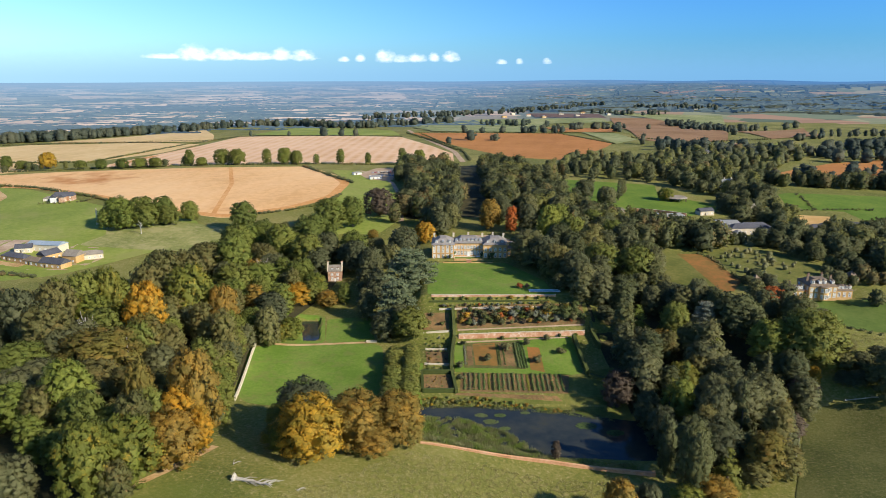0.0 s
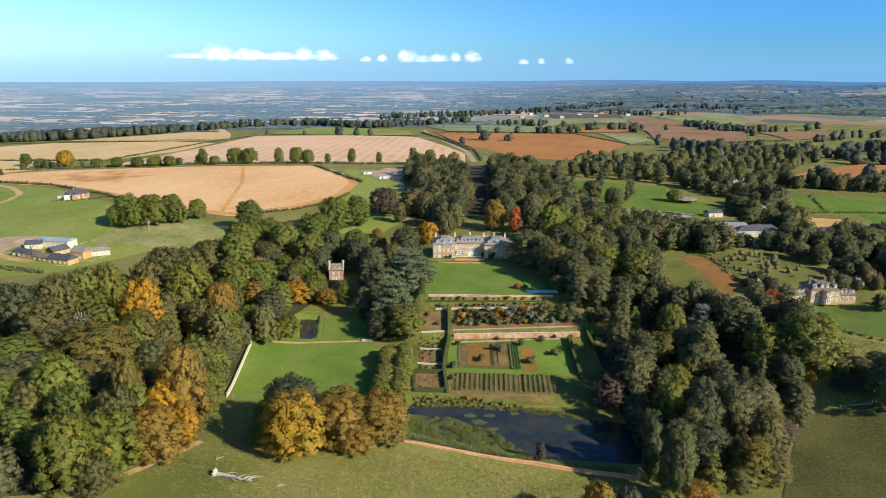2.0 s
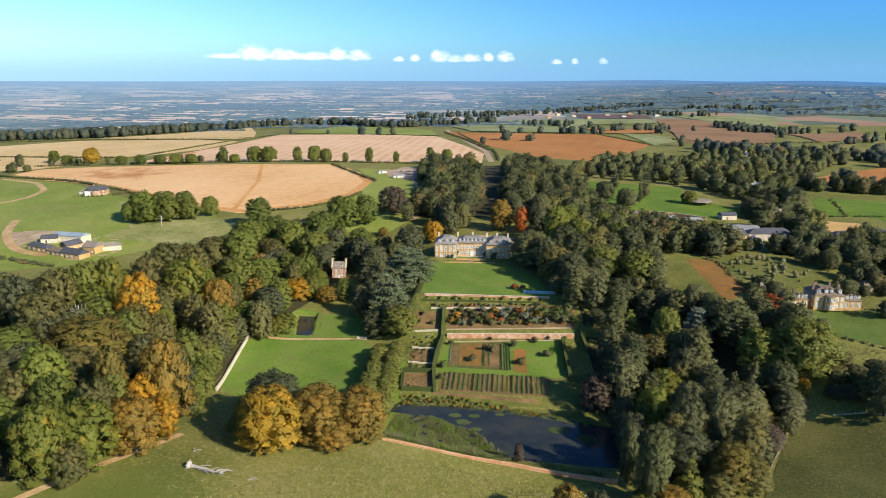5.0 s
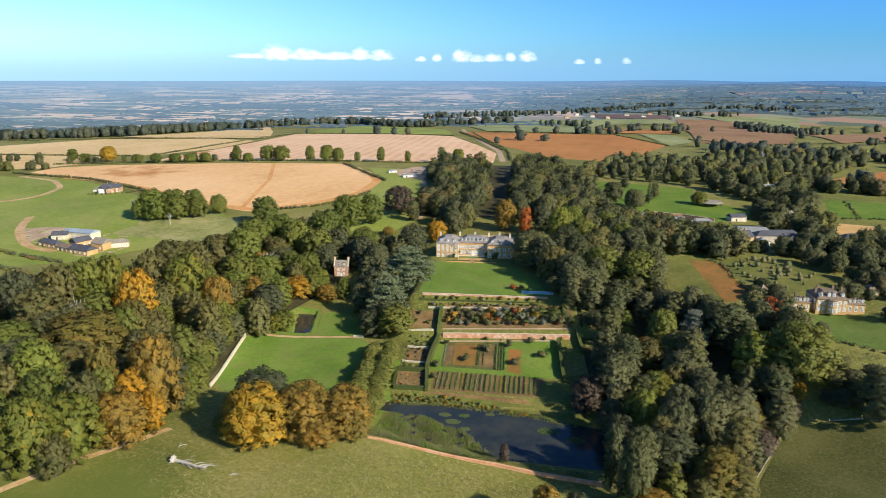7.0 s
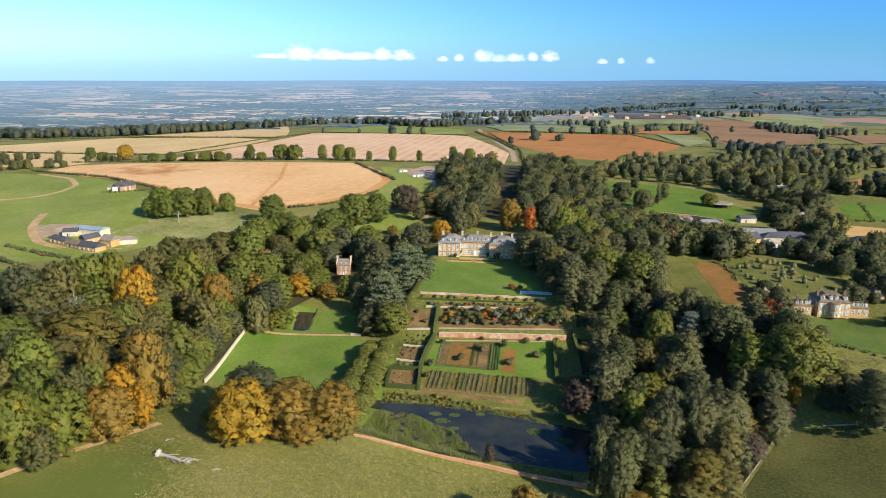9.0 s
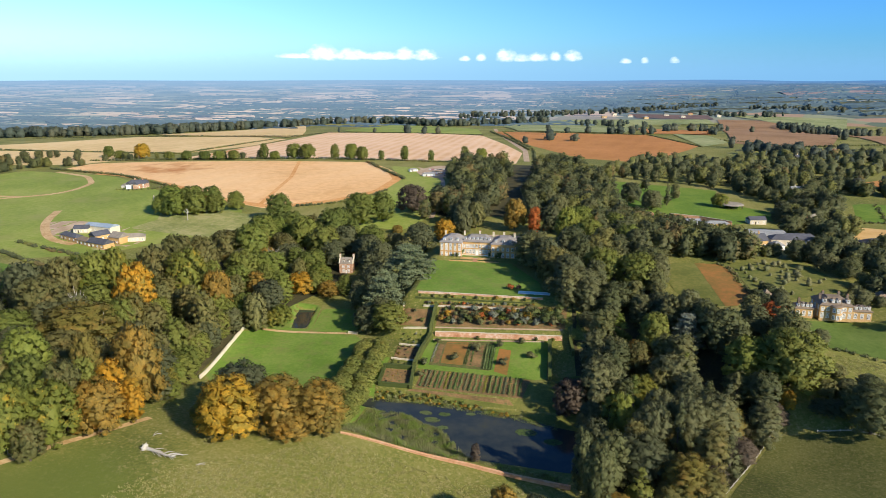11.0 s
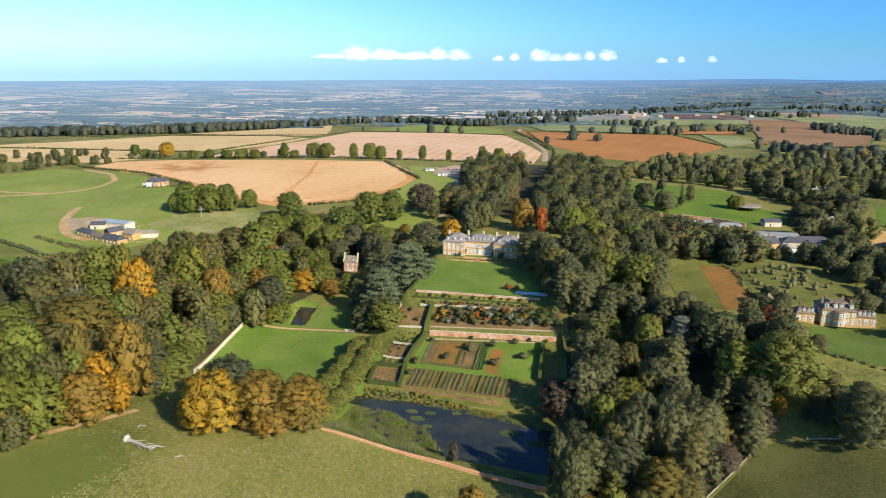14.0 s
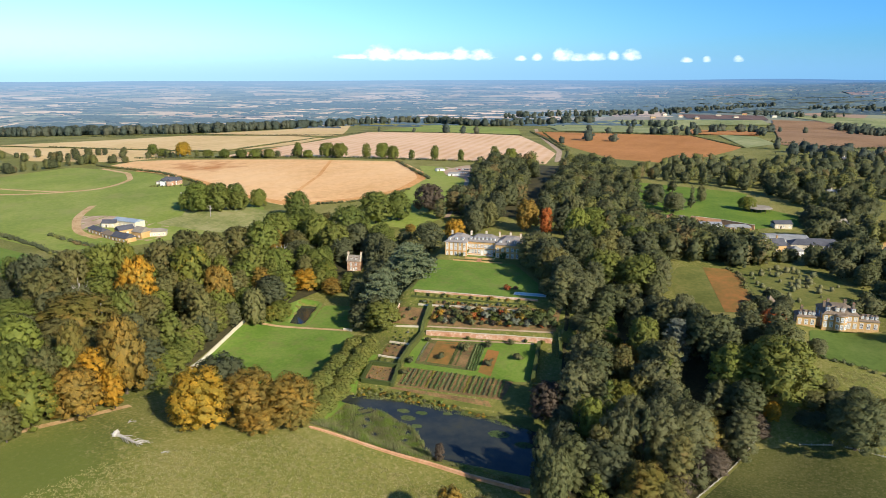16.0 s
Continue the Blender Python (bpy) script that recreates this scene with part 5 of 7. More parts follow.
crowns([("dark", "oak", 168, -140, -1, 9), ("olive", "oak", 175, -146, -2, 10), ("dark", "oak", 161, -146, -4, 9), ("dark", "oak", 183, -150, -3, 11), ("olive", "oak", 170, -151, -6, 8), ("dark", "oak", 192, -155, -4, 11), ("dark", "oak", 154, -142, -3, 9), ("dark", "oak", 180, -160, -8, 8),
        ("dark", "oak", 203, -162, -4, 12), ("dark", "oak", 150, -149, -6, 8)], "meadow edge trees")
crowns([("green", "tall", -98, -149, -4, 12), ("green", "oak", -100, -138, -2, 13), ("dark", "oak", -102, -126, -1, 13), ("olive", "oak", -104, -114, 0, 13), ("green", "tall", -95, -164, -4, 10), ("yellow", "tall", -93, -171, -3, 9),
        ("dark", "tall", -90, -181, 0, 11), ("green", "oak", -105, -102, -1, 13), ("dark", "oak", -118, -80, 4, 16), ("green", "oak", -102, -90, -1, 13), ("dark", "tall", -97, -188, 4, 12), ("yellow", "oak", -87, -88, -9, 9)], "west wood trees")

# ---------------------------------------------------------------- hedges, walls, garden
def leaf_coat(rng, p, nrm, size):
    """Quads at places p facing roughly nrm."""
    k = len(p)
    nrm = nrm + rng.normal(size=(k, 3)) * 0.4
    nrm /= np.linalg.norm(nrm, axis=1, keepdims=True)
    u = np.cross(nrm, rng.normal(size=(k, 3)))
    u /= np.linalg.norm(u, axis=1, keepdims=True)
    w = np.cross(nrm, u)
    s = size * rng.uniform(0.6, 1.4, (k, 1))
    return np.stack([p - u * s, p - w * s * 0.7, p + u * s, p + w * s * 0.7], 1).reshape(-1, 3)


def clipped_hedge(path, wide, tall, label, seed=1, material=None, name="clipped_hedge"):
    """A squared hedge along path: a solid core with a coat of small leaves."""
    rng = np.random.default_rng(seed)
    vs, fs, n = [], [], 0
    for (x0, y0), (x1, y1) in zip(path, path[1:]):
        far = math.hypot(x1 - x0, y1 - y0)
        k = max(1, int(far / 3))
        d = np.array(((x1 - x0) / far, (y1 - y0) / far))
        side = np.array((-d[1], d[0]))
        for i in range(k + 1):
            c = np.array((x0, y0)) + d * far * i / k
            g = float(height(*c))
            for sx, sz in ((-0.5, -0.5), (0.5, -0.5), (0.47, tall), (-0.47, tall)):
                q = c + side * wide * sx * (1 + rng.uniform(-0.05, 0.05))
                vs.append((q[0], q[1], g + sz + (rng.uniform(-0.06, 0.06) if sz > 0 else 0)))
            if i:
                a = n + 4 * i
                fs += [[a - 4 + j, a - 4 + (j + 1) % 4, a + (j + 1) % 4, a + j] for j in range(4)]
        fs += [[n, n + 1, n + 2, n + 3], [n + 4 * k + 3, n + 4 * k + 2, n + 4 * k + 1, n + 4 * k]]
        n += 4 * (k + 1)
        m = int(far * (wide + 2 * tall) * 5)
        t, f = rng.uniform(0, far, m), rng.uniform(-tall, wide + tall, m)
        off = np.clip(f, 0, wide) - wide / 2
        up = np.where(f < 0, tall + f, np.where(f > wide, tall - (f - wide), tall))
        p = np.array((x0, y0)) + d * t[:, None] + side * off[:, None]
        nr = np.where((f < 0)[:, None], np.r_[-side, 0], np.where((f > wide)[:, None], np.r_[side, 0], (0.0, 0.0, 1.0)))
        quad = leaf_coat(rng, np.c_[p, height(p[:, 0], p[:, 1]) + up], nr, 0.16)
        vs += quad.tolist()
        fs += (np.arange(4 * m).reshape(-1, 4) + n).tolist()
        n += 4 * m
    return tagged(link_mesh(name, vs, fs, material or HEDGE), label, "hedge", "hedges")


def wall_strip(path, thick, top, foot, dx=0.0):
    """A wall along path in short lengths: (x, y, top z, foot z) at each corner."""
    bm = bmesh.new()
    rings = []
    for i, (px, py) in enumerate(path):
        a, b = Vector(path[max(i - 1, 0)]), Vector(path[min(i + 1, len(path) - 1)])
        d = (b - a).normalized()
        s = Vector((-d.y, d.x)) * (thick / 2 + dx)
        zt, zf = top[i], foot[i]
        rings.append([bm.verts.new((px + s.x, py + s.y, zf)), bm.verts.new((px - s.x, py - s.y, zf)), bm.verts.new((px - s.x, py - s.y, zt)), bm.verts.new((px + s.x, py + s.y, zt))])
    for r, q in zip(rings, rings[1:]):
        for j in range(4):
            bm.faces.new((r[j], r[(j + 1) % 4], q[(j + 1) % 4], q[j]))
    bm.faces.new(rings[0][::-1])
    bm.faces.new(rings[-1])
    bmesh.ops.recalc_face_normals(bm, faces=bm.faces)
    return bm


def garden_wall(path, thick, tall, label, material, name="garden_wall", step=4.0, level=False, cap=PALE_STONE, ends=None):
    """A wall with a projecting coping. tall: height over the ground at its foot, or (first, last)."""
    pts = []
    for (x0, y0), (x1, y1) in zip(path, path[1:]):
        k = max(1, int(math.hypot(x1 - x0, y1 - y0) / step))
        pts += [(x0 + (x1 - x0) * i / k, y0 + (y1 - y0) * i / k) for i in range(k)]
    pts.append(path[-1])
    hs = np.linspace(*tall, len(pts)) if isinstance(tall, tuple) else np.full(len(pts), tall)
    g = height(np.array([p[0] for p in pts]), np.array([p[1] for p in pts]))
    if ends:
        top = np.linspace(ends[0], ends[1], len(pts))
    else:
        top = g + hs
    top = top + np.random.default_rng(len(pts)).normal(size=len(pts)) * 0.05
    root = thing(name, 0, 0, 0, 0, label, "wall", "garden walls")
    part("wall", wall_strip(pts, thick, top, np.minimum(g, top) - 1.2), material, root)
    part("coping", wall_strip(pts, thick, top + 0.14, top + 0.003, 0.08), cap, root, "pale stone coping")
    return root


garden_wall([(-15, -70.6), (0, -70.5), (48, -70.6)], 0.5, 1.0, "low red brick retaining wall along the lawn edge", PALE_BRICK, ends=(0.1, 0.18))
garden_wall([(-21, -77), (-22, -90)], 0.45, 1.4, "brick wall beside the square garden", RED_BRICK)
garden_wall([(-11, -77), (8, -77.4), (46, -79.6)], 0.45, 0.7, "low stone terrace wall among shrubs", PALE_STONE)
garden_wall([(-1.5, -95.4), (28, -95.6), (58, -96.2)], 0.6, 1.0, "long sunlit red brick retaining wall", PALE_BRICK, ends=(-11.2, -9.0))
garden_wall([(-20, -93.6), (-6, -93.4)], 0.45, 0.6, "low stone terrace wall", PALE_STONE)
garden_wall([(-17, -104), (-7, -105)], 0.45, 0.7, "low stone terrace wall beside beds", PALE_STONE)
garden_wall([(-17, -119), (-6, -119.5)], 0.45, 0.6, "low stone terrace wall above the clipped square", PALE_STONE)
garden_wall([(-16, -190.5), (4, -191.5), (28, -192.5), (62, -197)], 0.7, (0.35, 1.35), "weathered orange stone wall between pond and meadow", ORANGE_STONE, cap=ORANGE_STONE)
garden_wall([(-91, -152), (-94, -128), (-98, -97)], 0.5, 1.6, "pale stone wall beside the sunken lawn", PALE_STONE)
garden_wall([(-46, -91.5), (-41, -91.8)], 0.6, 1.0, "short stone wall at the path end", PALE_STONE)

clipped_hedge([(52.5, -99), (53.5, -127)], 1.6, 2.6, "tall dark clipped yew hedge beside the kitchen garden", 2)
clipped_hedge([(61, -94), (63, -107)], 1.4, 2.6, "tall dark clipped yew hedge near the wood", 3)
clipped_hedge([(-4.2, -78), (-3.6, -96), (-4.6, -110), (-5.0, -125)], 1.5, 2.8, "tall dark clipped yew hedge between garden terraces", 4)
clipped_hedge([(-18, -126), (-4.6, -126), (-3.6, -140), (-17, -140), (-18, -126)], 1.2, 1.7, "square clipped hedge enclosing a rose bed", 5)
clipped_hedge([(-5, -126), (-3, -141)], 1.3, 1.9, "dark clipped hedge beside vegetable rows", 6)
clipped_hedge([(54, -128), (62, -132)], 2.0, 1.2, "low clipped hedge at the garden corner", 7)
clipped_hedge([(-16, -72.5), (44, -73.2)], 0.9, 0.5, "low clipped edging hedge under the terrace wall", 8)

drape("garden_bed", [(-20.5, -78.5), (-6, -79.5), (-6, -92), (-20, -91)], EARTH, "bare brown soil of the square garden", "flower bed", 0.05, 2, False)
drape("garden_bed", [(-17, -127), (-5, -127), (-4.4, -139), (-16.5, -139)], EARTH, "brown rose bed inside a clipped hedge", "flower bed", 0.05, 2, False)
drape("garden_bed", [(-17, -106), (-6.5, -107), (-6.5, -118), (-16, -118)], EARTH, "brown planted terrace bed", "flower bed", 0.05, 2, False)
drape("garden_bed", [(-2.5, -74), (60, -77), (59, -92), (-2, -91.5)], EARTH, "steep brown bank planted with shrubs", "flower bed", 0.05, 2, False)
drape("lawn", [(-2.5, -97), (52, -97.5), (52, -127), (45, -127), (-3.5, -125), (-3.8, -98)], LAWN, "green grass of the kitchen garden", "lawn", 0.05, 2, False)
drape("garden_bed", [(0.5, -98.8), (27, -98.8), (27.6, -122.6), (0.6, -121.6)], WEEDY, "weedy fallow vegetable plot", "vegetable bed", 0.075, 2, False)
drape("garden_path", [(-2, -97.3), (50, -97.1), (50, -98.0), (-2, -98.4)], GRAVEL, "pale narrow stone path under the wall", "path", 0.1, 2, False)
drape("garden_path", [(-2, -92.0), (58, -92.2), (58, -93.2), (-2, -93.0)], GRAVEL, "pale narrow path above the long wall", "path", 0.1, 2, False)
drape("garden_path", [(-90, -92.6), (-44, -90.4), (-44, -92.2), (-90, -94.8)], RED_EARTH, "brown earth path along the sunken lawn", "path", 0.12, 2, False)
drape("garden_bed", [(2.2, -101), (4.2, -101), (4.8, -119), (2.4, -120)], EARTH, "narrow brown vegetable bed", "vegetable bed", 0.1, 2, False)
drape("garden_bed", [(5, -99.5), (15.4, -99.5), (15.4, -120), (5.6, -119.5)], WORN, "dug brown vegetable bed", "vegetable bed", 0.1, 2, False)
drape("garden_bed", [(17, -100), (23, -101), (23.4, -120.5), (17, -120)], EARTH, "bare brown vegetable bed", "vegetable bed", 0.1, 2, False)
drape("garden_bed", [(30, -104), (35.5, -105), (35.5, -125), (29.6, -123)], WORN, "worn brown patch of turf", "lawn", 0.09, 2, False)
drape("garden_bed", [(-1, -125.5), (45.5, -127.5), (43, -141), (-1.5, -139.5)], EARTH, "brown soil below the vegetable rows", "vegetable bed", 0.08, 2, False)
drape("garden_bed", [(-3, -140.6), (38, -142.6), (40, -145), (-4, -142.2)], EARTH, "bare reddish brown border by the pond", "flower bed", 0.08, 2, False)
drape("bank_grass", [(-4, -142.2), (40, -145.2), (46, -127.6), (66, -121), (74, -150), (72, -158), (58, -157), (41, -152), (20, -148), (-4, -145)], ORCHARD_GRASS, "rank green grass on the pond bank", "grass", 0.07, 2, False)
drape("grass_walk", [(-21, -118), (-17.5, -118), (-18.5, -140), (-17, -146), (-19, -186), (-24, -186), (-22, -140)], LAWN, "mown green walk beside the pond", "path", 0.06, 2, False)


def leafy_row(x0, y0, x1, y1, tall, wide, material, seed, label, name="vegetable_row", gap=0.65):
    rng = np.random.default_rng(seed)
    k = max(2, int(math.hypot(x1 - x0, y1 - y0) / gap))
    lobes = []
    for i in range(k + 1):
        if rng.random() < 0.05:
            continue
        px, py = x0 + (x1 - x0) * i / k, y0 + (y1 - y0) * i / k
        h = tall * rng.uniform(0.6, 1.2)
        lobes.append((px + rng.normal() * 0.1, py, float(height(px, py)) + 0.4 * h, wide * rng.uniform(0.4, 0.62)))
    v, f, _ = leaf_cloud(rng, lobes, 12, 0.16, tall / wide, 0.8)
    return tagged(link_mesh(name, v.tolist(), f, material), label, "vegetables", "vegetable rows", "stuff")


ROW_LOOKS = [(BED_GREEN, 0.8), (HEDGE, 1.2), (YELLOWING, 0.5), (BED_GREEN, 0.6), (HEDGE, 1.0), (DARK_GREEN, 0.9)]
for i in range(21):
    px = 0.6 + i * 2.05
    mt, h = ROW_LOOKS[(i * 5 + i // 4) % 6]
    leafy_row(px, -126.4 - 0.03 * i, px - 0.2, -138.2 - 0.05 * i, h, 1.5, mt, 40 + i, "row of low green vegetables in brown soil")
for i, px in enumerate((24.4, 25.6, 26.8, 28.0)):
    leafy_row(px, -101, px + 0.4, -122, 1.0, 1.3, BED_GREEN, 70 + i, "row of leafy bean plants")
for i, px in enumerate((1.0, 15.9, 16.6, 18.6)):
    leafy_row(px, -101, px + 0.3, -119, 0.6, 0.8, (GREY_LEAF, HEDGE, HEDGE, BED_GREEN)[i], 80 + i, "sparse row of herbs along a bed")
for i, (px, py, h) in enumerate([(1, -100, 2.6), (11, -116, 3.2), (20, -106.5, 4.0), (30, -102.5, 3.4), (45, -110.5, 3.8), (40, -99, 2.8), (33, -117.5, 3.6), (-1.5, -122, 3.2), (-1, -131, 3.0)]):
    plant("bush", i % 4, DARK_GREEN, px, py, h, 1.1, True, "small rounded fruit tree on the garden grass", "fruit tree", "fruit_tree", "kitchen garden fruit trees")

SHRUBS = [(HEDGE, 5), (DARK_GREEN, 4), (GREY_LEAF, 2), (RUSSET, 1.5), (GOLDEN, 0.5), (SCARLET, 0.5), (YELLOWING, 1.5), (COPPER, 0.8)]


def shrubs(poly, space, seed, tall, label, group, mix=SHRUBS):
    rng = np.random.default_rng(seed)
    mats, weights = zip(*mix)
    for px, py in scatter(poly, space, seed):
        k = int(rng.choice(len(mats), p=np.array(weights) / sum(weights)))
        plant("bush", int(rng.integers(4)), mats[k], px, py, float(rng.uniform(*tall)), float(rng.uniform(0.9, 1.3)), True, label, "shrub", "shrub", group)


shrubs([(-1, -79), (46, -81), (57, -84), (57, -90), (0, -90)], 2.3, 21, (1.4, 3.8), "rounded garden shrub on the planted bank", "bank shrubs")
shrubs([(40, -79), (58, -80), (58, -90), (44, -88)], 3.2, 22, (3.0, 5.2), "tall green garden shrub on the planted bank", "bank shrubs", [(HEDGE, 3), (DARK_GREEN, 2), (YELLOWING, 1)])
shrubs([(-12, -74.5), (44, -75), (44, -76.5), (-10, -76)], 1.6, 23, (0.7, 1.8), "low border shrub under the terrace wall", "border shrubs")
shrubs([(-19, -80), (-8, -80), (-8, -90), (-19, -90)], 4.5, 24, (1.0, 2.4), "small shrub in the square garden", "border shrubs")
shrubs([(-17, -95), (-7, -95), (-6, -103), (-17, -102)], 2.2, 25, (0.7, 1.5), "small flowering shrub on a terrace", "border shrubs", [(HEDGE, 3), (GREY_LEAF, 4), (BED_GREEN, 2)])
shrubs([(-16, -107), (-7, -107), (-7, -118), (-16, -118)], 2.6, 26, (0.5, 1.3), "small shrub in a brown bed", "border shrubs", [(COPPER, 3), (HEDGE, 2), (RUSSET, 1)])
shrubs([(-15.5, -128.5), (-6.5, -128.5), (-6, -138), (-15.5, -138)], 1.9, 27, (0.4, 0.9), "sparse rose bush in bare soil", "roses", [(COPPER, 2), (HEDGE, 1), (RUSSET, 1)])
shrubs([(-17, -143), (1, -143.2), (24, -146.6), (41, -150.6), (56, -155), (58, -158.5), (41, -154), (19, -149.8), (0, -147), (-15, -148)], 1.45, 28, (0.7, 1.6), "rough waterside plant on the pond bank", "bank plants", [(REED, 3), (RUSSET, 2), (YELLOWING, 2), (HEDGE, 1), (AMBER, 0.6)])
for px, py, h, mt in ((31, -59, 3.0, SCARLET), (35, -58, 2.2, COPPER), (37, -90, 1.8, SCARLET), (4, -88.5, 2.0, SCARLET), (2, -87, 1.8, SCARLET), (6, -89.5, 1.9, COPPER), (42, -85, 3.6, GOLDEN)):
    plant("bush", 1, mt, px, py, h, 1.2, True, "rounded shrub in vivid autumn colour", "shrub", "shrub", "autumn shrubs")
plant("tall", 2, COPPER, 30.4, -188.5, 6.5, 0.9, True, "small purple-leaved tree standing in the pond margin", "tree", "copper_beech")


def reeds(poly, count, seed, label, tall=(0.9, 1.8)):
    """A stand of reeds: many thin upright blades."""
    rng = np.random.default_rng(seed)
    xs, ys = [p[0] for p in poly], [p[1] for p in poly]
    px, py = rng.uniform(min(xs), max(xs), count * 3), rng.uniform(min(ys), max(ys), count * 3)
    ok = inside_poly(poly, px, py)
    drift = np.sin(px * 0.7 + 2 * np.sin(py * 0.45)) * np.cos(py * 0.6 + 1.5 * np.sin(px * 0.38))
    ok &= rng.random(len(px)) < 0.55 + 0.6 * drift
    px, py = px[ok][:count], py[ok][:count]
    g = np.maximum(height(px, py), POND - 0.1)
    k = len(px)
    a, h = rng.uniform(0, 6.28, k), rng.uniform(*tall, k) * (0.9 + 0.3 * np.sin(px * 0.5 + py * 0.3))
    w, lean = 0.1, rng.normal(size=(k, 2)) * 0.25
    vs = np.stack([np.c_[px - w * np.cos(a), py - w * np.sin(a), g - 0.1], np.c_[px + w * np.cos(a), py + w * np.sin(a), g - 0.1], np.c_[px + lean[:, 0], py + lean[:, 1], g + h]], 1).reshape(-1, 3)
    ob = link_mesh("reeds", vs.tolist(), np.arange(3 * k).reshape(-1, 3).tolist(), REED)
    return tagged(ob, label, "reeds", kind="stuff")


reeds([(-18, -188), (-17, -162), (-14, -157), (-7, -157), (2, -160), (15, -168), (21, -176), (29, -188), (26, -191), (4, -190)], 34000, 31, "pale green reed bed along the pond margin")
reeds([(-17, -144), (1, -144), (24, -147), (41, -151), (56, -156), (58, -160), (41, -155), (19, -151), (0, -148.4), (-17, -150)], 9000, 32, "tufts of waterside grass on the bank", (0.5, 1.0))
reeds([(32, -190), (58, -194), (58, -191), (34, -187)], 1500, 33, "brown waterside tufts by the stone wall", (0.4, 0.9))


def lily_patch(x, y, r, seed):
    """Floating leaves: small discs on the water."""
    rng = np.random.default_rng(seed)
    vs, fs = [], []
    for _ in range(int(90 * r)):
        a, d, s = rng.uniform(0, 6.28), r * math.sqrt(rng.random()), rng.uniform(0.16, 0.34)
        cx, cy, n, zz = x + d * math.cos(a) * 1.25, y + d * math.sin(a) * 0.8, len(vs), POND + 0.02 + rng.uniform(0, 0.05)
        vs += [(cx + s * math.cos(k * 1.0472), cy + s * math.sin(k * 1.0472), zz) for k in range(6)]
        fs.append(list(range(n, n + 6)))
    tagged(link_mesh("lily_patch", vs, fs, BED_GREEN), "patch of green lily pads on dark water", "lily patch", "lily patches", "stuff")


for i, (px, py, r) in enumerate([(6.5, -155, 2.0), (14, -155, 1.8), (10, -160, 2.4), (46, -163, 3.2), (24, -153, 1.4), (56, -168, 2.6), (15, -165, 1.6)]):
    lily_patch(px, py, r, 300 + i)

shrubs([(-14, -71.4), (46, -71.6), (46, -72.2), (-14, -72.2)], 2.4, 34, (0.9, 2.2), "wall shrub trained on the terrace wall", "wall shrubs", [(HEDGE, 4), (DARK_GREEN, 2), (RUSSET, 1)])
shrubs([(0, -96.6), (57, -97.0), (57, -97.4), (0, -97.2)], 5.0, 35, (0.8, 1.8), "small shrub at the foot of the brick wall", "wall shrubs", [(HEDGE, 3), (COPPER, 2), (YELLOWING, 1)])
shrubs([(-17, -120.5), (-6, -121), (-6, -125), (-17, -125)], 2.0, 36, (0.7, 1.3), "low planting above the rose bed", "border shrubs", [(HEDGE, 3), (DARK_GREEN, 2)])


def tufts(poly, count, seed, label, material=TUFT, tall=(0.18, 0.5)):
    """Dry grass standing out of the sward: small bent blades in clumps."""
    rng = np.random.default_rng(seed)
    xs, ys = [p[0] for p in poly], [p[1] for p in poly]
    cx, cy = rng.uniform(min(xs), max(xs), count // 4), rng.uniform(min(ys), max(ys), count // 4)
    ok = inside_poly(poly, cx, cy)
    cx, cy = np.repeat(cx[ok], 5), np.repeat(cy[ok], 5)
    k = len(cx)
    px, py = cx + rng.normal(size=k) * 0.35, cy + rng.normal(size=k) * 0.35
    g = height(px, py)
    a, h, w = rng.uniform(0, 6.28, k), rng.uniform(*tall, k), 0.16
    lean = rng.normal(size=(k, 2)) * 0.3
    vs = np.stack([np.c_[px - w * np.cos(a), py - w * np.sin(a), g], np.c_[px + w * np.cos(a), py + w * np.sin(a), g], np.c_[px + lean[:, 0], py + lean[:, 1], g + h]], 1).reshape(-1, 3)
    return tagged(link_mesh("grass_tufts", vs.tolist(), np.arange(3 * k).reshape(-1, 3).tolist(), material), label, "grass", kind="stuff")


tufts([(-60, -232), (-20, -196), (20, -200), (64, -202), (100, -215), (90, -262), (0, -262), (-70, -262)], 42000, 91, "pale dry grass tufts on the meadow")
tufts([(112, -196), (136, -160), (165, -165), (230, -180), (230, -240), (90, -230)], 12000, 92, "short grass tufts on the grazed meadow", HEDGE, (0.1, 0.3))
tufts([(164, -114), (186, -118), (240, -122), (236, -160), (200, -158), (170, -140)], 12000, 93, "rough straw grass below the villa")

# ---------------------------------------------------------------- buildings
def glass_mat():
    m, nt, bsdf, geo = start_mat("window glass")
    n = noise_node(nt, geo.outputs["Position"], 0.9, 2)
    join(nt, ramp(nt, n, [(0.4, (0.14, 0.14, 0.14)), (0.56, (0.62, 0.59, 0.52))]), bsdf.inputs["Base Color"])
    bsdf.inputs["Roughness"].default_value, bsdf.inputs["Specular IOR Level"].default_value = 0.15, 0.3
    return m


GLASS = glass_mat()
PANES = {}


def shared(name, key, build, material, parent, m, label=""):
    """A repeated piece: one mesh, many objects."""
    if key not in PANES:
        me = bpy.data.meshes.new(name)
        bm = build()
        bm.normal_update()
        bm.to_mesh(me)
        bm.free()
        me.materials.append(material)
        PANES[key] = me
    ob = new(name, PANES[key])
    ob.parent, ob.matrix_local = parent, m
    return tagged(ob, label)


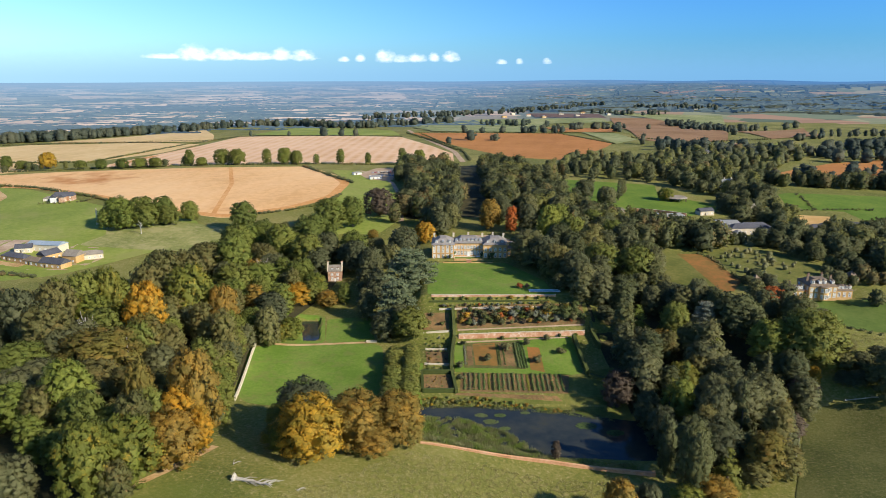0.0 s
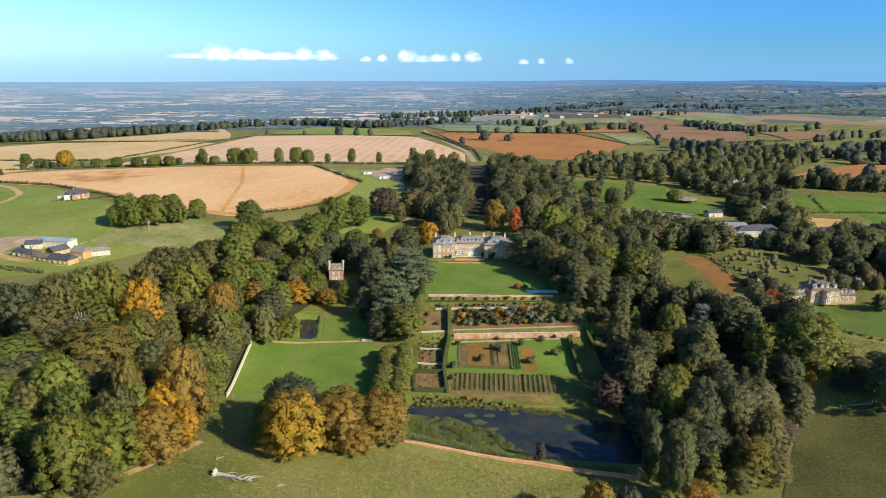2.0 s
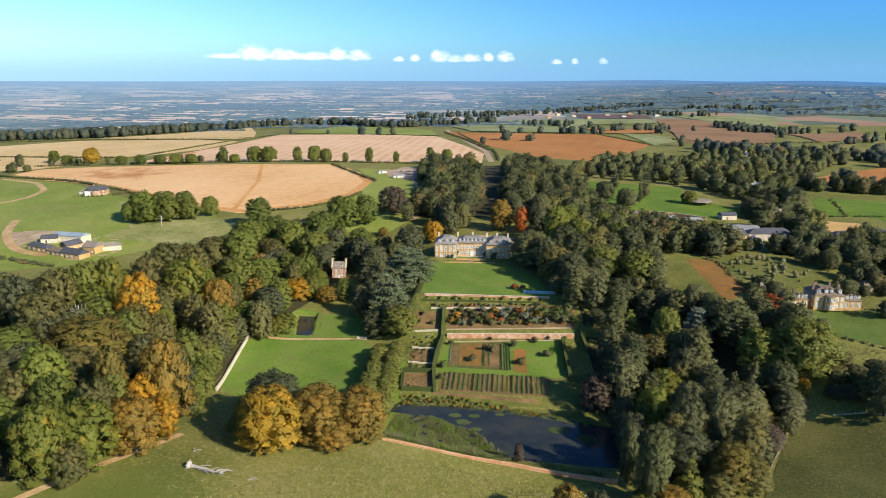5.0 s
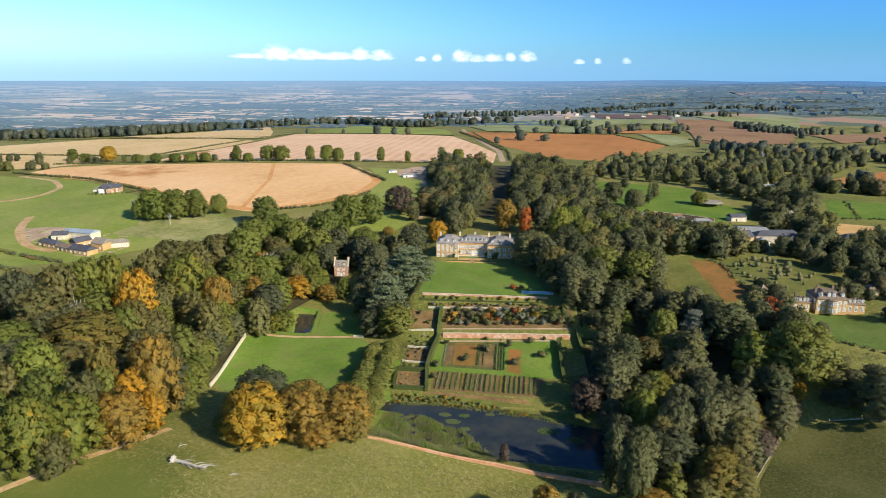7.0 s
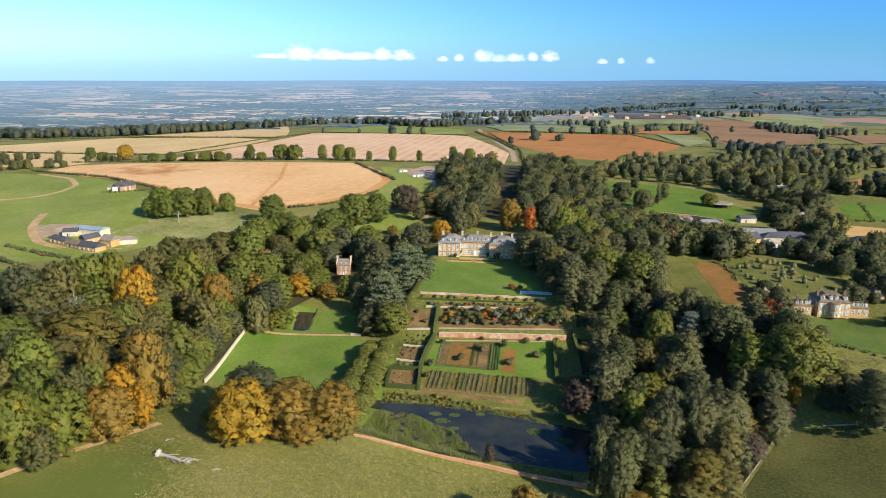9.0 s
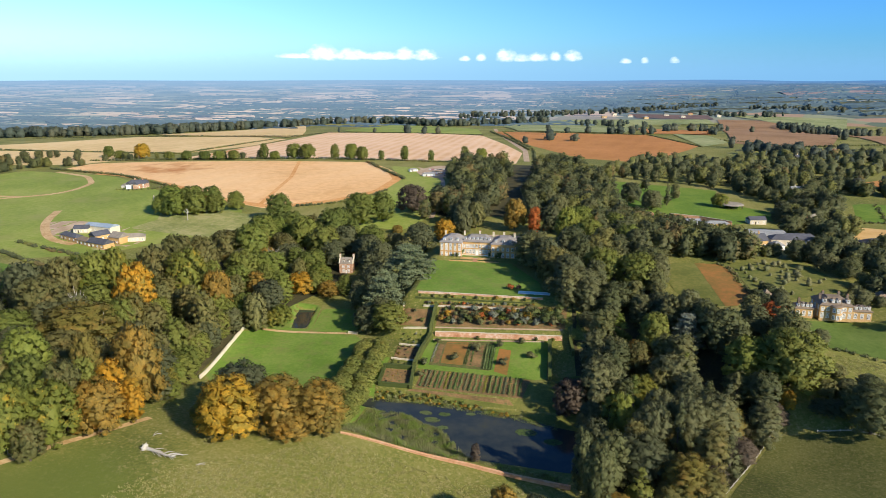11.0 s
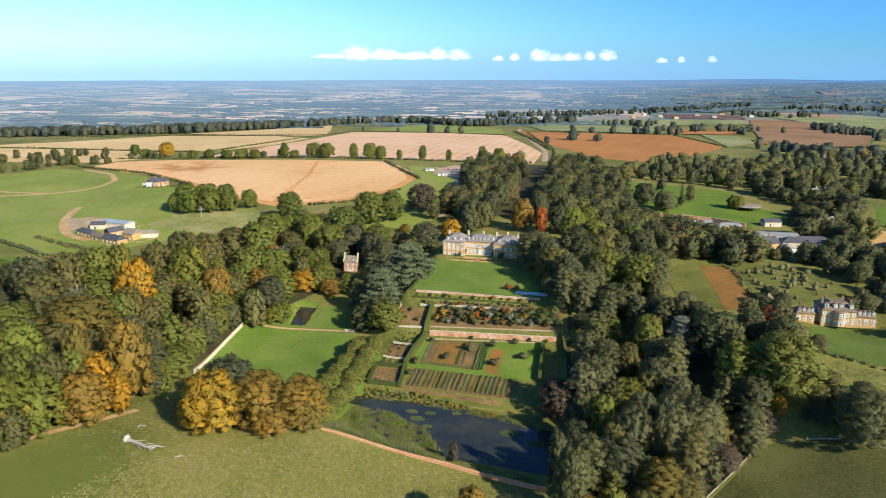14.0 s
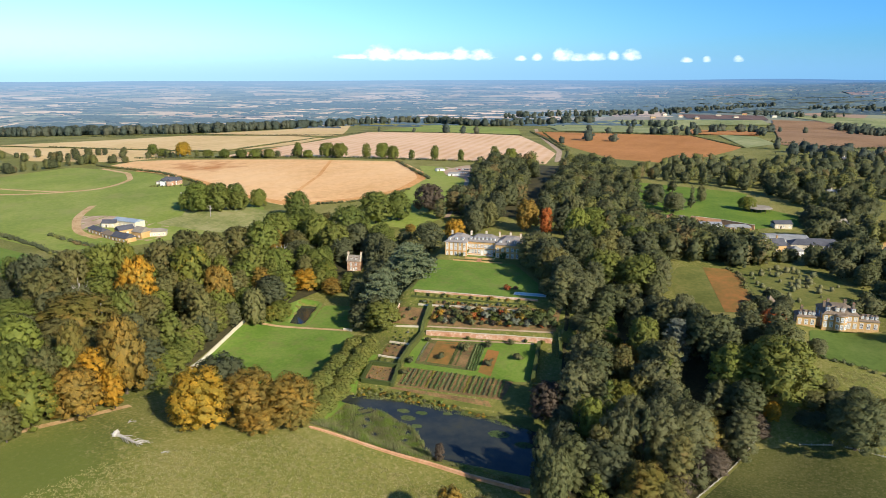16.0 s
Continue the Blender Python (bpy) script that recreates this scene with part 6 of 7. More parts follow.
def frame_mesh(w, h, bar=0.12, deep=0.12):
    """One joined sash frame: a lattice of bars round four lights, cut from a single sheet."""
    xs = [-w / 2 - bar, -w / 2 + bar * 0.4, -0.04, 0.04, w / 2 - bar * 0.4, w / 2 + bar]
    zs = [-bar, 0.02, h * 0.48, h * 0.54, h, h + bar]
    bm = bmesh.new()
    grid = [[bm.verts.new((x, -deep, z)) for x in xs] for z in zs]
    faces = [bm.faces.new((grid[r][c], grid[r][c + 1], grid[r + 1][c + 1], grid[r + 1][c])) for r in range(5) for c in range(5) if not (r in (1, 3) and c in (1, 3))]
    made = bmesh.ops.extrude_face_region(bm, geom=faces)
    bmesh.ops.translate(bm, verts=[v for v in made["geom"] if isinstance(v, bmesh.types.BMVert)], vec=(0, deep + 0.04, 0))
    bmesh.ops.recalc_face_normals(bm, faces=bm.faces)
    return bm


def window(parent, m, w=1.2, h=1.9):
    """A sash window proud of its wall: painted frame with a pane behind it."""
    fr = shared("window", ("frame", w, h), lambda: frame_mesh(w, h), WHITE, parent, m)
    shared("pane", ("pane", w, h), lambda: box(-w / 2 + 0.03, w / 2 - 0.03, -0.03, 0.02, 0.02, h - 0.02), GLASS, fr, Matrix())


def hip_roof(x0, x1, y0, y1, z, rise, run, over=0.4, gable=False, ridge_y=None):
    """Hipped roof with a flat or ridged top; gable: ends stay upright."""
    bm = bmesh.new()
    a = [bm.verts.new(p) for p in ((x0 - over, y0 - over, z), (x1 + over, y0 - over, z), (x1 + over, y1 + over, z), (x0 - over, y1 + over, z))]
    lo = [bm.verts.new((v.co.x, v.co.y, z - 0.18)) for v in a]
    ex = -over if gable else run
    b = [bm.verts.new(p) for p in ((x0 + ex, y0 + run, z + rise), (x1 - ex, y0 + run, z + rise), (x1 - ex, y1 - run, z + rise), (x0 + ex, y1 - run, z + rise))]
    for j in range(4):
        bm.faces.new((a[j], a[(j + 1) % 4], b[(j + 1) % 4], b[j]))
        bm.faces.new((lo[j], lo[(j + 1) % 4], a[(j + 1) % 4], a[j]))
    bm.faces.new(b)
    bm.faces.new(lo[::-1])
    bmesh.ops.remove_doubles(bm, verts=bm.verts, dist=0.02)
    bmesh.ops.recalc_face_normals(bm, faces=bm.faces)
    return bm


def chimney(parent, x, y, z, tall, w=0.9, d=0.7, material=None):
    bm = box(x - w / 2, x + w / 2, y - d / 2, y + d / 2, z, z + tall)
    box(x - w / 2 - 0.1, x + w / 2 + 0.1, y - d / 2 - 0.1, y + d / 2 + 0.1, z + tall - 0.35, z + tall - 0.15, bm)
    ob = part("chimney", bm, material or IRONSTONE, parent)
    for k in (-0.25, 0.25):
        bm = bmesh.new()
        bmesh.ops.create_cone(bm, cap_ends=True, segments=8, radius1=0.15, radius2=0.12, depth=0.6, matrix=Matrix.Translation((x + k * w, y, z + tall + 0.3)))
        part("chimney_pot", bm, TILE, ob)


def dormer(parent, x, y, z, w=1.3, h=1.3, deep=1.8, roof=None):
    bm = box(x - w / 2, x + w / 2, y, y + deep, z, z + h)
    ob = part("dormer", bm, WHITE, parent, "white painted dormer")
    part("dormer_roof", hip_roof(x - w / 2, x + w / 2, y, y + deep, z + h + 0.18, 0.3, w * 0.4, 0.12), roof or VILLA_SLATE, ob)
    part("pane", box(x - w / 2 + 0.2, x + w / 2 - 0.2, y - 0.05, y + 0.02, z + 0.2, z + h - 0.15), GLASS, ob)


def block(root, x0, x1, y0, y1, z0, z1, wall, roof, rise=2.6, run=None, gable=False, over=0.4, rows=(), bays=4, side=True, sink=1.0):
    """One wing: walls, roof and rows of windows (sill height, w, h) on its front and sides."""
    part("wall", box(x0, x1, y0, y1, z0 - sink, z1 - 0.19), wall, root)
    run = run or (y1 - y0) / 2
    part("roof", hip_roof(x0, x1, y0, y1, z1, rise, run, over, gable), roof, root)
    for sill, w, h in rows:
        for i in range(bays):
            window(root, pose(x0 + (x1 - x0) * (i + 0.5) / bays, y0, z0 + sill), w, h)
        if side:
            n = max(1, int((y1 - y0) / 4))
            for i in range(n):
                yy = y0 + (y1 - y0) * (i + 0.5) / n
                window(root, pose(x0, yy, z0 + sill, 0, 0, -90), w, h)
                window(root, pose(x1, yy, z0 + sill, 0, 0, 90), w, h)


def build_manor():
    t = thing("manor_house", 0, 0, 0, 0, "long golden ironstone manor house with grey slate roofs", "house")
    tall = [(1.6, 1.25, 2.3), (5.6, 1.25, 2.0)]
    block(t, -16.2, -3.0, -5.0, 11.5, 0.6, 9.8, MANOR_STONE, MANOR_SLATE, 3.0, 4.6, rows=[(1.0, 1.25, 2.2), (4.4, 1.25, 2.2), (7.0, 1.2, 1.5)], bays=5)
    block(t, -3.0, 14.5, -1.0, 11.5, 1.8, 9.8, MANOR_STONE, MANOR_SLATE, 3.1, 4.4, rows=[(0.7, 1.3, 2.5), (4.3, 1.25, 2.0)], bays=9, side=False)
    block(t, 14.5, 29.0, -5.0, 11.5, 0.6, 9.8, MANOR_STONE, MANOR_SLATE, 3.0, 4.6, rows=[(1.4, 1.25, 2.4), (5.2, 1.25, 2.0)], bays=5)
    for x in (-13.6, -9.6, -5.6):
        dormer(t, x, -3.9, 10.6, roof=LEAD)
    for i in range(7):
        dormer(t, -1.4 + i * 2.4, 0.1, 10.7, 1.1, 1.1, roof=LEAD)
    for x in (17.4, 21.8, 26.2):
        dormer(t, x, -3.9, 10.6, roof=LEAD)
    for x, y in ((-15.0, 8.5), (-3.2, 9.5), (6.0, 10.5), (14.6, 9.0), (27.5, 8.0), (21.0, 10.0)):
        chimney(t, x, y, 11.2, 2.6, 1.1, 0.8, PALE_STONE)
    part("doorcase", box(4.6, 7.0, -1.35, -0.9, 1.8, 5.2, bevel=0.05), PALE_STONE, t, "pale stone doorcase")
    part("door", box(5.1, 6.5, -1.4, -1.3, 1.8, 4.5), WHITE, t)
    for x in (-3.0, 14.5):
        part("downpipe", box(x - 0.08, x + 0.08, -1.25, -1.08, 1.8, 9.6), LEAD, t)
    block(t, 29.0, 38.0, -1.0, 9.0, 1.2, 6.6, MANOR_STONE, MANOR_SLATE, 2.6, 3.0, rows=[(1.2, 1.1, 1.5)], bays=3, side=False)
    s = thing("service_wing", 37, 8, 2, 8, "pale stone service wing with steep gabled roofs behind the manor", "house")
    block(s, 0, 7, 0, 12, 0, 5.2, PALE_STONE, MANOR_SLATE, 3.0, 5.9, gable=False, rows=[(1.0, 1.0, 1.4)], bays=2)
    block(s, 7.2, 13, 4, 10, 0, 4.2, PALE_STONE, TILE, 2.6, 2.9, rows=[(1.0, 1.0, 1.3)], bays=2)
    chimney(s, 3, 8, 7.0, 2.6)
    # stone terrace with beds and steps before the garden front
    g = thing("house_terrace", 0, 0, 0, 0, "raised stone terrace with low wall and central steps", "terrace")
    part("paving", box(-2.9, 14.4, -8.5, -1.05, -0.6, 1.75), PALE_STONE, g)
    part("retaining_wall", box(-3.0, 4.4, -9.0, -8.55, -0.6, 2.2), IRONSTONE, g)
    part("retaining_wall", box(7.2, 14.5, -9.0, -8.55, -0.6, 2.2), IRONSTONE, g)
    part("retaining_wall", box(-9.5, 4.4, -12.0, -11.5, -0.6, 0.9), IRONSTONE, g)
    part("retaining_wall", box(7.2, 20.0, -12.0, -11.5, -0.6, 0.9), IRONSTONE, g)
    for i in range(9):
        part("step", box(4.5, 7.1, -8.6 - 0.42 * (i + 1), -8.6 - 0.42 * i, -0.6, 1.56 - 0.19 * i), TILE, g)
    part("turf", box(-2.6, 14.2, -8.2, -3.4, 1.5, 1.80), LAWN, g)
    clipped_hedge([(-9, -10.6), (4, -10.6)], 0.8, 0.9, "low clipped hedge on the house terrace", 60)
    clipped_hedge([(7.6, -10.6), (19.5, -10.6)], 0.8, 0.9, "low clipped hedge on the house terrace", 61)
    for x, y, h in ((-3.4, -2.2, 5.2), (-5.4, -5.6, 3.2), (-8.0, -5.6, 2.6), (14.0, -2.0, 4.2), (19.8, -5.7, 5.0), (18.0, -5.7, 3.4)):
        plant("bush", 2, HEDGE, x, y - 0.4, h, 0.55, True, "green climbing plant against the house wall", "climber", "climber", "wall climbers", z=0.8)
    b = thing("garden_bench", 11.5, -4.6, 1.8, 0, "white painted garden bench on the terrace turf", "bench")
    part("seat", box(-1.1, 1.1, -0.25, 0.25, 0.4, 0.48), WHITE, b)
    part("backrest", box(-1.1, 1.1, 0.2, 0.28, 0.5, 1.0), WHITE, b)
    for x in (-1.0, 1.0):
        part("leg", box(x - 0.05, x + 0.05, -0.22, 0.22, 0, 0.395), WHITE, b)


build_manor()
drape("forecourt", [(-6, 14), (30, 14), (40, 30), (28, 52), (8, 56), (-6, 40)], GRAVEL, "pale gravel forecourt behind the manor", "forecourt", 0.1, 4)
drape("lawn", [(2, 30), (16, 30), (18, 50), (6, 52)], LAWN, "oval of turf in the forecourt", "lawn", 0.16, 3)


def build_lodge():
    z = float(height(-75, -5)) - 0.3
    t = thing("garden_lodge", -79, -8, z, 4, "small pink brick garden lodge with stone roof and end chimneys", "house")
    part("wall", box(0, 8.4, 0, 6.6, -2.5, 6.2), RED_BRICK, t)
    part("roof", hip_roof(0.3, 8.1, 0, 6.6, 6.4, 3.2, 3.28, 0.3, gable=True), SLATE, t)
    for x in (-0.25, 8.15):
        bm = bmesh.new()
        pr = [bm.verts.new((x + dx, y, zz)) for dx in (0, 0.5) for y, zz in ((-0.1, 6.1), (6.7, 6.1), (6.7, 6.7), (3.9, 9.9), (2.7, 9.9), (-0.1, 6.7))]
        bm.faces.new(pr[:6])
        bm.faces.new(pr[6:][::-1])
        for j in range(6):
            bm.faces.new((pr[j], pr[(j + 1) % 6], pr[6 + (j + 1) % 6], pr[6 + j]))
        bmesh.ops.recalc_face_normals(bm, faces=bm.faces)
        part("gable", bm, PALE_STONE, t, "pale stone gable parapet")
        chimney(t, x + 0.25, 3.3, 9.8, 1.6, 1.0, 1.2, PALE_STONE)
    for x in (2.6, 5.8):
        dormer(t, x, 0.7, 6.9, 1.1, 1.3)
        window(t, pose(x, 0, 3.6), 1.1, 1.7)
        window(t, pose(x, 0, 0.8), 1.1, 1.8)
    part("door", box(3.8, 4.7, -0.08, 0.02, 0, 2.1), WHITE, t)


def build_villa():
    z = 1.4
    t = thing("villa", 160.6, -79, z, 0, "golden stone country villa with brown roofs, white dormers and tall chimneys", "house")
    t.scale = (0.93, 0.93, 1.0)
    block(t, 0, 8, 0, 7, 0, 4.0, IRONSTONE, VILLA_SLATE, 2.0, 3.0, rows=[(0.6, 1.2, 2.2)], bays=3)
    block(t, 10.5, 25, -1.0, 12, 0, 6.4, IRONSTONE, VILLA_SLATE, 2.7, 4.2, rows=[(0.6, 1.2, 2.2), (3.8, 1.2, 1.7)], bays=6)
    block(t, 25.4, 34, 0, 7, 0, 4.0, IRONSTONE, VILLA_SLATE, 2.0, 3.0, rows=[(0.6, 1.2, 2.2)], bays=3)
    part("wall", box(8.02, 10.48, 3, 9, -1, 3.6), IRONSTONE, t)
    part("roof", box(7.8, 10.6, 2.6, 9.2, 3.603, 3.75), LEAD, t)
    bm = bmesh.new()
    bmesh.ops.create_cone(bm, cap_ends=True, segments=20, radius1=2.6, radius2=2.6, depth=6.4, matrix=Matrix.Translation((17.7, -1.2, 3.0)))
    part("bow", bm, IRONSTONE, t, "rounded golden stone bow front")
    bm = bmesh.new()
    bmesh.ops.create_cone(bm, cap_ends=True, segments=20, radius1=2.9, radius2=2.2, depth=0.5, matrix=Matrix.Translation((17.7, -1.2, 6.48)))
    part("bow_roof", bm, VILLA_SLATE, t)
    for a in (-40, 0, 40):
        for sill in (0.6, 3.8):
            window(t, pose(17.7 + 2.62 * math.sin(radians(a)), -1.2 - 2.62 * math.cos(radians(a)), sill, 0, 0, a), 1.1, 1.8)
    for x in (1.4, 3.4, 5.4, 7.0):
        dormer(t, x, 0.5, 4.7, 1.1, 1.3)
    for x in (27, 28.9, 30.8, 32.7):
        dormer(t, x, 0.5, 4.7, 1.1, 1.3)
    for x in (12.4, 16.2, 18.6, 22.8):
        dormer(t, x, -0.2, 7.4, 1.4, 1.6)
    for x, y in ((11.8, 5), (14.4, 9), (21.5, 9), (24, 5), (3, 6)):
        chimney(t, x, y, 7.6 if x > 8 else 4.6, 2.4, 1.1, 0.8, VILLA_SLATE)


def plain(name, x, y, turn, w, d, h, wall, roof, label, rise=2.2, bays=3, rows=((0.9, 1.0, 1.2),), gable=False, stacks=0, category="house", group="", z=None):
    """A simple range: walls, pitched roof, a row of windows, a door and chimneys."""
    t = thing(name, x, y, float(height(x, y)) - 0.1 if z is None else z, turn, label, category, group)
    block(t, 0, w, 0, d, 0, h, wall, roof, rise, d / 2 - 0.02, gable, 0.3, rows, bays, side=False)
    if gable:
        for gx in (0.02, w - 0.02):
            bm = bmesh.new()
            s = 0.3 if gx < 1 else -0.3
            pr = [bm.verts.new((gx + dx, yy, zz)) for dx in (0, s) for yy, zz in ((0, h - 0.19), (d, h - 0.19), (d / 2, h - 0.1 + rise))]
            bm.faces.new(pr[:3])
            bm.faces.new(pr[3:][::-1])
            for j in range(3):
                bm.faces.new((pr[j], pr[(j + 1) % 3], pr[3 + (j + 1) % 3], pr[3 + j]))
            bmesh.ops.recalc_face_normals(bm, faces=bm.faces)
            part("gable", bm, wall, t)
    part("door", box(w * 0.5 / bays + w / bays * 0.4, w * 0.5 / bays + w / bays * 0.4 + 1.0, -0.07, 0.02, 0, 2.05), BARK, t)
    for i in range(stacks):
        chimney(t, w * (i + 0.5) / stacks, d / 2, h + rise - 0.6, 1.8, 0.8, 0.7, wall)
    return t


build_lodge()
build_villa()
# farm court on the pasture
FARM = "farm buildings"
plain("farm_range", -281.3, 1.1, -23, 20.1, 6, 3.2, IRONSTONE, DARK_SLATE, "low golden stone farm range with slate roof", 2, 4, gable=False, category="farm building", group=FARM)
plain("farm_range", -262.9, -6.8, -23, 13.8, 6, 3, IRONSTONE, VILLA_SLATE, "golden stone farm range with brown slate roof", 2, 3, gable=False, category="farm building", group=FARM)
plain("farm_range", -250.2, -12.3, -17, 16.5, 8, 3.2, IRONSTONE, DARK_SLATE, "wide golden stone farm range with dark roof", 2.6, 4, gable=True, category="farm building", group=FARM)
plain("barn", -282.0, 15.1, 17, 9.7, 7, 3.2, PALE_STONE, DARK_SLATE, "small stone barn with dark roof in the court", 2.2, 3, gable=True, category="barn", group=FARM)
plain("barn", -278.3, 22.2, -9, 22.9, 9, 4.4, PALE_STONE, BLUE_SHEET, "open barn with pale grey sheet roof", 1.6, 6, gable=True, category="barn", group=FARM)
plain("farm_range", -253.6, 0.3, 65, 10.8, 8, 3.8, IRONSTONE, DARK_SLATE, "golden stone cross range with slate roof", 2.6, 3, gable=True, category="farm building", group=FARM)
plain("farm_range", -241.6, -2.0, -11, 9.2, 9, 4.6, IRONSTONE, SLATE, "tall golden stone gabled farmhouse wing", 3, 2, gable=True, category="farm building", group=FARM)
plain("farm_range", -235.4, 0.8, 30, 15.4, 7, 3.4, PALE_STONE, SLATE, "long stone outbuilding with grey roof", 2, 5, gable=False, category="farm building", group=FARM)
plain("cottage", -344, 168, 8, 15, 8, 5.0, RED_BRICK, DARK_SLATE, "red brick farm cottage with slate roof and white gables", 3.0, 4, ((0.8, 1.1, 1.3), (3.2, 1.1, 1.2)), True, 2)
for gx in (-333, -340.5):
    plain("cottage_wing", gx, 164.5, 98, 5.5, 4.6, 4.6, (RED_BRICK, WHITE)[gx < -336], DARK_SLATE, "gabled front wing of the brick farm cottage", 2.6, 1, ((0.8, 1.1, 1.3),), True, group="cottage wings")
plain("shed", -356, 172, 8, 9, 6, 2.6, PALE_STONE, SLATE, "low stone shed beside the cottage", 1.6, 2, category="shed")
# village and stable court
V = "village buildings"
plain("stable_block", 171, 56, 8, 13, 5, 4.0, WHITE, POLY, "white rendered stable house with grey roof", 1.8, 4, ((0.8, 1.0, 1.3), (2.9, 1.0, 1.1)), group=V)
for i in range(3):
    plain("stable_block", 175 + i * 8.3, 62 + i * 1.2, 6, 7.8, 16, 3.4, WHITE, POLY, "long stable shed with pale corrugated roof", 1.5, 2, gable=True, category="stable", group=V)
plain("stable_block", 184, 46, 4, 27, 9, 4.2, PALE_STONE, DARK_SLATE, "long stable range with dark slate roof", 2.6, 7, group=V)
plain("village_house", 173, 36, 24, 8, 9, 4.6, IRONSTONE, DARK_SLATE, "stone village house with steep dark roof", 3.6, 2, gable=True, stacks=1, group=V)
plain("pavilion", 182, 33, 14, 7, 7, 3.0, WHITE, POLY, "small white pavilion with pale pyramid roof", 2.4, 2, category="pavilion", group=V)
plain("stable_block", 192, 52, 4, 22, 8, 4.0, PALE_STONE, DARK_SLATE, "dark slate range across the stable court", 2.6, 6, group=V)
plain("stable_block", 196, 18, 62, 20, 7, 4.0, IRONSTONE, DARK_SLATE, "dark slate range closing the stable court", 2.8, 5, gable=True, group=V)
plain("shed", 152, 76, 10, 9, 6, 2.8, RED_BRICK, TILE, "low brick shed with clay tile roof", 1.8, 2, category="shed", group=V)
plain("shed", 160, 58, 20, 8, 6, 2.8, IRONSTONE, TILE, "stone shed with faded clay tile roof", 1.8, 2, category="shed", group=V)
plain("chapel", 229, 116, 50, 15, 7, 4.2, GREY_STONE, SLATE, "grey stone chapel with steep slate roof", 4.6, 4, ((1.5, 1.0, 2.6),), True, category="chapel", group=V)
plain("village_house", 219, 102, 20, 8, 7, 4.2, GREY_STONE, SLATE, "tall stone house with steep gabled roof", 4.0, 2, ((0.9, 1.0, 1.4), (3.6, 1.0, 1.2)), True, 2, group=V)
plain("glasshouse", 138, 101, 8, 15, 6, 2.2, WHITE, LEAD, "glasshouse with bluish pitched glass roof", 1.6, 5, gable=True, category="glasshouse", group=V)
plain("shed", 155, 96, 6, 16, 6, 2.6, IRONSTONE, POLY, "low garden shed with grey sheet roof", 1.6, 4, category="shed", group=V)
plain("barn", 189, 116, 14, 12, 7, 3.4, PALE_STONE, DARK_SLATE, "dark roofed stone outbuilding", 2.0, 3, gable=True, category="barn", group=V)
plain("shed", 117, 119, -4, 5, 4, 2.8, RED_BRICK, TILE, "small red brick garden house", 1.6, 1, category="shed", group=V)
plain("shed", 124, 118, -4, 7, 4, 2.6, RED_BRICK, SLATE, "red brick potting shed", 1.6, 2, category="shed", group=V)
plain("barn", 240, 51, 12, 44, 9, 4.0, PALE_STONE, DARK_SLATE, "very long barn with dark slate roof and rooflights", 2.6, 10, category="barn", group=V)
plain("barn", 258, 66, 12, 26, 7, 3.6, PALE_STONE, DARK_SLATE, "long dark slate roofed barn", 2.2, 6, category="barn", group=V)
plain("barn", 262, 8, -10, 12, 8, 4.0, DARK_SLATE, DARK_SLATE, "dark clad barn by the belt of trees", 2.4, 3, gable=True, category="barn", group=V)
plain("village_house", 203, -58, 10, 6, 6, 2.6, IRONSTONE, VILLA_SLATE, "small stone house with pointed roof beside the villa", 3.0, 2, group=V)
plain("village_house", 152, -62, 20, 4.4, 4.4, 2.4, IRONSTONE, VILLA_SLATE, "small stone pavilion with pyramid roof", 3.0, 1, group=V)
plain("village_house", 44, 104, 20, 9, 7, 5.0, RED_BRICK, SLATE, "red brick house among avenue trees", 3.0, 2, ((0.8, 1.0, 1.3), (3.0, 1.0, 1.2)), True, 1, group=V)
for i, (px, py, tn) in enumerate([(378, 535, 10), (392, 566, -12), (330, 480, 30), (250, 228, 8)]):
    plain("village_house", px, py, tn, 14, 8, 4.6, PALE_STONE, (SLATE, TILE, DARK_SLATE, POLY)[i], "pale stone house half hidden by trees", 3.2, 4, ((0.8, 1.0, 1.3), (3.0, 1.0, 1.2)), True, 2, group=V)
garden_wall([(134, 122), (154, 117), (174, 105)], 0.6, 3.4, "tall orange brick walled garden wall", ORANGE_STONE)


def round_pavilion(x, y):
    t = thing("ring_shelter", x, y, float(height(x, y)), 0, "round open shelter with pale roof and dark posts", "shelter")
    bm = bmesh.new()
    bmesh.ops.create_cone(bm, cap_ends=True, segments=24, radius1=9.5, radius2=8.0, depth=0.8, matrix=Matrix.Translation((0, 0, 3.2)))
    part("roof", bm, SLATE, t)
    for k in range(16):
        a = k * math.pi / 8
        part("post", box(8.6 * math.cos(a) - 0.12, 8.6 * math.cos(a) + 0.12, 8.6 * math.sin(a) - 0.12, 8.6 * math.sin(a) + 0.12, -0.4, 2.8), BARK, t)


round_pavilion(188, 171)


def swimming_pool():
    t = thing("swimming_pool", 0, 0, 0, 0, "bright blue outdoor swimming pool with pale stone rim on the lawn", "swimming pool")
    z = 0.08
    for x0, x1, y0, y1 in ((35.2, 51.3, -61.8, -61.1), (35.2, 51.3, -65.5, -64.8), (35.2, 35.9, -64.8, -61.8), (50.6, 51.3, -64.8, -61.8)):
        part("rim", box(x0, x1, y0, y1, z - 0.6, z + 0.1), WHITE, t)
    part("water", box(35.92, 50.58, -64.78, -61.82, z - 0.5, z + 0.02), POOL, t, "turquoise pool water")


POOL = solid("pool water", [(0.5, 0.78, 0.84), (0.62, 0.84, 0.88)], 0.6, 0.08, spec=0.5)
swimming_pool()


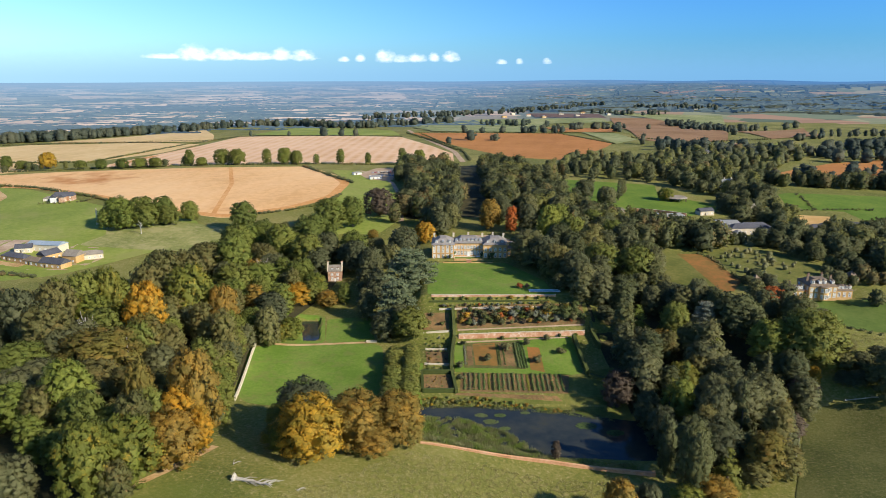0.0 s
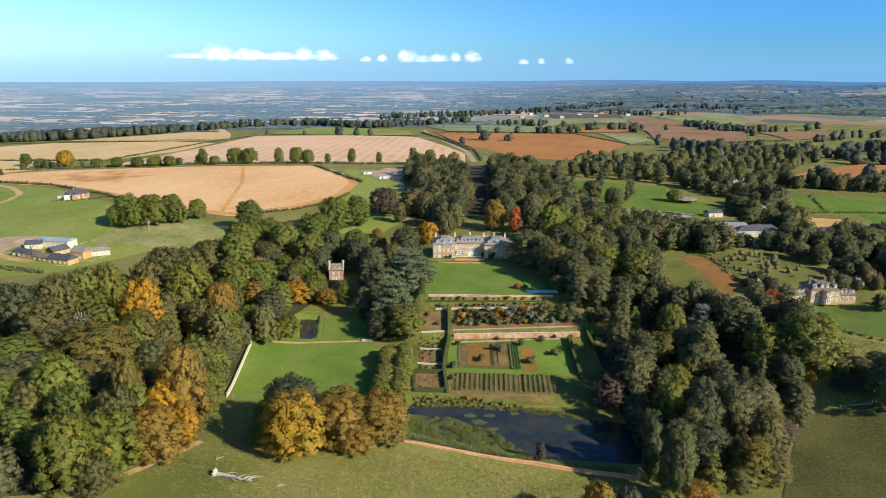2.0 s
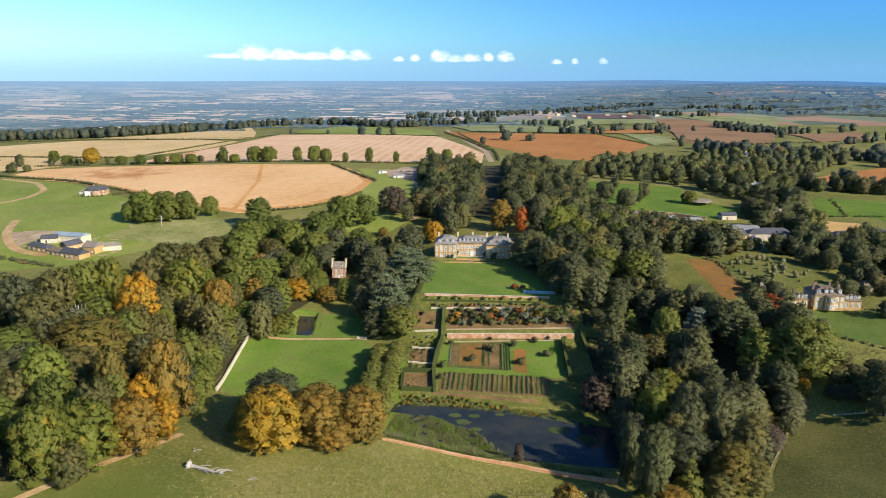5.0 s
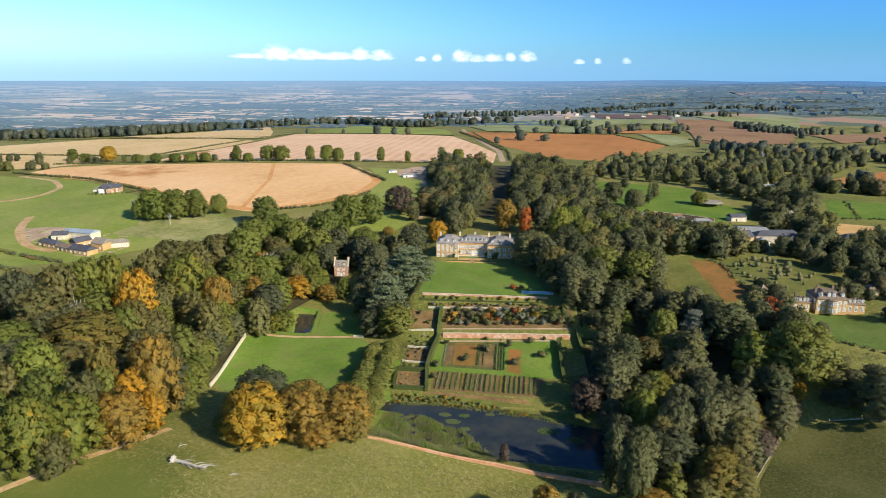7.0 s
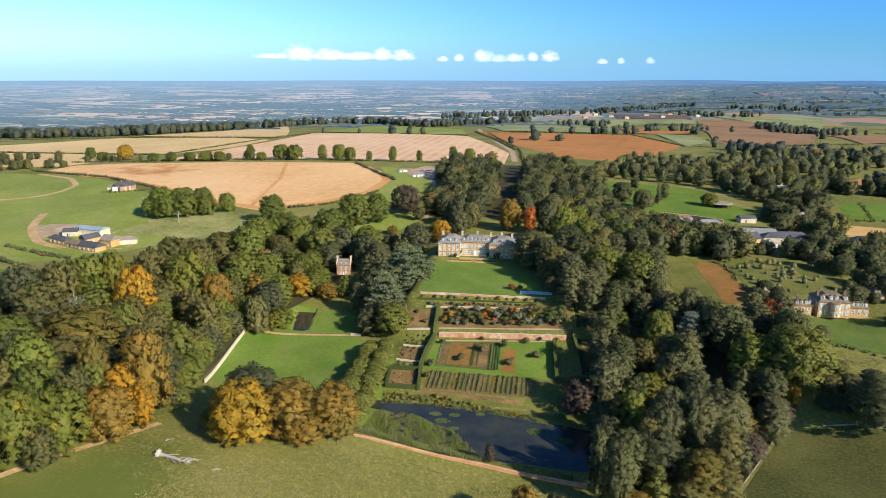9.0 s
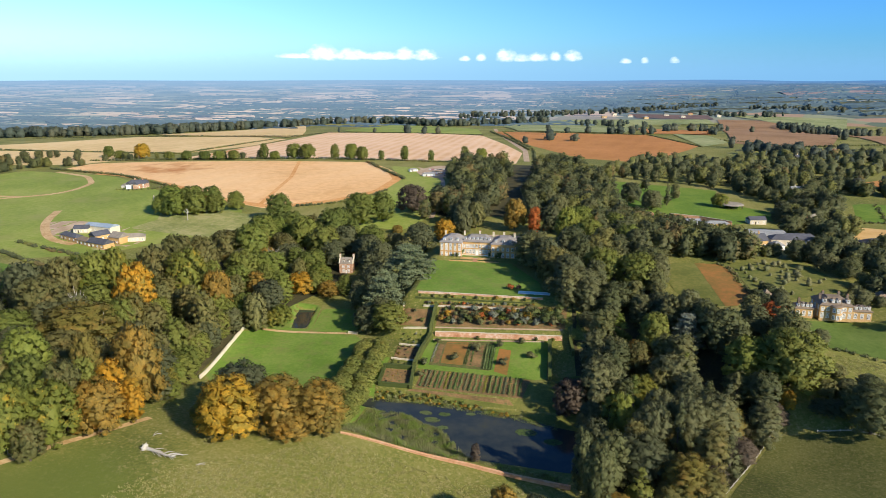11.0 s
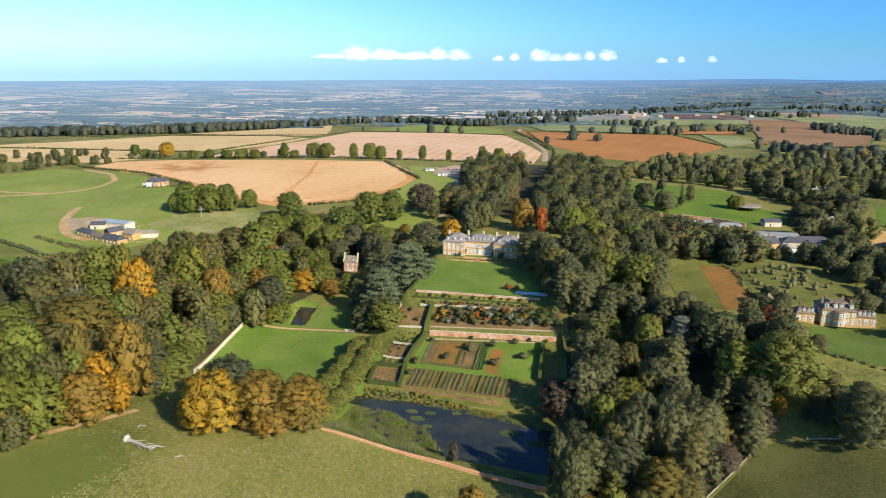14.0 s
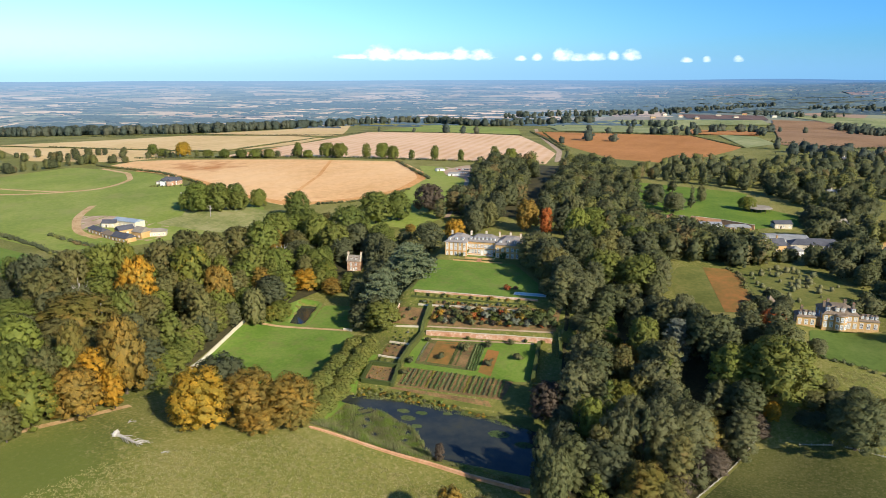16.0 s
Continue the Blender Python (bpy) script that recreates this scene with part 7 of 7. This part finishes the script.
# ---------------------------------------------------------------- meadow details
def fallen_tree(x, y, turn):
    """A bleached fallen trunk with broken limbs."""
    rng = np.random.default_rng(9)
    t = thing("fallen_tree", x, y, float(height(x, y)), turn, "bleached dead tree trunk lying on the meadow", "fallen tree")
    v, f = tube([(-6.5, 0, 0.9), (-5, 0.2, 0.75), (-2, 0.1, 0.65), (1.5, -0.2, 0.55), (5, 0.1, 0.45)], [0.62, 0.55, 0.46, 0.34, 0.15], 9)
    link_mesh("trunk", v, f, DEADWOOD, t)
    v, f = tube([(-7.1, 0, 1.0), (-6.7, 0, 1.0), (-6.3, 0.05, 0.95)], [1.35, 1.15, 0.6], 9)
    link_mesh("root_plate", v, f + [list(range(9))[::-1]], DEADWOOD, t, "torn bleached root plate")
    for i in range(7):
        a = i * 0.9
        v, f = tube([(-6.9, 0.5 * math.cos(a), 1.0 + 0.5 * math.sin(a)), (-7.4, 1.3 * math.cos(a), 1.1 + 1.1 * math.sin(a)), (-7.2, 1.9 * math.cos(a), 1.1 + 1.6 * math.sin(a))], [0.2, 0.13, 0.05], 5)
        link_mesh("root", v, f, DEADWOOD, t)
    for i in range(17):
        b = rng.uniform(-5.5, 4.5)
        a, far = rng.uniform(-1.2, 1.2) + (3.14 if i % 3 == 0 else 0), rng.uniform(1.6, 4.2)
        s = 1 if i % 2 else -1
        v, f = tube([(b, 0, 0.6), (b + far * 0.45, s * far * 0.35, 0.8 + 0.5 * rng.random()), (b + far, s * far * 0.6, 0.25 + rng.random())], [0.2, 0.11, 0.04], 6)
        link_mesh("branch", v, f, DEADWOOD, t)


fallen_tree(-62, -222.5, -12)
for i, (px, py, tn) in enumerate([(-50, -224, 15), (-72, -212, 60)]):
    rng = np.random.default_rng(50 + i)
    t = thing("dead_branch", px, py, float(height(px, py)), tn, "grey dead branch lying in the grass", "branch", "dead branches")
    for k in range(3):
        a = rng.uniform(-0.7, 0.7)
        v, f = tube([(0, 0, 0.2), (1.2 * math.cos(a), 1.2 * math.sin(a), 0.45), (2.6 * math.cos(a), 2.6 * math.sin(a), 0.15)], [0.12, 0.09, 0.04], 5)
        link_mesh("limb", v, f, DEADWOOD, t)


def dead_tree(x, y, tall, lean, snag=False):
    rng = np.random.default_rng(int(abs(x * 7 + y)))
    t = thing("dead_tree", x, y, float(height(x, y)), rng.uniform(0, 360), "bare bleached dead tree trunk among green crowns", "dead tree", "dead trees")
    v, f = tube([(0, 0, -0.5), (0, 0, tall * 0.5), (lean, 0, tall)], [0.5, 0.38, 0.16], 7)
    link_mesh("trunk", v, f, DEADWOOD, t)
    for i in range(1 if snag else 7):
        a, h = rng.uniform(0, 6.28), tall * rng.uniform(0.45, 0.9)
        out = tall * rng.uniform(0.12, 0.22)
        v, f = tube([(0, 0, h), (out * math.cos(a), out * math.sin(a), h + out * 0.7), (out * 1.2 * math.cos(a), out * 1.2 * math.sin(a), h + out * 1.4)], [0.2, 0.12, 0.04], 5)
        link_mesh("limb", v, f, DEADWOOD, t)


dead_tree(-150, -146, 17, 0.6)
dead_tree(-128, -158, 19, 0.3, True)
dead_tree(-113, -28, 18, 0.8)
dead_tree(-222, 62, 9, 1.5)
t = thing("obelisk", -266, 88, float(height(-266, 88)), 20, "tall slender grey stone obelisk in the pasture", "obelisk")
bm = bmesh.new()
bmesh.ops.create_cone(bm, cap_ends=True, segments=4, radius1=0.8, radius2=0.35, depth=11, matrix=Matrix.Translation((0, 0, 6.3)))
part("shaft", bm, PALE_STONE, t)
part("plinth", box(-1.0, 1.0, -1.0, 1.0, -0.4, 0.85), PALE_STONE, t)


# ---------------------------------------------------------------- tracks, hedgerows, fences, far trees
def track(path, wide, material, label, lift=0.1, name="track"):
    pts = []
    for (x0, y0), (x1, y1) in zip(path, path[1:]):
        k = max(1, int(math.hypot(x1 - x0, y1 - y0) / 5))
        pts += [(x0 + (x1 - x0) * i / k, y0 + (y1 - y0) * i / k) for i in range(k)]
    pts.append(path[-1])
    p = np.array(pts, float)
    for _ in range(4):
        p[1:-1] = (p[:-2] + 2 * p[1:-1] + p[2:]) / 4
    d = np.gradient(p, axis=0)
    d /= np.linalg.norm(d, axis=1, keepdims=True)
    s = np.c_[-d[:, 1], d[:, 0]] * wide / 2
    vs = []
    for q in np.stack([p + s, p, p - s], 1).reshape(-1, 2):
        vs.append((q[0], q[1], float(height(q[0], q[1])) + lift))
    fs = []
    for i in range(len(p) - 1):
        fs += [(3 * i + j, 3 * i + j + 1, 3 * i + j + 4, 3 * i + j + 3) for j in range(2)]
    return tagged(link_mesh(name, vs, fs, material), label, "track", kind="structure")


track([(-560, 84), (-500, 98), (-454, 112), (-425, 130), (-402, 146), (-398, 165), (-404, 195), (-438, 232), (-496, 258)], 5.5, RED_EARTH, "winding bare earth gallop around the pasture")
track([(-428, 130), (-480, 128), (-560, 132)], 4.5, RED_EARTH, "bare earth track across the pasture")
track([(-262, -10), (-285, -4), (-296, 6), (-318, 30), (-332, 52), (-346, 78)], 6, RED_EARTH, "bare orange track leading to the farm court")
track([(-108, -252), (-104, -243), (-100, -238), (-97, -230), (-94, -225), (-91, -220), (-86, -216), (-84, -207), (-82, -199)], 2.6, RED_EARTH, "narrow orange earth path along the wood edge")
track([(-42, 96), (-44, 130), (-46, 168), (-61, 249), (-85, 300), (-102, 325)], 4, GRAVEL, "narrow lane through the park")
track([(11, 404), (2, 523), (-35, 690), (-72, 866), (-90, 1000)], 7, GRAVEL, "straight pale road running off between fields")
track([(170, -50), (173, -22), (172, 5)], 3, EARTH, "brown footpath through the orchard")


track([(-440, 250), (-402, 240), (-324, 193), (-236, 133), (-180, 112), (-136, 141), (-108, 182), (-105, 243), (-122, 286)], 9, HEADLAND, "darker orange headland along the stubble field", 0.14, "headland")
track([(-250, 350), (-214, 240), (-190, 116)], 4, HEADLAND, "faint wheel track across the stubble", 0.14, "wheel_track")
track([(-400, 390), (-392, 520), (-380, 640), (-372, 760)], 10, HEADLAND, "orange headland along the striped field", 0.16, "headland")


def hedgerow(path, tall, label, seed, wide=2.2, gap=3.0, trees=0, material=None, thick=26):
    """An uneven field hedge: lobes of leaf along a line, with hedgerow trees."""
    rng = np.random.default_rng(seed)
    lobes, places = [], []
    for (x0, y0), (x1, y1) in zip(path, path[1:]):
        k = max(1, int(math.hypot(x1 - x0, y1 - y0) / gap))
        for i in range(k + 1):
            if rng.random() < 0.06:
                continue
            px, py = x0 + (x1 - x0) * i / k + rng.normal() * 0.5, y0 + (y1 - y0) * i / k + rng.normal() * 0.5
            h = tall * rng.uniform(0.6, 1.25)
            lobes.append((px, py, float(height(px, py)) + 0.35 * h, wide * rng.uniform(0.7, 1.15)))
    v, f, _ = leaf_cloud(rng, lobes, thick, 0.34, tall / wide * 0.62, 0.85)
    return tagged(link_mesh("hedgerow", v.tolist(), f, material or WOOD_MASS), label, "hedgerow", "field hedgerows", "stuff")


H_LABEL = "uneven dark green field hedgerow"
hedgerow([(-520, 277), (-403, 239), (-318, 184), (-300, 168)], 2.6, H_LABEL, 1, gap=2.6)
hedgerow([(-168, 354), (-130, 292), (-99, 244)], 3.2, H_LABEL + " beside stubble", 2)
hedgerow([(-520, 345), (-411, 362), (-181, 378), (-60, 376), (-4, 386)], 2.6, H_LABEL, 3, gap=3)
hedgerow([(-446, 426), (-404, 718), (-374, 806)], 2.6, H_LABEL, 4, gap=4, wide=2.6, thick=16)
hedgerow([(-372, 800), (-200, 806), (-88, 776)], 2.4, H_LABEL, 5, gap=4, wide=2.6, thick=16)
hedgerow([(-760, 452), (-672, 440), (-446, 426)], 2.4, H_LABEL, 6, gap=4, wide=2.6, thick=16)
hedgerow([(-860, 640), (-620, 700), (-404, 720)], 2.4, H_LABEL, 7, gap=4.5, wide=2.8, thick=14)
hedgerow([(-157, 119), (-134, 132), (-112, 152), (-101, 187)], 2.4, H_LABEL, 8)
hedgerow([(6, 540), (-32, 690), (-84, 870)], 3, H_LABEL, 9, gap=4, thick=16)
hedgerow([(20, 420), (12, 540), (-24, 690), (-62, 870)], 3, H_LABEL, 10, gap=4, thick=16)
hedgerow([(-60, 874), (60, 858), (196, 840), (248, 640)], 2.4, H_LABEL, 11, gap=4.5, wide=2.8, thick=14)
hedgerow([(-300, -14), (-263, -28), (-240, -34)], 2.2, H_LABEL, 12)
hedgerow([(300, 752), (375, 660), (520, 712)], 3, H_LABEL, 13, gap=5, thick=14)
hedgerow([(148, -56), (146, -14), (142, -7)], 1.8, H_LABEL + " around the paddock", 14, wide=1.4)
hedgerow([(238, 67), (263, 60), (290, 112)], 2.0, H_LABEL + " around the arena", 15, wide=1.5)
hedgerow([(262, 134), (330, 130)], 1.8, H_LABEL, 16, wide=1.4)
hedgerow([(301, 192), (287, 136)], 1.6, H_LABEL, 17, wide=1.4)
hedgerow([(-352, 160), (-338, 158), (-318, 164), (-312, 178)], 1.8, "clipped green cottage hedge", 18, wide=1.4)
hedgerow([(-360, -14), (-320, -28), (-278, -44), (-238, -64)], 2.4, H_LABEL + " below the farm", 20)
hedgerow([(164, -109), (174, -111), (184, -115)], 1.4, "low brown hedge below the villa lawn", 19, wide=1.2)


def line_trees(path, space, seed, spread=6):
    rng = np.random.default_rng(seed)
    got = []
    for (x0, y0), (x1, y1) in zip(path, path[1:]):
        far = math.hypot(x1 - x0, y1 - y0)
        s = 0
        while s < far:
            got.append((x0 + (x1 - x0) * s / far + rng.normal() * spread * 0.3, y0 + (y1 - y0) * s / far + rng.normal() * spread * 0.3))
            s += space * rng.uniform(0.4, 1.9)
    return got


stand([("amber", "oak", -468, 372, 19, 21), ("green", "oak", -521, 380, 15, 14), ("green", "oak", -268, 378, 18, 20), ("green", "tall", -304, 372, 18, 13), ("green", "oak", -250, 376, 18, 20), ("green", "oak", -196, 380, 19, 18), ("green", "tall", -217, 380, 17, 13), ("green", "oak", -182, 378, 16, 14), ("green", "oak", -288, 366, 10, 14), ("green", "oak", -340, 364, 11, 16), ("green", "oak", -358, 362, 11, 16), ("green", "oak", -376, 360, 11, 15), ("green", "oak", -400, 360, 11, 14), ("green", "oak", -426, 364, 10, 13), ("green", "oak", -495, 366, 11, 14),
       ("green", "tall", -132, 384, 17, 11), ("green", "tall", -60, 384, 18, 12), ("green", "oak", -40, 380, 17, 16), ("green", "tall", -160, 382, 11, 9), ("green", "tall", -100, 384, 13, 9)], "hedgerow trees")
massed_wood("hedgerow_trees", line_trees([(-600, 340), (-440, 366), (-300, 374)], 20, 61, 14) + line_trees([(-700, 330), (-640, 350), (-560, 384)], 8, 62, 24) + line_trees([(-640, 300), (-560, 322)], 8, 60, 20) + line_trees([(-575, 205), (-562, 252), (-548, 296), (-500, 306)], 9, 59, 8), "green hedgerow trees along field edges", (7, 13), 8)
EDGE = line_trees([(-1150, 690), (-860, 700), (-700, 760), (-640, 1010), (-560, 1270)], 5, 63, 36) + line_trees([(-560, 1280), (-380, 1330), (-240, 1210), (-160, 1300), (0, 1440)], 5, 64, 40) + \
    line_trees([(-760, 720), (-690, 800), (-630, 1040)], 6, 65, 30) + line_trees([(-1150, 730), (-860, 740)], 5, 66, 40)
massed_wood("escarpment_wood", EDGE, "long belt of dark trees along the plateau edge", (13, 21), 9, HAZE_MASS, tier=-1)
FIELDS = line_trees([(-360, 812), (-88, 782)], 60, 67) + line_trees([(20, 860), (200, 846)], 26, 68) + line_trees([(200, 860), (260, 1000), (330, 1080)], 30, 69, 20) + line_trees([(500, 810), (560, 980), (640, 1100), (860, 1260)], 60, 70, 20) + \
    line_trees([(560, 690), (660, 770), (900, 900)], 22, 72, 20) + line_trees([(200, 1000), (330, 1010), (400, 1180)], 22, 73, 25) + [(30, 700), (70, 690), (64, 704), (-6, 640), (420, 1050), (560, 1010)]
massed_wood("field_trees", FIELDS, "scattered trees along distant field boundaries", (9, 18), 10, HAZE_MASS, tier=-1)
FAR_BELTS = [((-51, 1688), (277, 1921)), ((277, 1921), (582, 2181)), ((-240, 1579), (-53, 1713)), ((670, 2019), (915, 1936)), ((563, 1373), (571, 972)), ((288, 617), (338, 552)), ((338, 552), (406, 511)), ((312, 552), (378, 434)), ((313, 897), (321, 867)), ((138, 852), (189, 892)), ((488, 1775), (659, 1729)), ((95, 1352), (238, 1301))]
BELTS = []
rng = np.random.default_rng(41)
for i, (a, b) in enumerate([((300, 560), (470, 540)), ((300, 520), (520, 470)), ((520, 540), (820, 640)), ((480, 420), (700, 520)), ((330, 262), (520, 290)), ((560, 560), (900, 640)), ((430, 300), (640, 420))]):
    BELTS += line_trees([a, b], 9, 80 + i, 40)
for i, (a, b) in enumerate(FAR_BELTS):
    BELTS += line_trees([a, b], 6 if a[1] > 1200 else 13, 400 + i, 90 if a[1] > 1200 else 22)
massed_wood("valley_woods", BELTS, "broad dark woods across the valley", (12, 18), 11, HAZE_MASS, tier=-1)


def far_lines(name, count, seed, span, reach, tall, label, material):
    """Hedge lines and wood edges on the distant plain: long ridges of foliage with a ragged top."""
    rng = np.random.default_rng(seed)
    vs, fs = [], []
    for _ in range(count):
        a, d = radians(rng.uniform(*span)), reach[0] + (reach[1] - reach[0]) * rng.random() ** 1.3
        if a > -0.14 and d < 2330:
            continue
        x, y = HUB[0] + d * math.sin(a), HUB[1] + d * math.cos(a)
        ang = rng.normal() * 0.3 + (0 if rng.random() < 0.8 else 1.2)
        far, small = rng.uniform(90, 460), min(1.0, (1500 / d) ** 1.2)
        k = int(far / 14)
        wide = rng.uniform(4, 9) if rng.random() < 0.7 else rng.uniform(14, 40)
        n = len(vs)
        for i in range(k + 1):
            px, py = x + far * math.cos(ang) * i / k, y + far * math.sin(ang) * i / k
            g = float(height(px, py)) - 0.5 + float(far_rise(px, py))
            h = rng.uniform(*tall) * small * (0.35 if rng.random() < 0.25 else 1.0)
            w = wide * rng.uniform(0.6, 1.1)
            vs += [(px, py - w, g), (px, py - w * 0.5, g + h), (px + rng.normal() * 2, py + w * 0.5, g + h * rng.uniform(0.7, 1.1)), (px, py + w, g)]
            if i:
                b = n + 4 * i
                fs += [(b - 4 + j, b + j, b + j + 1, b - 3 + j) for j in range(3)]
    return tagged(link_mesh(name, vs, fs, material), label, "woodland", kind="stuff")


far_lines("distant_hedges", 900, 77, (-52, 48), (1750, 4600), (3, 8), "hedge lines and woods on the distant plain with painted haze", FAR_HEDGE)
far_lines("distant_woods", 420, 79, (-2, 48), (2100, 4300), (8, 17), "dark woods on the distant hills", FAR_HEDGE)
far_lines("valley_hedges", 300, 81, (2, 48), (1950, 3100), (4, 9), "dark hedges and copses across the valley", HAZE_MASS)


def fence(path, label, space=3.0, tall=1.2, material=BARK, rails=3):
    """Post and rail fence."""
    t = thing("fence", path[0][0], path[0][1], 0, 0, label, "fence", "fences")
    ox, oy = path[0]
    for (x0, y0), (x1, y1) in zip(path, path[1:]):
        far = math.hypot(x1 - x0, y1 - y0)
        k = max(1, int(far / space))
        ang = math.degrees(math.atan2(y1 - y0, x1 - x0))
        for i in range(k + 1):
            px, py = x0 + (x1 - x0) * i / k, y0 + (y1 - y0) * i / k
            shared("post", ("post", tall, material.name), lambda: box(-0.09, 0.09, -0.09, 0.09, -0.4, tall), material, t, Matrix.Translation((px - ox, py - oy, float(height(px, py)))))
            if i < k:
                qx, qy = x0 + (x1 - x0) * (i + 1) / k, y0 + (y1 - y0) * (i + 1) / k
                za, zb = float(height(px, py)), float(height(qx, qy))
                for r in range(rails):
                    up = tall * (0.3 + 0.3 * r)
                    m = Matrix.Translation((px - ox, py - oy, za + up)) @ (Vector((qx - px, qy - py, zb - za)).to_track_quat("X", "Z").to_matrix().to_4x4())
                    shared("rail", ("rail", round(far / k, 1), material.name), lambda: box(0, far / k, -0.03, 0.03, -0.07, 0.07), material, t, m)


fence([(109, -194), (123, -171), (136, -150)], "pale weathered rail fence along the wood edge", 3.0, 1.1, DEADWOOD, 2)
fence([(147, -156), (157, -158), (190, -172)], "weathered rail fence crossing the meadow", 3.0, 1.0, DEADWOOD, 2)


def parked_car(x, y, turn, paint, label):
    t = thing("car", x, y, float(height(x, y)), turn, label, "car", "parked cars")
    bm = box(-2.1, 2.1, -0.88, 0.88, 0.28, 0.85, bevel=0.12)
    part("body", bm, paint, t)
    bm = bmesh.new()
    lo = [bm.verts.new(p) for p in ((-1.5, -0.8, 0.85), (1.1, -0.8, 0.85), (1.1, 0.8, 0.85), (-1.5, 0.8, 0.85))]
    hi = [bm.verts.new(p) for p in ((-1.1, -0.65, 1.45), (0.5, -0.65, 1.45), (0.5, 0.65, 1.45), (-1.1, 0.65, 1.45))]
    for j in range(4):
        bm.faces.new((lo[j], lo[(j + 1) % 4], hi[(j + 1) % 4], hi[j]))
    bm.faces.new(hi)
    part("cabin", bm, GLASS, t, "dark glazed cabin")
    part("cabin_roof", box(-1.08, 0.48, -0.63, 0.63, 1.452, 1.5), paint, t)
    for wx in (-1.35, 1.35):
        for wy in (-0.84, 0.84):
            bm = bmesh.new()
            bmesh.ops.create_cone(bm, cap_ends=True, segments=12, radius1=0.32, radius2=0.32, depth=0.2, matrix=pose(wx, wy, 0.32, 90))
            part("wheel", bm, DARK_SLATE, t)


PAINTS = [(solid("red car paint", [(0.35, 0.02, 0.03), (0.42, 0.03, 0.04)], 1, 0.3, spec=0.5), "red"), (solid("blue car paint", [(0.03, 0.08, 0.3), (0.05, 0.12, 0.38)], 1, 0.3, spec=0.5), "blue"),
          (solid("silver car paint", [(0.5, 0.5, 0.52), (0.6, 0.6, 0.62)], 1, 0.3, 0.4), "silver"), (WHITE, "white"), (solid("black car paint", [(0.02, 0.02, 0.025), (0.03, 0.03, 0.035)], 1, 0.3, spec=0.5), "black")]
drape("car_park", [(-100, 300), (-86, 345), (-56, 345), (-58, 268), (-70, 256), (-88, 270)], GRAVEL, "pale gravel visitor car park", "car park", 0.1, 8)
rng = np.random.default_rng(4)
for i in range(22):
    mt, word = PAINTS[int(rng.integers(5))]
    parked_car(-86 + (i % 11) * 2.9 + rng.normal() * 0.2, 282 + (i // 11) * 26 + (i % 11) * 0.8, 84 + rng.normal() * 3, mt, word + " car parked on the gravel car park")
plain("shed", -84, 264, 20, 12, 5, 2.6, WHITE, POLY, "low white visitor hut with pale roof", 1.2, 4, category="hut")
plain("shed", -104, 292, 35, 9, 4, 2.4, WHITE, POLY, "small pale hut beside the car park", 1.0, 3, category="hut")
for i in range(16):
    a = i * 17.3
    px, py = (-120 + 9 * (i % 8), 1395 + 14 * (i // 8)) if i < 8 else (130 + 47 * (i % 8) + (a * 3) % 30, 1610 + (a * 7) % 190)
    plain("farm_range", px, py, a % 40, 14, 9, 5, (PALE_STONE, PALE_STONE, IRONSTONE)[i % 3], (SLATE, SLATE, TILE, POLY)[i % 4], "pale distant farm building among trees", 2.4, 3, category="farm building", group="distant buildings")
